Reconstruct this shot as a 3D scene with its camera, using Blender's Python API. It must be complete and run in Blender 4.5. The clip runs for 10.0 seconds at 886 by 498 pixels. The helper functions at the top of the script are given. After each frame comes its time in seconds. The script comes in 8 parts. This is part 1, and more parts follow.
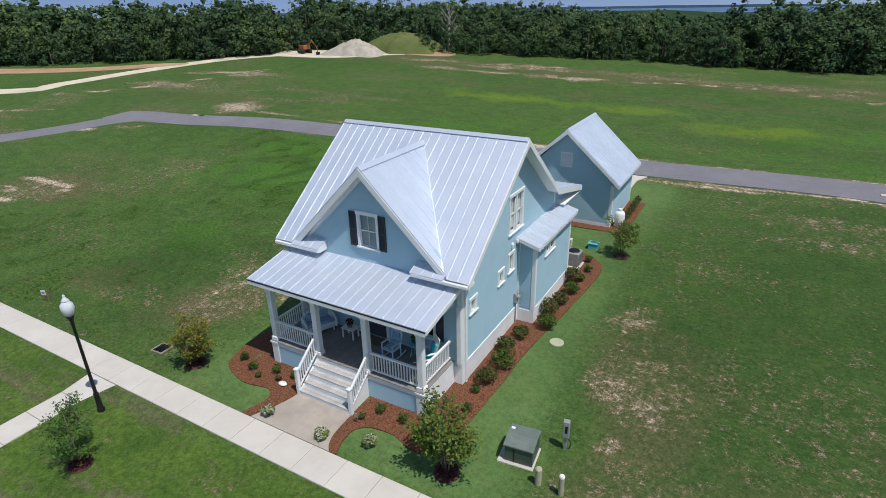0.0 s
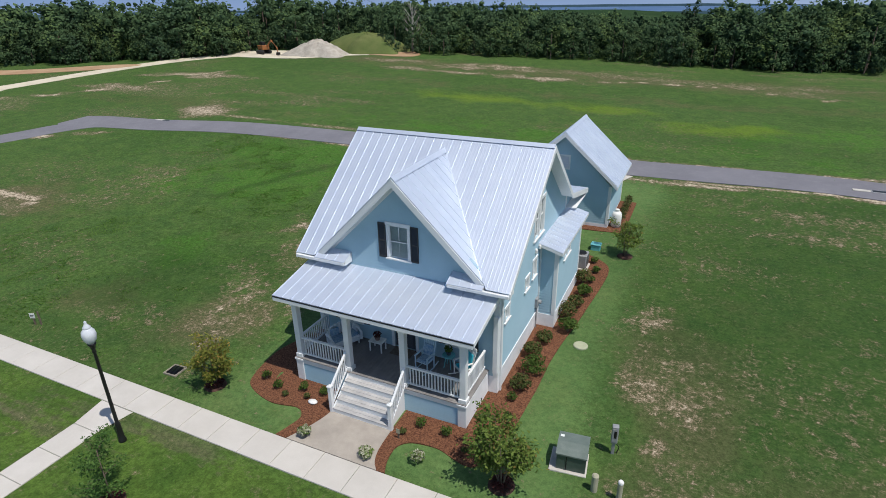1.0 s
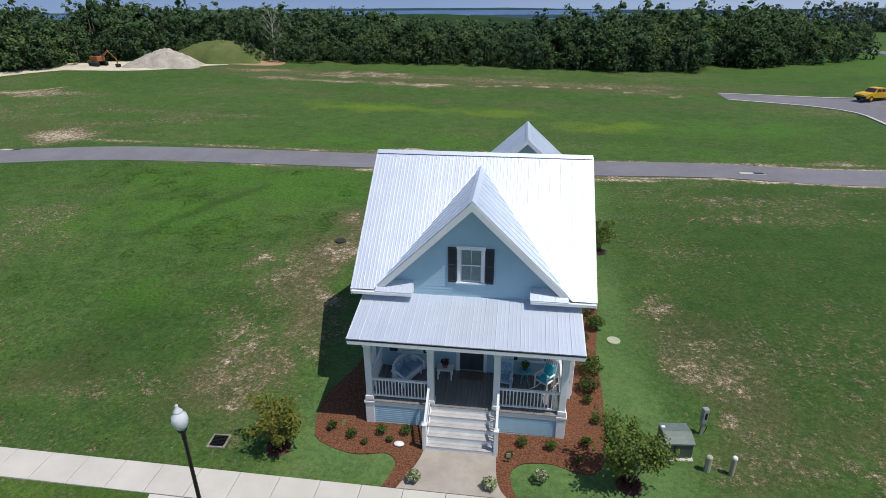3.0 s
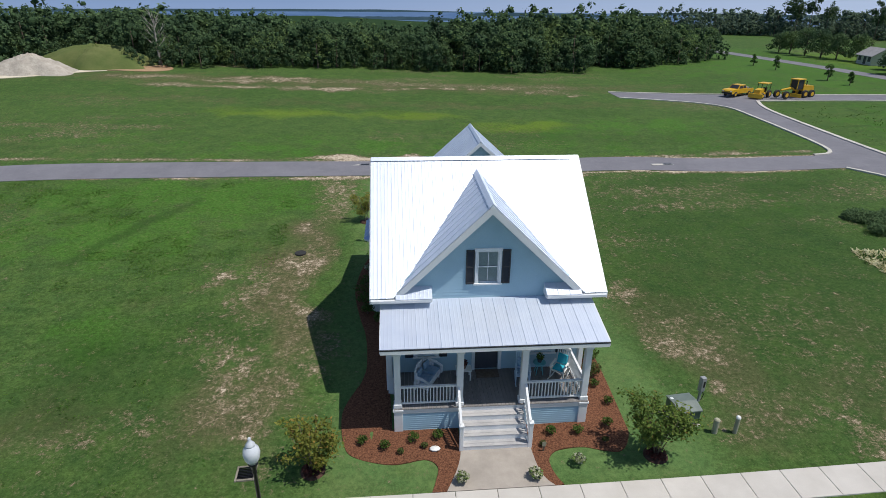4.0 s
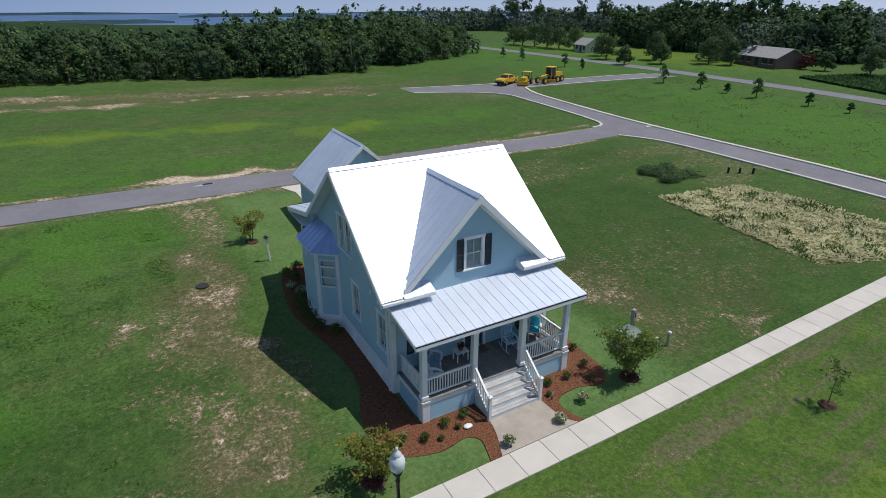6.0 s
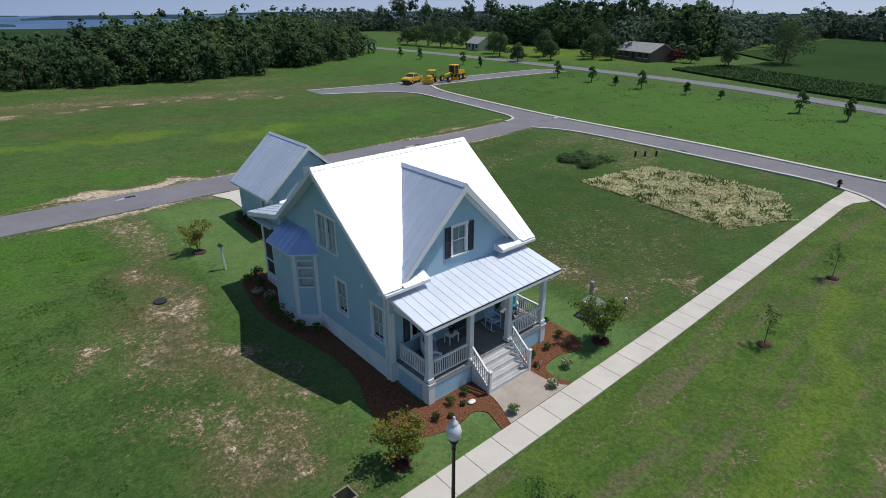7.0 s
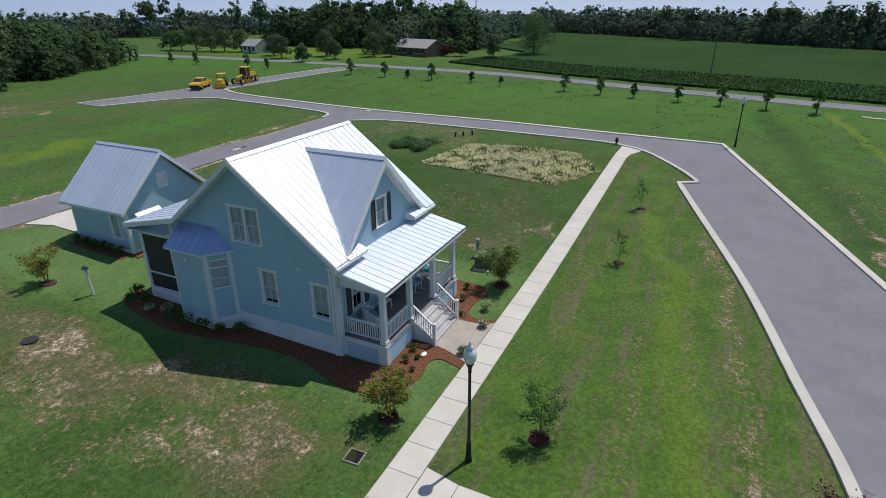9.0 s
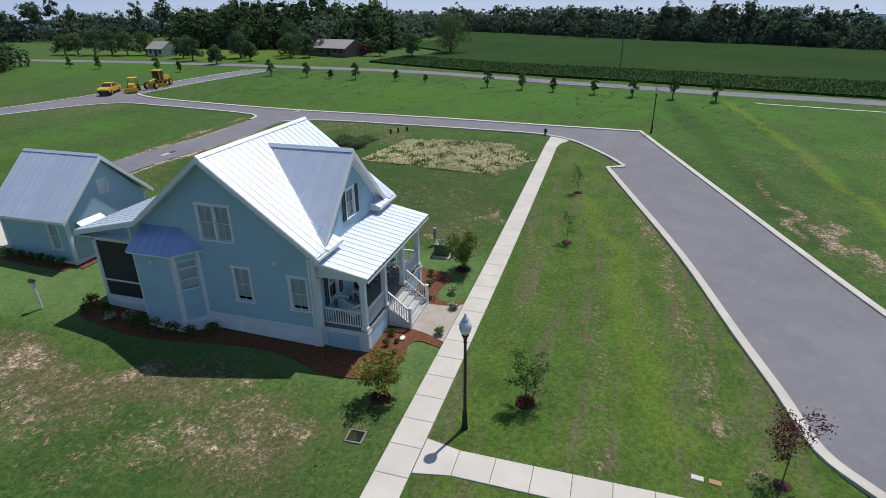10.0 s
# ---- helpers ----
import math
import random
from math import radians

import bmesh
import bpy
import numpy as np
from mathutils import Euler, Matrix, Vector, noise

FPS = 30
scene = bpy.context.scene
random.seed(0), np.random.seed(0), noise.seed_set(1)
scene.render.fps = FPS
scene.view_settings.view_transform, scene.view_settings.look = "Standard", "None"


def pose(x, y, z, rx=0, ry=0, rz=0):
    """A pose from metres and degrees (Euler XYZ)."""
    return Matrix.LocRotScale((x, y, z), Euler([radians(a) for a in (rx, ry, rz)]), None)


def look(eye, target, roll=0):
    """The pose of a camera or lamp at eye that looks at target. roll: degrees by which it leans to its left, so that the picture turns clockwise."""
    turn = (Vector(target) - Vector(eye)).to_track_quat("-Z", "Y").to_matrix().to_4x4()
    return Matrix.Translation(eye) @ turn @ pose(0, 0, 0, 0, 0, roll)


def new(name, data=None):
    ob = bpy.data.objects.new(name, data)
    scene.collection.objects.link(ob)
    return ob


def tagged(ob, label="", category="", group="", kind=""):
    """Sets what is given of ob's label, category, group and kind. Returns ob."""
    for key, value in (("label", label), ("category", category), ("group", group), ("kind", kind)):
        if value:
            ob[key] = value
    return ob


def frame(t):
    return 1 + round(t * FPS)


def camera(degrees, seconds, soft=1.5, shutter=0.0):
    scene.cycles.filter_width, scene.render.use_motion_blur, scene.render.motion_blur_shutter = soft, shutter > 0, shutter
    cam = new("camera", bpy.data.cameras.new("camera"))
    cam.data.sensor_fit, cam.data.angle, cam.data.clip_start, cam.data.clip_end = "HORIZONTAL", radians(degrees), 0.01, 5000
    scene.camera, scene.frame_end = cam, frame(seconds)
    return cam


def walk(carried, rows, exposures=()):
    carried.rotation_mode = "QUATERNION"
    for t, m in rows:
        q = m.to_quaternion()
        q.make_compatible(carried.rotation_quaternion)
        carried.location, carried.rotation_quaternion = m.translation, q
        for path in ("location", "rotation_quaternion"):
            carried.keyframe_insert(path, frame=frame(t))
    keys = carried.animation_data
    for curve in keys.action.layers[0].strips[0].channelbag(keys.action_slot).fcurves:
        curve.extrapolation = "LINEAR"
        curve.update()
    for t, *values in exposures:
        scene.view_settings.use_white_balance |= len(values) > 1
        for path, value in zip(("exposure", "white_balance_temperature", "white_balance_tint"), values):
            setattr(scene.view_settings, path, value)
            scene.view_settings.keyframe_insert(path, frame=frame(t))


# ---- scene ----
cam = camera(76.4, 10.0, 0.8)
PATH = [
    (0, (1.219, 0.261, 13.159), (0.297, 1.838, 12.345), -1.2),
    (0.5, (0.009, -0.211, 13.37), (-0.855, 1.396, 12.551), -1.0),
    (1, (-1.456, -0.722, 13.495), (-2.233, 0.927, 12.673), -0.9),
    (1.5, (-3.086, -1.193, 13.713), (-3.77, 0.494, 12.885), -1.1),
    (2, (-5.039, -1.726, 13.907), (-5.594, 0.007, 13.077), -0.8),
    (2.5, (-7.158, -2.212, 14.048), (-7.571, -0.438, 13.221), -0.4),
    (2.7, (-8.037, -2.345, 14.063), (-8.385, -0.556, 13.241), -0.5),
    (3.8, (-13.082, -2.89, 14.3), (-13.025, -1.064, 13.485), 0.7),
    (4, (-14.01, -2.929, 14.335), (-13.862, -1.107, 13.522), 0.5),
    (4.5, (-16.108, -2.853, 14.473), (-15.75, -1.062, 13.659), 0.5),
    (5, (-18.23, -2.655, 14.593), (-17.669, -0.916, 13.778), 0.6),
    (5.5, (-20.249, -2.293, 14.662), (-19.497, -0.628, 13.848), 0.5),
    (5.7, (-21.037, -2.106, 14.663), (-20.221, -0.471, 13.851), 0.4),
    (6.8, (-25.163, -1.006, 14.673), (-24.018, 0.42, 13.864), -0.2),
    (7, (-25.907, -0.71, 14.682), (-24.703, 0.667, 13.873), 0.0),
    (7.5, (-27.514, 0.035, 14.549), (-26.176, 1.283, 13.741), 0.1),
    (8, (-28.878, 0.705, 14.398), (-27.414, 1.803, 13.591), -0.1),
    (8.5, (-30.169, 1.516, 14.179), (-28.6, 2.461, 13.374), -0.3),
    (9, (-31.368, 2.465, 14.001), (-29.717, 3.26, 13.2), -0.4),
    (9.5, (-32.447, 3.221, 13.902), (-30.736, 3.878, 13.101), -0.6),
    (10, (-33.348, 4.077, 13.816), (-31.596, 4.613, 13.015), -0.6),
]
walk(cam, [(t, look(eye, target, roll)) for t, eye, target, roll in PATH], [(0, 0.03), (2.5, 0.0), (5.5, -0.06), (7, -0.13), (8, -0.07), (9, -0.05), (10, 0.0)])

# ---- daylight ----
SUN = Vector((0.43, -0.17, 1.0)).normalized()
world = bpy.data.worlds.new("world")
scene.world = world
world.use_nodes = True
sky = world.node_tree.nodes.new("ShaderNodeTexSky")
sky.sky_type, sky.sun_disc = "NISHITA", False
sky.sun_elevation = math.asin(SUN.z)
sky.sun_rotation = math.atan2(SUN.x, SUN.y)
sky.air_density, sky.dust_density, sky.ozone_density = 1.0, 0.6, 2.6
back = world.node_tree.nodes["Background"]
back.inputs["Strength"].default_value = 0.102
world.node_tree.links.new(sky.outputs["Color"], back.inputs["Color"])
sun = new("sun", bpy.data.lights.new("sun", "SUN"))
sun.data.energy, sun.data.angle, sun.data.color = 3.95, radians(0.53), (1.0, 0.95, 0.88)
sun.matrix_world = look((0, 0, 60), Vector((0, 0, 60)) - SUN)


# ---- materials ----
class Nodes:
    def __init__(self, name):
        self.m = bpy.data.materials.new(name)
        self.m.use_nodes = True
        self.t = self.m.node_tree
        self.b = self.t.nodes["Principled BSDF"]
        self.out = self.t.nodes["Material Output"]

    def n(self, kind, **kw):
        node = self.t.nodes.new("ShaderNode" + kind)
        for k, v in kw.items():
            if k in node.inputs:
                node.inputs[k].default_value = v
            else:
                setattr(node, k, v)
        return node

    def l(self, a, b):
        self.t.links.new(a, b)

    def noise(self, scale, detail=4.0, rough=0.6, vec=None):
        node = self.n("TexNoise", Scale=scale, Detail=detail, Roughness=rough)
        if vec is not None:
            self.l(vec, node.inputs["Vector"])
        return node.outputs["Fac"]

    def ramp(self, fac, lo, hi):
        node = self.n("MapRange", clamp=True)
        node.inputs["From Min"].default_value, node.inputs["From Max"].default_value = lo, hi
        self.l(fac, node.inputs["Value"])
        return node.outputs["Result"]

    def math(self, op, a, b):
        node = self.n("Math", operation=op)
        for i, v in enumerate((a, b)):
            if isinstance(v, (int, float)):
                node.inputs[i].default_value = v
            else:
                self.l(v, node.inputs[i])
        return node.outputs[0]

    def mix(self, fac, a, b, mode="MIX"):
        node = self.n("MixRGB", blend_type=mode)
        for key, v in (("Fac", fac), ("Color1", a), ("Color2", b)):
            if isinstance(v, (int, float)):
                node.inputs[key].default_value = v
            elif isinstance(v, tuple):
                node.inputs[key].default_value = (*v, 1)
            else:
                self.l(v, node.inputs[key])
        return node.outputs["Color"]

    def bump(self, height, strength, distance):
        node = self.n("Bump", Strength=strength, Distance=distance)
        self.l(height, node.inputs["Height"])
        self.l(node.outputs["Normal"], self.b.inputs["Normal"])

    def done(self, col, rough=0.7, metal=0.0, spec=0.5):
        if isinstance(col, tuple):
            self.b.inputs["Base Color"].default_value = (*col, 1)
        else:
            self.l(col, self.b.inputs["Base Color"])
        if isinstance(rough, (int, float)):
            self.b.inputs["Roughness"].default_value = rough
        else:
            self.l(rough, self.b.inputs["Roughness"])
        self.b.inputs["Metallic"].default_value = metal
        self.b.inputs["Specular IOR Level"].default_value = spec
        return self.m

    def world_pos(self):
        return self.n("NewGeometry").outputs["Position"]


def plain(name, c1, c2, scale=3.0, rough=0.6, metal=0.0, bump=0.0, fine=40.0, piece=0.0, spec=0.5, grime=0.0):
    """Two tones at two scales, fine relief, and a little difference from piece to piece."""
    k = Nodes(name)
    p = k.world_pos()
    a = k.ramp(k.noise(scale, 4, 0.6, p), 0.3, 0.7)
    f = k.noise(fine, 3, 0.6, p)
    col = k.mix(a, c1, c2)
    col = k.mix(k.math("MULTIPLY", k.ramp(f, 0.35, 0.75), 0.25), col, tuple(v * 0.75 for v in c1))
    if grime:
        g = k.ramp(k.noise(scale * 0.37, 5, 0.7, p), 0.5, 0.75)
        col = k.mix(k.math("MULTIPLY", g, grime), col, tuple(v * 0.55 for v in c1))
    if piece:
        r = k.n("ObjectInfo").outputs["Random"]
        col = k.mix(k.math("MULTIPLY", r, piece), col, tuple(v * 0.6 for v in c1))
    if bump:
        k.bump(f, 0.5, bump)
    return k.done(col, rough, metal, spec)


def leafy(name, dark, light, warm=None, amount=0.0, through_light=0.25):
    """Leaves: a tone for every leaf, some light through the blade."""
    k = Nodes(name)
    r = k.n("NewGeometry").outputs["Random Per Island"]
    col = k.mix(r, dark, light)
    big = k.ramp(k.noise(0.16, 2, 0.5, k.world_pos()), 0.35, 0.65)
    col = k.mix(k.math("MULTIPLY", big, 0.45), col, tuple(v * 0.55 for v in dark))
    if warm:
        w = k.n("Math", operation="GREATER_THAN")
        w.inputs[1].default_value = 1 - amount
        k.l(k.math("FRACT", k.math("MULTIPLY", r, 17.3), 0), w.inputs[0])
        col = k.mix(w.outputs[0], col, warm)
    k.done(col, 0.75, 0.0, 0.12)
    tr = k.n("BsdfTranslucent")
    k.l(col, tr.inputs["Color"])
    ms = k.n("MixShader")
    ms.inputs[0].default_value = through_light
    k.l(k.b.outputs[0], ms.inputs[1])
    k.l(tr.outputs[0], ms.inputs[2])
    k.l(ms.outputs[0], k.out.inputs["Surface"])
    return k.m


def wood_leaves(name, dark, light, sunny, deep):
    """Leaves of a wood: a tone for every leaf, and another green from tree to tree."""
    k = Nodes(name)
    g = k.n("NewGeometry")
    col = k.mix(g.outputs["Random Per Island"], dark, light)
    kind = k.noise(0.17, 2, 0.5, g.outputs["Position"])
    col = k.mix(k.math("MULTIPLY", k.ramp(kind, 0.54, 0.66), 0.55), col, sunny)
    col = k.mix(k.math("MULTIPLY", k.ramp(kind, 0.46, 0.36), 0.55), col, deep)
    k.done(col, 0.8, 0.0, 0.1)
    tr = k.n("BsdfTranslucent")
    k.l(col, tr.inputs["Color"])
    ms = k.n("MixShader")
    ms.inputs[0].default_value = 0.30
    k.l(k.b.outputs[0], ms.inputs[1])
    k.l(tr.outputs[0], ms.inputs[2])
    k.l(ms.outputs[0], k.out.inputs["Surface"])
    return k.m


def grass_material():
    """Mixed rough grass: green, vivid and olive patches, dark tufts, straw and bare sand."""
    k = Nodes("grass")
    p = k.world_pos()

    def split(name):
        sep = k.n("SeparateColor")
        k.l(k.n("Attribute", attribute_name=name).outputs["Color"], sep.inputs[0])
        return sep.outputs[0], sep.outputs[1], sep.outputs[2]

    dry, lawn, pale = split("wear")
    olive, vivid, verge = split("tone")
    big = k.noise(0.085, 4, 0.6, p)
    patch = k.noise(0.30, 6, 0.68, p)
    mid = k.noise(0.85, 6, 0.70, p)
    clump = k.noise(1.9, 7, 0.75, p)
    tuft = k.noise(5.2, 6, 0.75, p)
    fine = k.noise(15.0, 6, 0.82, p)
    lines = k.n("Mapping")
    lines.inputs["Scale"].default_value = (0.10, 1.0, 1.0)
    k.l(p, lines.inputs["Vector"])
    streaks = k.noise(0.9, 5, 0.68, lines.outputs[0])

    def spread(base, noise, amount):
        return k.math("ADD", base, k.math("MULTIPLY", k.math("SUBTRACT", noise, 0.5), amount))

    col = k.mix(k.ramp(spread(0.5, mid, 1.6), 0.2, 0.8), (0.055, 0.116, 0.032), (0.100, 0.172, 0.044))
    col = k.mix(k.ramp(spread(vivid, patch, 3.2), 0.35, 0.80), col, k.mix(k.ramp(clump, 0.36, 0.64), (0.056, 0.148, 0.024), (0.098, 0.208, 0.036)))
    brown = k.mix(k.ramp(clump, 0.36, 0.64), (0.098, 0.106, 0.050), (0.172, 0.148, 0.084))
    olive_now = k.ramp(k.math("ADD", spread(k.math("SUBTRACT", olive, k.math("MULTIPLY", vivid, 0.45)), patch, 1.7), k.math("MULTIPLY", k.math("SUBTRACT", mid, 0.5), 0.9)), 0.32, 0.95)
    col = k.mix(k.math("MULTIPLY", olive_now, 0.78), col, brown)
    # the mown verge: olive, with brown streaks along the pavement
    verge_col = k.mix(k.ramp(k.noise(0.5, 5, 0.65, p), 0.36, 0.64), (0.064, 0.128, 0.024), (0.104, 0.176, 0.034))
    verge_col = k.mix(k.math("MULTIPLY", k.ramp(k.math("ADD", streaks, k.math("MULTIPLY", k.math("SUBTRACT", clump, 0.5), 0.55)), 0.50, 0.63), 0.85), verge_col, (0.150, 0.140, 0.088))
    verge_col = k.mix(k.math("MULTIPLY", k.ramp(clump, 0.52, 0.64), 0.5), verge_col, (0.066, 0.126, 0.028))
    verge_now = k.math("MULTIPLY", verge, k.math("SUBTRACT", 1.0, k.math("MULTIPLY", k.ramp(spread(vivid, patch, 1.6), 0.35, 0.8), 0.75)))
    col = k.mix(verge_now, col, verge_col)
    lawn_col = k.mix(k.ramp(mid, 0.34, 0.66), (0.108, 0.206, 0.070), (0.146, 0.244, 0.086))
    lawn_col = k.mix(k.math("MULTIPLY", k.ramp(k.noise(0.4, 5, 0.7, p), 0.47, 0.68), 0.5), lawn_col, (0.165, 0.220, 0.082))
    col = k.mix(lawn, col, lawn_col)
    col = k.mix(k.math("MULTIPLY", k.ramp(spread(pale, patch, 0.9), 0.12, 0.7), 0.85), col, k.mix(k.ramp(clump, 0.4, 0.6), (0.120, 0.205, 0.024), (0.175, 0.255, 0.032)))
    wild = k.math("SUBTRACT", 1.0, k.math("MULTIPLY", k.math("MAXIMUM", lawn, verge), 0.72))
    weed = k.math("MULTIPLY", k.ramp(spread(clump, big, 0.5), 0.50, 0.60), wild)
    col = k.mix(k.math("MULTIPLY", weed, 0.45), col, (0.030, 0.088, 0.014))
    # tufts and the gaps between them
    shade = k.math("ADD", k.math("MULTIPLY", k.ramp(tuft, 0.41, 0.57), 0.55), k.math("MULTIPLY", k.ramp(fine, 0.42, 0.58), 0.50))
    shade = k.math("ADD", 0.62, k.math("MULTIPLY", shade, 0.80))
    calm = k.math("MULTIPLY", k.math("MAXIMUM", lawn, k.math("MULTIPLY", verge, 0.1)), 0.42)
    grey = k.math("ADD", k.math("MULTIPLY", shade, k.math("SUBTRACT", 1.0, calm)), calm)
    col = k.mix(1.0, col, grey, "MULTIPLY")
    dark_grass = k.n("Attribute", attribute_name="tone").outputs["Alpha"]
    col = k.mix(k.math("MULTIPLY", k.ramp(spread(dark_grass, patch, 1.2), 0.1, 0.9), 0.75), col, k.mix(0.62, col, (0.024, 0.062, 0.014)))
    col = k.mix(1.0, col, (0.71, 0.71, 0.65), "MULTIPLY")
    ragged = k.math("ADD", k.math("MULTIPLY", tuft, 1.1), k.math("MULTIPLY", fine, 0.8))
    edge = k.math("ADD", dry, k.math("MULTIPLY", k.math("SUBTRACT", k.math("ADD", ragged, k.math("MULTIPLY", clump, 1.2)), 1.55), 2.6))
    straw = k.mix(k.ramp(fine, 0.40, 0.60), (0.090, 0.078, 0.042), (0.170, 0.138, 0.084))
    col = k.mix(k.math("MULTIPLY", k.ramp(edge, 0.32, 0.85), 0.75), col, straw)
    soil = k.mix(k.ramp(k.math("ADD", k.math("MULTIPLY", fine, 0.6), k.math("MULTIPLY", tuft, 0.4)), 0.42, 0.58), (0.150, 0.118, 0.076), (0.300, 0.238, 0.168))
    col = k.mix(k.math("MULTIPLY", k.ramp(edge, 0.74, 1.0), 0.8), col, soil)
    sand = k.mix(k.ramp(tuft, 0.4, 0.6), (0.36, 0.29, 0.205), (0.62, 0.54, 0.42))
    col = k.mix(k.math("MULTIPLY", k.ramp(edge, 1.10, 1.42), 0.82), col, sand)
    k.bump(k.math("ADD", k.math("MULTIPLY", fine, 0.5), k.math("ADD", tuft, clump)), 0.6, 0.035)
    return k.done(col, 0.9, 0.0, 0.12)


def metal_roof(name, c1, c2, rough):
    k = Nodes(name)
    p = k.world_pos()
    a = k.ramp(k.noise(1.1, 4, 0.6, p), 0.3, 0.7)
    r = k.n("ObjectInfo").outputs["Random"]
    col = k.mix(a, c1, c2)
    col = k.mix(k.math("MULTIPLY", r, 0.25), col, tuple(v * 0.8 for v in c1))
    rr = k.math("ADD", k.math("MULTIPLY", k.noise(6, 3, 0.6, p), 0.10), rough - 0.05)
    k.bump(k.noise(2.2, 2, 0.5, p), 0.25, 0.01)
    return k.done(col, rr, 0.52)


def brushed_water(name):
    k = Nodes(name)
    p = k.world_pos()
    col = k.mix(k.ramp(k.noise(0.004, 4, 0.6, p), 0.35, 0.65), (0.05, 0.105, 0.21), (0.085, 0.15, 0.27))
    return k.done(col, 0.6, 0.0, 0.15)


def glass_material():
    k = Nodes("window_glass")
    k.bump(k.noise(1.3, 2, 0.5, k.world_pos()), 0.1, 0.01)
    k.done((0.85, 0.9, 0.92), 0.03)
    gl = k.n("BsdfGlossy", Roughness=0.03)
    tr = k.n("BsdfTransparent")
    tr.inputs["Color"].default_value = (0.82, 0.88, 0.9, 1)
    fr = k.n("Fresnel", IOR=1.5)
    ms = k.n("MixShader")
    k.l(fr.outputs[0], ms.inputs[0])
    k.l(tr.outputs[0], ms.inputs[1])
    k.l(gl.outputs[0], ms.inputs[2])
    k.l(ms.outputs[0], k.out.inputs["Surface"])
    return k.m


def asphalt_material(name, c1, c2, tint):
    k = Nodes(name)
    p = k.world_pos()
    a = k.ramp(k.noise(0.35, 5, 0.65, p), 0.3, 0.7)
    f = k.noise(60, 3, 0.7, p)
    col = k.mix(a, c1, c2)
    col = k.mix(k.math("MULTIPLY", k.ramp(k.noise(1.7, 6, 0.75, p), 0.5, 0.75), 0.35), col, tint)
    col = k.mix(k.math("MULTIPLY", k.ramp(f, 0.4, 0.7), 0.35), col, tuple(v * 0.6 for v in c1))
    k.bump(f, 0.5, 0.008)
    return k.done(col, 0.85, 0.0, 0.3)


GRASS = grass_material()
WATER = brushed_water("sea_water")
ROOF = metal_roof("galvalume_roof", (0.625, 0.690, 0.805), (0.695, 0.755, 0.850), 0.46)
# bluer tint of the roof metal, on the bay alone
BLUE_ROOF = metal_roof("blue_tinted_roof", (0.34, 0.43, 0.68), (0.40, 0.49, 0.74), 0.36)
GLASS = glass_material()
ASPHALT = asphalt_material("asphalt", (0.156, 0.155, 0.176), (0.204, 0.202, 0.226), (0.285, 0.278, 0.285))
CONCRETE = plain("pale_concrete", (0.52, 0.49, 0.445), (0.60, 0.57, 0.525), 0.8, 0.85, 0, 0.004, 55, 0.16, 0.3, 0.25)
KERB = plain("kerb_concrete", (0.49, 0.465, 0.42), (0.58, 0.555, 0.505), 0.7, 0.85, 0, 0.004, 50, 0.2, 0.3, 0.3)
PAVER = plain("washed_path", (0.34, 0.305, 0.265), (0.43, 0.385, 0.335), 2.3, 0.9, 0, 0.005, 45, 0.15, 0.3, 0.3)
SIDING = plain("pale_blue_clapboard", (0.345, 0.515, 0.610), (0.385, 0.555, 0.650), 0.9, 0.55, 0, 0.002, 30, 0.0, 0.4, 0.12)
TRIM = plain("white_paint", (0.72, 0.745, 0.76), (0.80, 0.815, 0.82), 1.3, 0.5, 0, 0.002, 35, 0.06, 0.45, 0.10)
BRICK_WHITE = plain("white_painted_brick", (0.74, 0.755, 0.77), (0.82, 0.825, 0.83), 1.7, 0.75, 0, 0.006, 22, 0.0, 0.3, 0.25)
SHUTTER = plain("black_shutter", (0.022, 0.024, 0.03), (0.035, 0.037, 0.043), 4, 0.45, 0, 0.002, 40)
DECK = plain("grey_deck_boards", (0.20, 0.19, 0.185), (0.27, 0.255, 0.245), 2.5, 0.75, 0, 0.004, 40, 0.3, 0.3, 0.2)
TREAD = plain("weathered_treads", (0.39, 0.385, 0.385), (0.52, 0.51, 0.50), 2.0, 0.75, 0, 0.004, 40, 0.25, 0.3, 0.25)
MULCH = plain("red_mulch", (0.060, 0.024, 0.015), (0.285, 0.132, 0.074), 17.0, 0.95, 0, 0.09, 26, 0.0, 0.1, 0.55)
RING = plain("dark_mulch", (0.052, 0.030, 0.024), (0.105, 0.060, 0.045), 4, 0.95, 0, 0.04, 26, 0, 0.15, 0.3)
DARK = plain("dark_interior", (0.035, 0.04, 0.045), (0.05, 0.055, 0.06), 2, 0.9)
CURTAIN = plain("pale_blind", (0.68, 0.71, 0.70), (0.78, 0.80, 0.79), 5, 0.9)
DOOR = plain("dark_door", (0.05, 0.055, 0.07), (0.07, 0.075, 0.09), 3, 0.45)
BLACK = plain("black_metal", (0.012, 0.012, 0.014), (0.022, 0.022, 0.024), 5, 0.42, 0.3, 0.001, 40)
GREYM = plain("grey_metal", (0.30, 0.31, 0.32), (0.38, 0.39, 0.40), 5, 0.5, 0.3, 0.002, 40, 0, 0.5, 0.2)
GREENBOX = plain("dark_green_steel", (0.055, 0.085, 0.072), (0.080, 0.110, 0.095), 2, 0.42, 0.1, 0.002, 40, 0, 0.5, 0.35)
TAN = plain("faded_tan_plastic", (0.36, 0.35, 0.25), (0.43, 0.42, 0.31), 4, 0.7, 0, 0.002, 30, 0.3, 0.3, 0.3)
BARK = plain("brown_bark", (0.11, 0.08, 0.058), (0.19, 0.15, 0.115), 9, 0.95, 0, 0.01, 50)
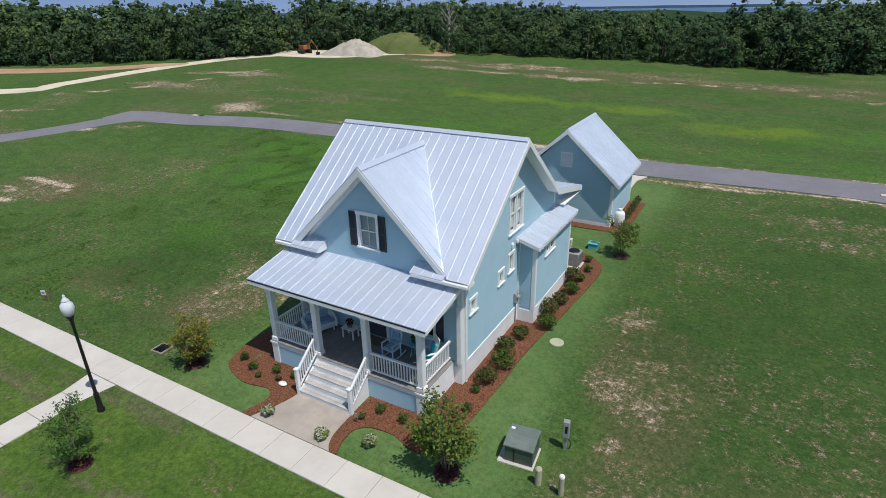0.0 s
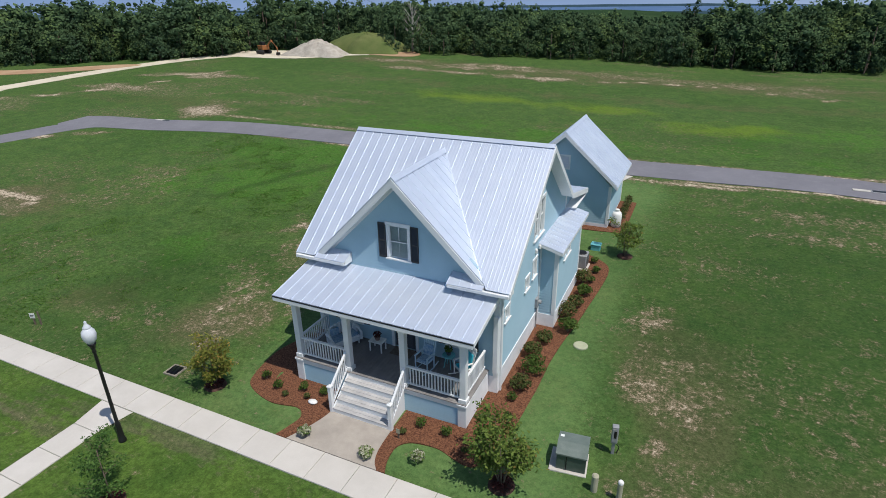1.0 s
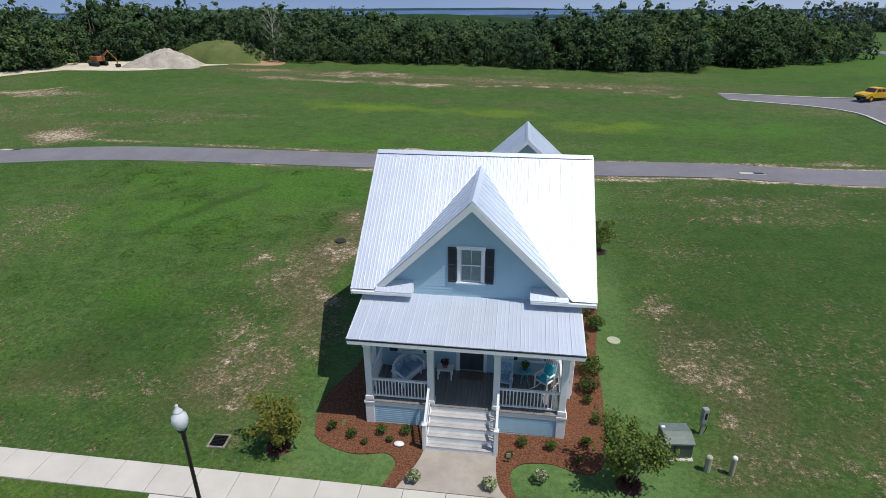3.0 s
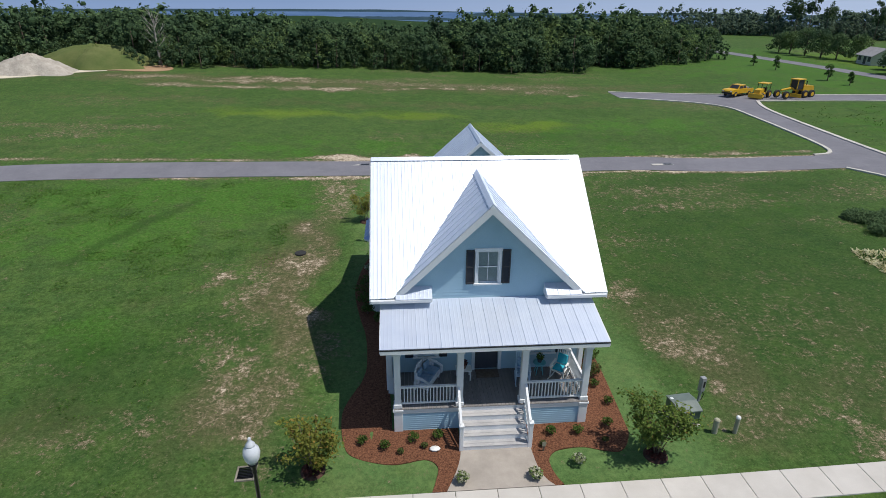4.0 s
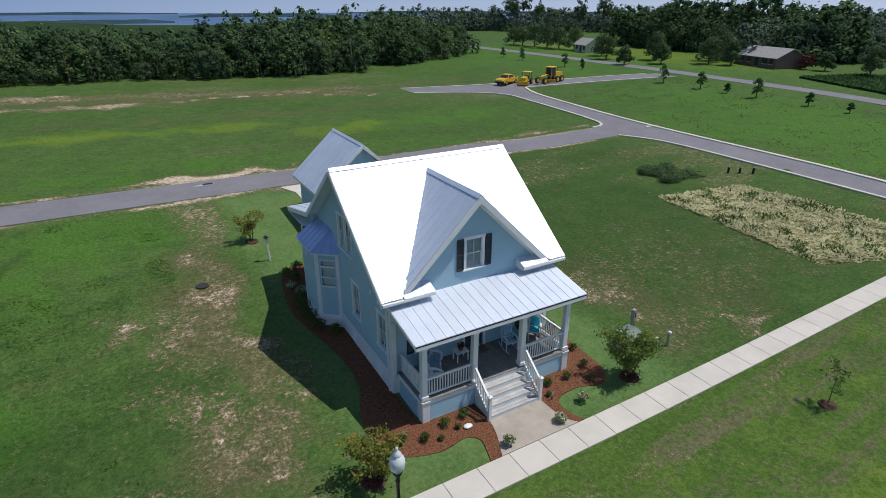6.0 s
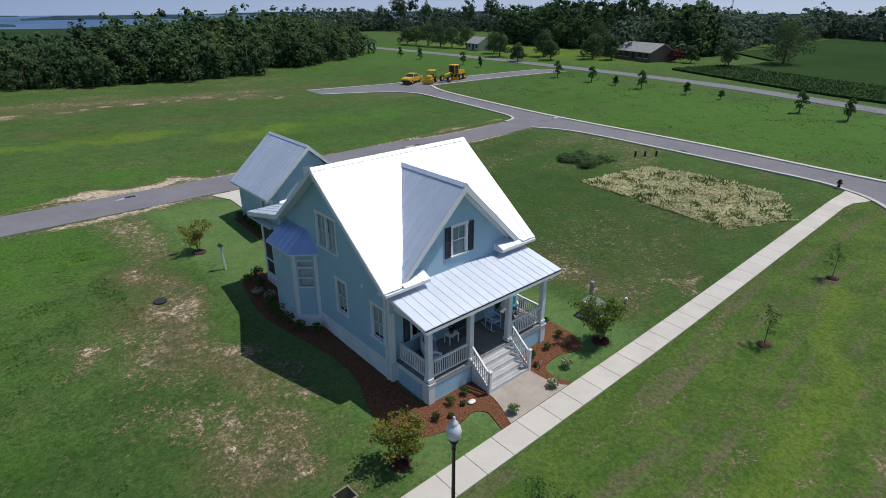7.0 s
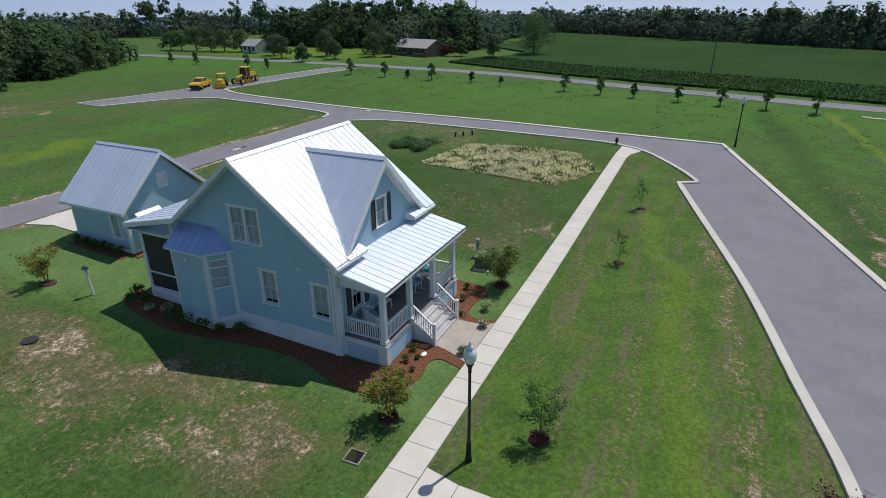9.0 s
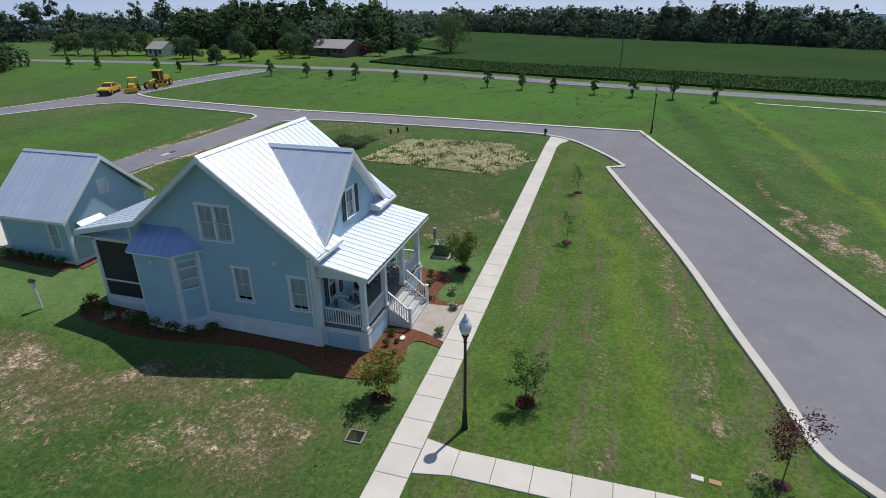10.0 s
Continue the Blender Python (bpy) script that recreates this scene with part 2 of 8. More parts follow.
GREYBARK = plain("dead_grey_wood", (0.33, 0.30, 0.27), (0.42, 0.39, 0.35), 9, 0.95, 0, 0.01, 50)
SAND = plain("pale_sand", (0.53, 0.47, 0.36), (0.66, 0.60, 0.48), 0.5, 0.95, 0, 0.06, 6, 0, 0.2, 0.5)
RED_EARTH = plain("orange_earth", (0.34, 0.21, 0.12), (0.46, 0.33, 0.21), 0.3, 0.95, 0, 0.05, 4, 0, 0.2, 0.5)
YELLOW = plain("machine_yellow", (0.62, 0.36, 0.015), (0.70, 0.42, 0.03), 2, 0.4, 0, 0.002, 40, 0, 0.5, 0.3)
ORANGE = plain("machine_orange", (0.26, 0.10, 0.03), (0.34, 0.13, 0.04), 2, 0.45, 0, 0.002, 40, 0, 0.5, 0.3)
RUBBER = plain("tyre_rubber", (0.018, 0.018, 0.018), (0.03, 0.03, 0.03), 6, 0.85)
WHITEP = plain("white_plastic", (0.74, 0.74, 0.72), (0.80, 0.80, 0.78), 4, 0.4)
WICKER = plain("white_wicker", (0.62, 0.66, 0.70), (0.76, 0.79, 0.82), 30, 0.6, 0, 0.006, 80)
BLUECUSH = plain("blue_print_cushion", (0.10, 0.25, 0.42), (0.42, 0.52, 0.62), 14, 0.85, 0, 0.003, 60)
TEAL = plain("turquoise_cloth", (0.02, 0.36, 0.48), (0.04, 0.46, 0.56), 6, 0.8, 0, 0.003, 60)
TEALBOX = plain("teal_plastic", (0.12, 0.42, 0.46), (0.16, 0.48, 0.52), 4, 0.5)
SCREEN = plain("dark_insect_screen", (0.022, 0.024, 0.028), (0.035, 0.037, 0.04), 6, 0.6)
SHINGLE = plain("grey_shingles", (0.27, 0.265, 0.27), (0.35, 0.34, 0.345), 2, 0.9, 0, 0.01, 20, 0, 0.2, 0.3)
BRICK_RED = plain("dark_red_brick", (0.16, 0.10, 0.085), (0.22, 0.14, 0.115), 3, 0.9, 0, 0.01, 20)
CREAM = plain("cream_siding", (0.50, 0.48, 0.40), (0.58, 0.56, 0.48), 1, 0.7)
# far shore: air haze painted as a bluish base colour
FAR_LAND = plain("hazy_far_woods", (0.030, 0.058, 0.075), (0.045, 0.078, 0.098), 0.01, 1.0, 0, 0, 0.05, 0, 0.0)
FAR_WOODS = plain("far_tree_canopy", (0.022, 0.046, 0.022), (0.040, 0.070, 0.032), 0.05, 1.0, 0, 2.0, 0.2, 0, 0.0)
FOREST = wood_leaves("forest_leaves", (0.060, 0.104, 0.048), (0.104, 0.166, 0.070), (0.165, 0.235, 0.070), (0.044, 0.084, 0.056))
# far woods: haze of the distance mixed into the leaf colours
HAZY_FOREST = wood_leaves("hazy_forest_leaves", (0.085, 0.135, 0.095), (0.160, 0.220, 0.135), (0.180, 0.240, 0.120), (0.075, 0.120, 0.100))
PINE_LEAF = wood_leaves("pine_needles", (0.036, 0.070, 0.034), (0.085, 0.130, 0.060), (0.110, 0.150, 0.060), (0.034, 0.066, 0.044))
# cores of the woods' crowns: the shade inside is put into their colour
SHADED_INNER = plain("shaded_inner_foliage", (0.030, 0.058, 0.030), (0.066, 0.108, 0.050), 1.6, 1.0, 0, 0.5, 3.2, 0, 0.0, 0.5)
# far crowns' cores: inner shade and distance haze both painted in
HAZY_SHADED_INNER = plain("hazy_shaded_foliage", (0.060, 0.092, 0.074), (0.100, 0.142, 0.104), 1.4, 1.0, 0, 0.5, 2.6, 0, 0.0, 0.4)
LEAF = leafy("street_tree_leaves", (0.045, 0.105, 0.026), (0.120, 0.215, 0.055), None, 0, 0.35)
MYRTLE = leafy("myrtle_leaves", (0.080, 0.140, 0.028), (0.215, 0.285, 0.066), (0.17, 0.14, 0.04), 0.05, 0.35)
GOLDLEAF = leafy("yellowing_leaves", (0.150, 0.185, 0.034), (0.38, 0.37, 0.085), (0.32, 0.22, 0.06), 0.10, 0.45)
REDLEAF = leafy("dark_red_leaves", (0.062, 0.022, 0.022), (0.165, 0.062, 0.050))
SHRUB = leafy("shrub_leaves", (0.045, 0.085, 0.016), (0.115, 0.185, 0.040))
BROWNSHRUB = leafy("bronze_shrub_leaves", (0.055, 0.078, 0.022), (0.125, 0.150, 0.046), (0.13, 0.08, 0.035), 0.15)
BLOOM = leafy("pale_blooms", (0.22, 0.25, 0.12), (0.74, 0.72, 0.58), (0.13, 0.20, 0.05), 0.35)
DAISY = leafy("dry_white_flowers", (0.66, 0.62, 0.38), (0.88, 0.85, 0.62), (0.18, 0.24, 0.07), 0.14, 0.5)
STRAW = leafy("straw_stalks", (0.46, 0.43, 0.24), (0.76, 0.72, 0.46), (0.16, 0.22, 0.06), 0.18, 0.4)
CORN = leafy("crop_leaves", (0.040, 0.084, 0.028), (0.080, 0.140, 0.044), None, 0, 0.3)
GLOBE = plain("frosted_globe", (0.58, 0.61, 0.65), (0.68, 0.71, 0.74), 6, 0.15)


# ---- mesh tools ----
class Mesh:
    """Collects vertices and faces for one mesh."""

    def __init__(self):
        self.v, self.f = [], []

    def add(self, verts, faces):
        n = len(self.v)
        self.v += [tuple(p) for p in verts]
        self.f += [tuple(n + i for i in q) for q in faces]
        return self

    def box(self, a, b, c=0.0, m=None):
        """A box between two corners, its edges chamfered by c."""
        lo = [min(p, q) for p, q in zip(a, b)]
        hi = [max(p, q) for p, q in zip(a, b)]
        c = min(c, 0.45 * min(h - l for l, h in zip(lo, hi)))
        if c <= 0:
            vs = [(x, y, z) for z in (lo[2], hi[2]) for y in (lo[1], hi[1]) for x in (lo[0], hi[0])]
            fs = [(0, 2, 3, 1), (4, 5, 7, 6), (0, 1, 5, 4), (2, 6, 7, 3), (0, 4, 6, 2), (1, 3, 7, 5)]
        else:
            vs, index = [], {}
            for sx in (0, 1):
                for sy in (0, 1):
                    for sz in (0, 1):
                        corner = [(lo, hi)[s][i] for i, s in enumerate((sx, sy, sz))]
                        inn = [c if s == 0 else -c for s in (sx, sy, sz)]
                        for ax in range(3):
                            p = [corner[i] + (0 if i == ax else inn[i]) for i in range(3)]
                            index[sx, sy, sz, ax] = len(vs)
                            vs.append(tuple(p))
            fs = []
            for ax in range(3):
                for s in (0, 1):
                    ring = []
                    for u, w in ((0, 0), (1, 0), (1, 1), (0, 1)):
                        k = [0, 0, 0]
                        k[ax], k[(ax + 1) % 3], k[(ax + 2) % 3] = s, u, w
                        ring.append(index[(*k, ax)])
                    fs.append(tuple(ring if s else ring[::-1]))
            for ax in range(3):
                p, q = (ax + 1) % 3, (ax + 2) % 3
                for u in (0, 1):
                    for w in (0, 1):
                        k0, k1 = [0, 0, 0], [0, 0, 0]
                        k0[p] = k1[p] = u
                        k0[q] = k1[q] = w
                        k1[ax] = 1
                        ring = [index[(*k0, p)], index[(*k1, p)], index[(*k1, q)], index[(*k0, q)]]
                        fs.append(tuple(ring if u == w else ring[::-1]))
            for sx in (0, 1):
                for sy in (0, 1):
                    for sz in (0, 1):
                        t = [index[sx, sy, sz, a] for a in range(3)]
                        fs.append(tuple(t if (sx + sy + sz) % 2 else t[::-1]))
        if m is not None:
            vs = [tuple(m @ Vector(p)) for p in vs]
        return self.add(vs, fs)

    def prism(self, base, shift):
        """A flat outline pushed along shift."""
        n, s = len(base), Vector(shift)
        vs = [Vector(p) for p in base] + [Vector(p) + s for p in base]
        fs = [tuple(range(n))[::-1], tuple(range(n, 2 * n))] + [(i, (i + 1) % n, n + (i + 1) % n, n + i) for i in range(n)]
        return self.add(vs, fs)

    def lathe(self, profile, at=(0, 0, 0), n=16, m=None):
        """Rings of (radius, height) round an upright axis."""
        vs = [(at[0] + r * math.cos(2 * math.pi * i / n), at[1] + r * math.sin(2 * math.pi * i / n), at[2] + z) for r, z in profile for i in range(n)]
        fs = [(k * n + i, k * n + (i + 1) % n, (k + 1) * n + (i + 1) % n, (k + 1) * n + i) for k in range(len(profile) - 1) for i in range(n)]
        fs += [tuple(range(n))[::-1], tuple((len(profile) - 1) * n + i for i in range(n))]
        if m is not None:
            vs = [tuple(m @ Vector(p)) for p in vs]
        return self.add(vs, fs)

    def tube(self, path, radii, n=7):
        """A tapering limb along a path."""
        path = [Vector(p) for p in path]
        vs = []
        for i, p in enumerate(path):
            d = (path[min(i + 1, len(path) - 1)] - path[max(i - 1, 0)]).normalized()
            u = d.orthogonal().normalized()
            w = d.cross(u)
            r = radii[min(i, len(radii) - 1)]
            vs += [p + r * (math.cos(2 * math.pi * k / n) * u + math.sin(2 * math.pi * k / n) * w) for k in range(n)]
        fs = [(k * n + i, k * n + (i + 1) % n, (k + 1) * n + (i + 1) % n, (k + 1) * n + i) for k in range(len(path) - 1) for i in range(n)]
        fs += [tuple(range(n))[::-1], tuple((len(path) - 1) * n + i for i in range(n))]
        return self.add(vs, fs)

    def data(self, name, material, smooth=False):
        me = bpy.data.meshes.new(name)
        me.from_pydata(self.v, [], self.f)
        me.materials.append(material)
        if smooth:
            me.polygons.foreach_set("use_smooth", [True] * len(me.polygons))
        me.update()
        return me


def part(name, mesh, material, parent, label="", smooth=False, at=None):
    """Links a mesh as one object under a thing or a part."""
    me = mesh.data(name, material, smooth) if isinstance(mesh, Mesh) else mesh
    ob = new(name, me)
    ob.parent = parent
    if at is not None:
        ob.matrix_basis = at
    if label:
        ob["label"] = label
    return ob


def thing(name, label, category, group="", kind="", at=None):
    ob = new(name)
    ob.empty_display_size = 0.2
    if at is not None:
        ob.matrix_basis = at
    return tagged(ob, label, category, group, kind)


def solid(name, mesh, material, label, category, group="", kind="", smooth=False, at=None):
    """A thing that is one mesh."""
    return tagged(part(name, mesh, material, None, "", smooth, at), label, category, group, kind)


def big_mesh(name, verts, quads, material):
    """A mesh from arrays, for what is too many to list."""
    verts, quads = np.asarray(verts, np.float32), np.asarray(quads, np.int32)
    k = quads.shape[1]
    me = bpy.data.meshes.new(name)
    me.vertices.add(len(verts))
    me.vertices.foreach_set("co", verts.ravel())
    me.loops.add(quads.size)
    me.loops.foreach_set("vertex_index", quads.ravel())
    me.polygons.add(len(quads))
    me.polygons.foreach_set("loop_start", np.arange(len(quads), dtype=np.int32) * k)
    me.polygons.foreach_set("loop_total", np.full(len(quads), k, np.int32))
    me.materials.append(material)
    me.update(calc_edges=True)
    me.validate()
    return me


# ---- the lie of the land ----
def soft(v, w):
    return w * np.logaddexp(0, v / w)


def near_height(x, y):
    x, y = np.asarray(x, float), np.asarray(y, float)
    rise_x = soft(x + 5, 3) - soft(x - 60, 8)
    rise_y = soft(y - 16, 3) - soft(y - 105, 10)
    return -0.25 + 0.04 * rise_x + (0.012 + 0.0006 * np.clip(30 - x, 0, 85)) * rise_y


SEA = -75.0


def land(x, y):
    """The ground's height: level round the house, rising gently to the woods, falling beyond them to the sea."""
    r = np.hypot(np.asarray(x, float) + 5, np.asarray(y, float) - 20)
    s = np.clip((r - 300) / 750, 0, 1)
    s = s * s * (3 - 2 * s)
    return near_height(x, y) * (1 - s) + (SEA - 6) * s


def lz(x, y):
    return float(land(x, y))


def fade(d, w):
    return 1 / (1 + np.exp(np.clip(d / w, -40, 40)))


def value_noise(x, y, cell, seed):
    """Smooth random values in the plane, 0 to 1."""
    rng = np.random.RandomState(seed)
    table = rng.rand(256, 256)
    u, v = x / cell, y / cell
    i, j = np.floor(u).astype(int), np.floor(v).astype(int)
    a, b = u - i, v - j
    a, b = a * a * (3 - 2 * a), b * b * (3 - 2 * b)
    t = lambda p, q: table[p % 256, q % 256]
    return (t(i, j) * (1 - a) + t(i + 1, j) * a) * (1 - b) + (t(i, j + 1) * (1 - a) + t(i + 1, j + 1) * a) * b


def stretch(marks):
    return np.unique(np.concatenate([np.arange(a, b, s) for a, b, s in marks] + [[marks[-1][1]]]))


gx = stretch([(-4500, -800, 260), (-800, -200, 60), (-200, -100, 8), (-100, -45, 1.2), (-45, 40, 0.32), (40, 80, 1.2), (80, 220, 8), (220, 800, 60), (800, 4500, 260)])
gy = stretch([(-4500, -800, 260), (-800, -150, 60), (-150, -40, 8), (-40, -12, 1.0), (-12, 52, 0.32), (52, 110, 1.0), (110, 220, 8), (220, 800, 60), (800, 4500, 260)])
GX, GY = np.meshgrid(gx, gy)
GZ = land(GX, GY)
rough_ground = (value_noise(GX, GY, 1.1, 3) - 0.5) * 0.05 + (value_noise(GX, GY, 0.45, 4) - 0.5) * 0.03
# levelled under the street
under_street = (GY < -4.0 + 0.253 * (GX + 15.6)) & (GY > -14.0 + 0.253 * (GX + 15.6)) & (GX > -60)
rough_ground = np.where(under_street, -0.035, rough_ground)
GZ = GZ + rough_ground * fade(np.hypot(GX + 5, GY - 20) - 110, 10)
# worn, sandy and dried places: centre, half sizes, strength
WORN = [
    (-1.7, 17.5, 1.0, 1.2, 0.78), (-1.2, 16.2, 0.8, 0.6, 0.55), (-1.9, 14.7, 0.4, 0.35, 1.1), (6.0, 15.5, 3.0, 1.6, 0.36), (-2.2, 22.6, 1.0, 1.6, 0.75), (-0.8, 18.6, 1.3, 1.6, 0.5), (3.3, 11.9, 2.2, 0.35, 0.9), (2.3, 13.4, 0.8, 0.4, 0.75), (4.6, 12.9, 0.9, 0.35, 0.65), (-0.8, 13.4, 1.6, 1.2, 0.42),
    (3.6, 19.0, 5.0, 2.5, 0.30), (-48.0, 20.5, 3.0, 2.6, 0.65), (-53.8, 47.4, 3.2, 2.0, 1.25), (-23.2, 80.0, 4.0, 0.9, 1.3), (-32.0, 85.5, 9.0, 1.3, 0.95),
    (-44.0, 79.0, 5.0, 1.3, 1.0), (-50.0, 84.5, 5.0, 1.0, 1.05), (-38.0, 83.0, 5.0, 0.8, 1.0), (-24.5, 25.35, 0.35, 0.3, 1.5), (-78.0, 55.0, 8.0, 1.6, 0.95), (-72.0, 65.0, 9.0, 1.4, 0.95), (8.0, 80.5, 5.0, 2.0, 0.55), (-17.0, 47.75, 5.5, 0.8, 1.7),
    (-10.0, 86.0, 18.0, 2.0, 0.66), (-30.0, 79.5, 12.0, 1.0, 0.75), (6.0, 84.5, 12.0, 1.2, 0.7), (-64.0, 43.0, 6.0, 3.5, 0.45), (16.0, 47.3, 2.5, 0.7, 0.8), (27.6, 70.5, 1.5, 0.8, 0.6),
    (-19.3, 24.5, 1.1, 12.0, 0.52), (-20.2, 15.3, 2.4, 2.4, 0.6), (-21.4, 17.2, 0.5, 1.5, 0.85), (-18.4, 17.4, 1.3, 0.5, 0.8), (-19.8, 13.2, 1.2, 0.5, 0.85), (-19.6, 26.4, 0.8, 0.8, 0.95), (-18.3, 22.2, 0.7, 0.7, 1.0), (-17.9, 19.4, 0.6, 1.2, 0.75), (-19.9, 32.4, 0.6, 1.0, 0.95), (-21.9, 24.0, 1.6, 2.0, 0.72), (16.8, 18.4, 3.8, 5.6, 0.75), (-19.3, 38.0, 1.6, 4.0, 0.72), (-24.7, 25.4, 0.9, 0.9, 0.7),
    (-22.2, 18.5, 1.6, 2.0, 0.6), (7.5, -8.3, 3.0, 0.5, 1.0), (4.6, -10.0, 2.6, 0.6, 1.05), (1.6, -11.0, 2.4, 0.7, 1.0), (14.0, -7.4, 4.0, 0.5, 0.6), (0.5, 12.2, 2.0, 0.5, 0.45),
    (2.0, 36.0, 6.0, 0.3, 0.3), (-50.0, 27.0, 5.0, 3.0, 0.35), (-37.0, 17.0, 4.0, 2.5, 0.32), (-26.0, 13.0, 4.0, 1.0, 0.35), (-8.0, 28.5, 1.0, 0.6, 0.2),
]
dry = np.zeros_like(GX)
warp_x = GX + (value_noise(GX, GY, 2.3, 7) - 0.5) * 2.6
warp_y = GY + (value_noise(GX, GY, 2.1, 8) - 0.5) * 2.6
for cx, cy, rx, ry, s in WORN:
    d = np.hypot((warp_x - cx) / rx, (warp_y - cy) / ry)
    dry = np.maximum(dry, s * np.clip(1.5 - d, 0, 1) ** 0.7)
streak = value_noise(GX * 0.35, GY, 1.8, 9) * value_noise(GX, GY, 14.0, 10)
dry = np.maximum(dry, np.clip(streak * 1.25 - 0.30, 0, 0.5))
alley_edge = np.exp(-((np.abs(GY - 44.4) - 2.35) / 0.45) ** 2) * (np.abs(GX + 15) < 40)
dry = np.maximum(dry, alley_edge * np.clip(1.9 * value_noise(GX, GY, 3.5, 12) - 0.15, 0, 1.4))
lawn_zone = fade(np.maximum(np.maximum(GX + 3.6, -16.9 - GX), np.maximum(10.3 - GY, GY - 41.5)) + 0.8 * (value_noise(GX, GY, 3.0, 13) - 0.5), 0.35)
dry *= 1 - 0.8 * fade(np.maximum(np.maximum(GX + 3.8, -16.8 - GX), np.maximum(10.3 - GY, GY - 41.5)), 0.4)
pale = np.zeros_like(GX)
for cx, cy, rx, ry in [(0.5, 59.6, 7.5, 2.6), (-27.0, 64.6, 11.0, 2.6), (-12.0, 65.0, 7.0, 2.0), (86.0, 98.0, 16.0, 40.0)]:
    pale = np.maximum(pale, 0.8 * np.clip(1.25 - np.hypot((warp_x - cx) / rx, (warp_y - cy) / ry), 0, 1))


def blots(marks, soft_edge=1.4):
    out = np.zeros_like(GX)
    for cx, cy, rx, ry, s in marks:
        out = np.maximum(out, s * np.clip(soft_edge - np.hypot((warp_x - cx) / rx, (warp_y - cy) / ry), 0, 1))
    return out


# olive and browned grass, vivid grass, and the mown verge along the pavement
olive = blots([
    (-19.8, 27.0, 2.2, 15.0, 0.95), (-20.8, 15.0, 4.0, 4.0, 0.8), (-27.0, 14.0, 6.0, 2.0, 0.55), (-25.0, 24.0, 4.0, 1.6, 0.5), (-0.6, 17.0, 2.6, 7.0, 0.9), (4.0, 14.0, 6.0, 3.0, 0.6), (8.0, 18.5, 6.0, 3.2, 0.4),
    (3.0, 25.0, 5.0, 2.0, 0.4), (-46.0, 22.0, 8.0, 4.0, 0.75), (-30.0, 14.5, 5.0, 2.6, 0.5), (-36.0, 26.0, 6.0, 2.0, 0.4), (0.0, 70.5, 70.0, 2.6, 0.62), (-20.0, 84.0, 70.0, 6.0, 0.75), (-55.0, 50.0, 30.0, 3.0, 0.6), (20.0, 50.0, 4.0, 3.0, 0.5)])
vivid = blots([
    (-30.0, 38.0, 16.0, 4.5, 0.9), (-32.0, 31.0, 9.0, 5.0, 0.8), (-27.0, 20.0, 4.0, 3.5, 0.55), (-38.0, 3.0, 17.0, 6.5, 1.0), (45.0, 20.0, 15.0, 50.0, 1.0), (8.0, 33.0, 12.0, 6.5, 0.35), (-12.0, 51.5, 40.0, 4.5, 0.55), (10.0, 58.0, 16.0, 5.0, 0.7), (70.0, 100.0, 40.0, 50.0, 0.8), (18.0, 2.0, 7.0, 6.0, 0.45), (20.0, -19.0, 40.0, 5.5, 1.0), (28.0, -6.0, 14.0, 4.0, 0.6)])
# darker grass
dark_grass = blots([(-20.3, 14.3, 0.9, 0.6, 1.0), (5.0, 12.5, 7.0, 3.0, 0.7), (-22.6, 21.0, 1.6, 1.8, 0.7), (11.0, 37.0, 13.0, 6.0, 0.8), (6.0, 25.0, 12.0, 15.0, 1.0), (13.0, 15.0, 12.0, 5.5, 0.95), (16.0, 30.0, 12.0, 9.0, 0.55), (-27.0, 16.5, 4.0, 4.0, 0.8), (-24.5, 12.5, 3.0, 2.0, 0.6), (-25.5, 10.5, 8.0, 2.0, 0.5), (2.0, 30.0, 5.0, 8.0, 0.5), (5.0, 54.0, 22.0, 4.0, 0.4)])


def by_line(points, width, wander=0.5):
    """How near the ground lies to a line."""
    best = np.full_like(GX, 1e9)
    px, py = GX + (warp_x - GX) * wander, GY + (warp_y - GY) * wander
    for (ax, ay), (bx, by) in zip(points, points[1:]):
        t = np.clip(((px - ax) * (bx - ax) + (py - ay) * (by - ay)) / ((bx - ax) ** 2 + (by - ay) ** 2), 0, 1)
        best = np.minimum(best, np.hypot(px - ax - t * (bx - ax), py - ay - t * (by - ay)))
    return np.clip(1.4 - best / width, 0, 1)


# sand showing in long broken streaks over the far field and along the lane
broken = np.clip(2.6 * value_noise(GX * 0.6, GY, 1.3, 31) - 0.35, 0, 1.5)
for line, width in [
        ([(-89, 45), (-83, 49), (-79, 54), (-75, 60)], 0.9), ([(-84.5, 63), (-74, 65.5), (-71, 68.5)], 0.8), ([(-86, 36), (-79, 38)], 0.8), ([(-64, 33.6), (-56, 37.4)], 0.7),
        ([(-52, 22.3), (-45.5, 21.8)], 0.35), ([(-52, 20.8), (-46.5, 18.6)], 0.35), ([(-61, 55), (-57, 57)], 0.7), ([(-43, 79.2), (-34, 78.8)], 0.8), ([(-38, 86.5), (-28, 86.5)], 1.5),
        ([(-26, 79.3), (-20, 79.2)], 0.9), ([(-15, 81.3), (-9, 82.8), (3, 83.3)], 0.45), ([(5, 80.3), (10, 81.3)], 1.2), ([(10, 77), (14, 78)], 0.6)]:
    dry = np.maximum(dry, 0.95 * broken * by_line(line, width, 0.6))
LANE = [(-66.3, 32.2), (-61.4, 39.9), (-54.4, 41.0), (-45, 43.2), (-30, 44.2), (-5, 44.9), (6, 44.9), (15, 43.4), (27.5, 43.2)]
lane_edge = by_line(LANE, 1.9, 0.0) * (by_line(LANE, 1.35, 0.0) < 0.02)
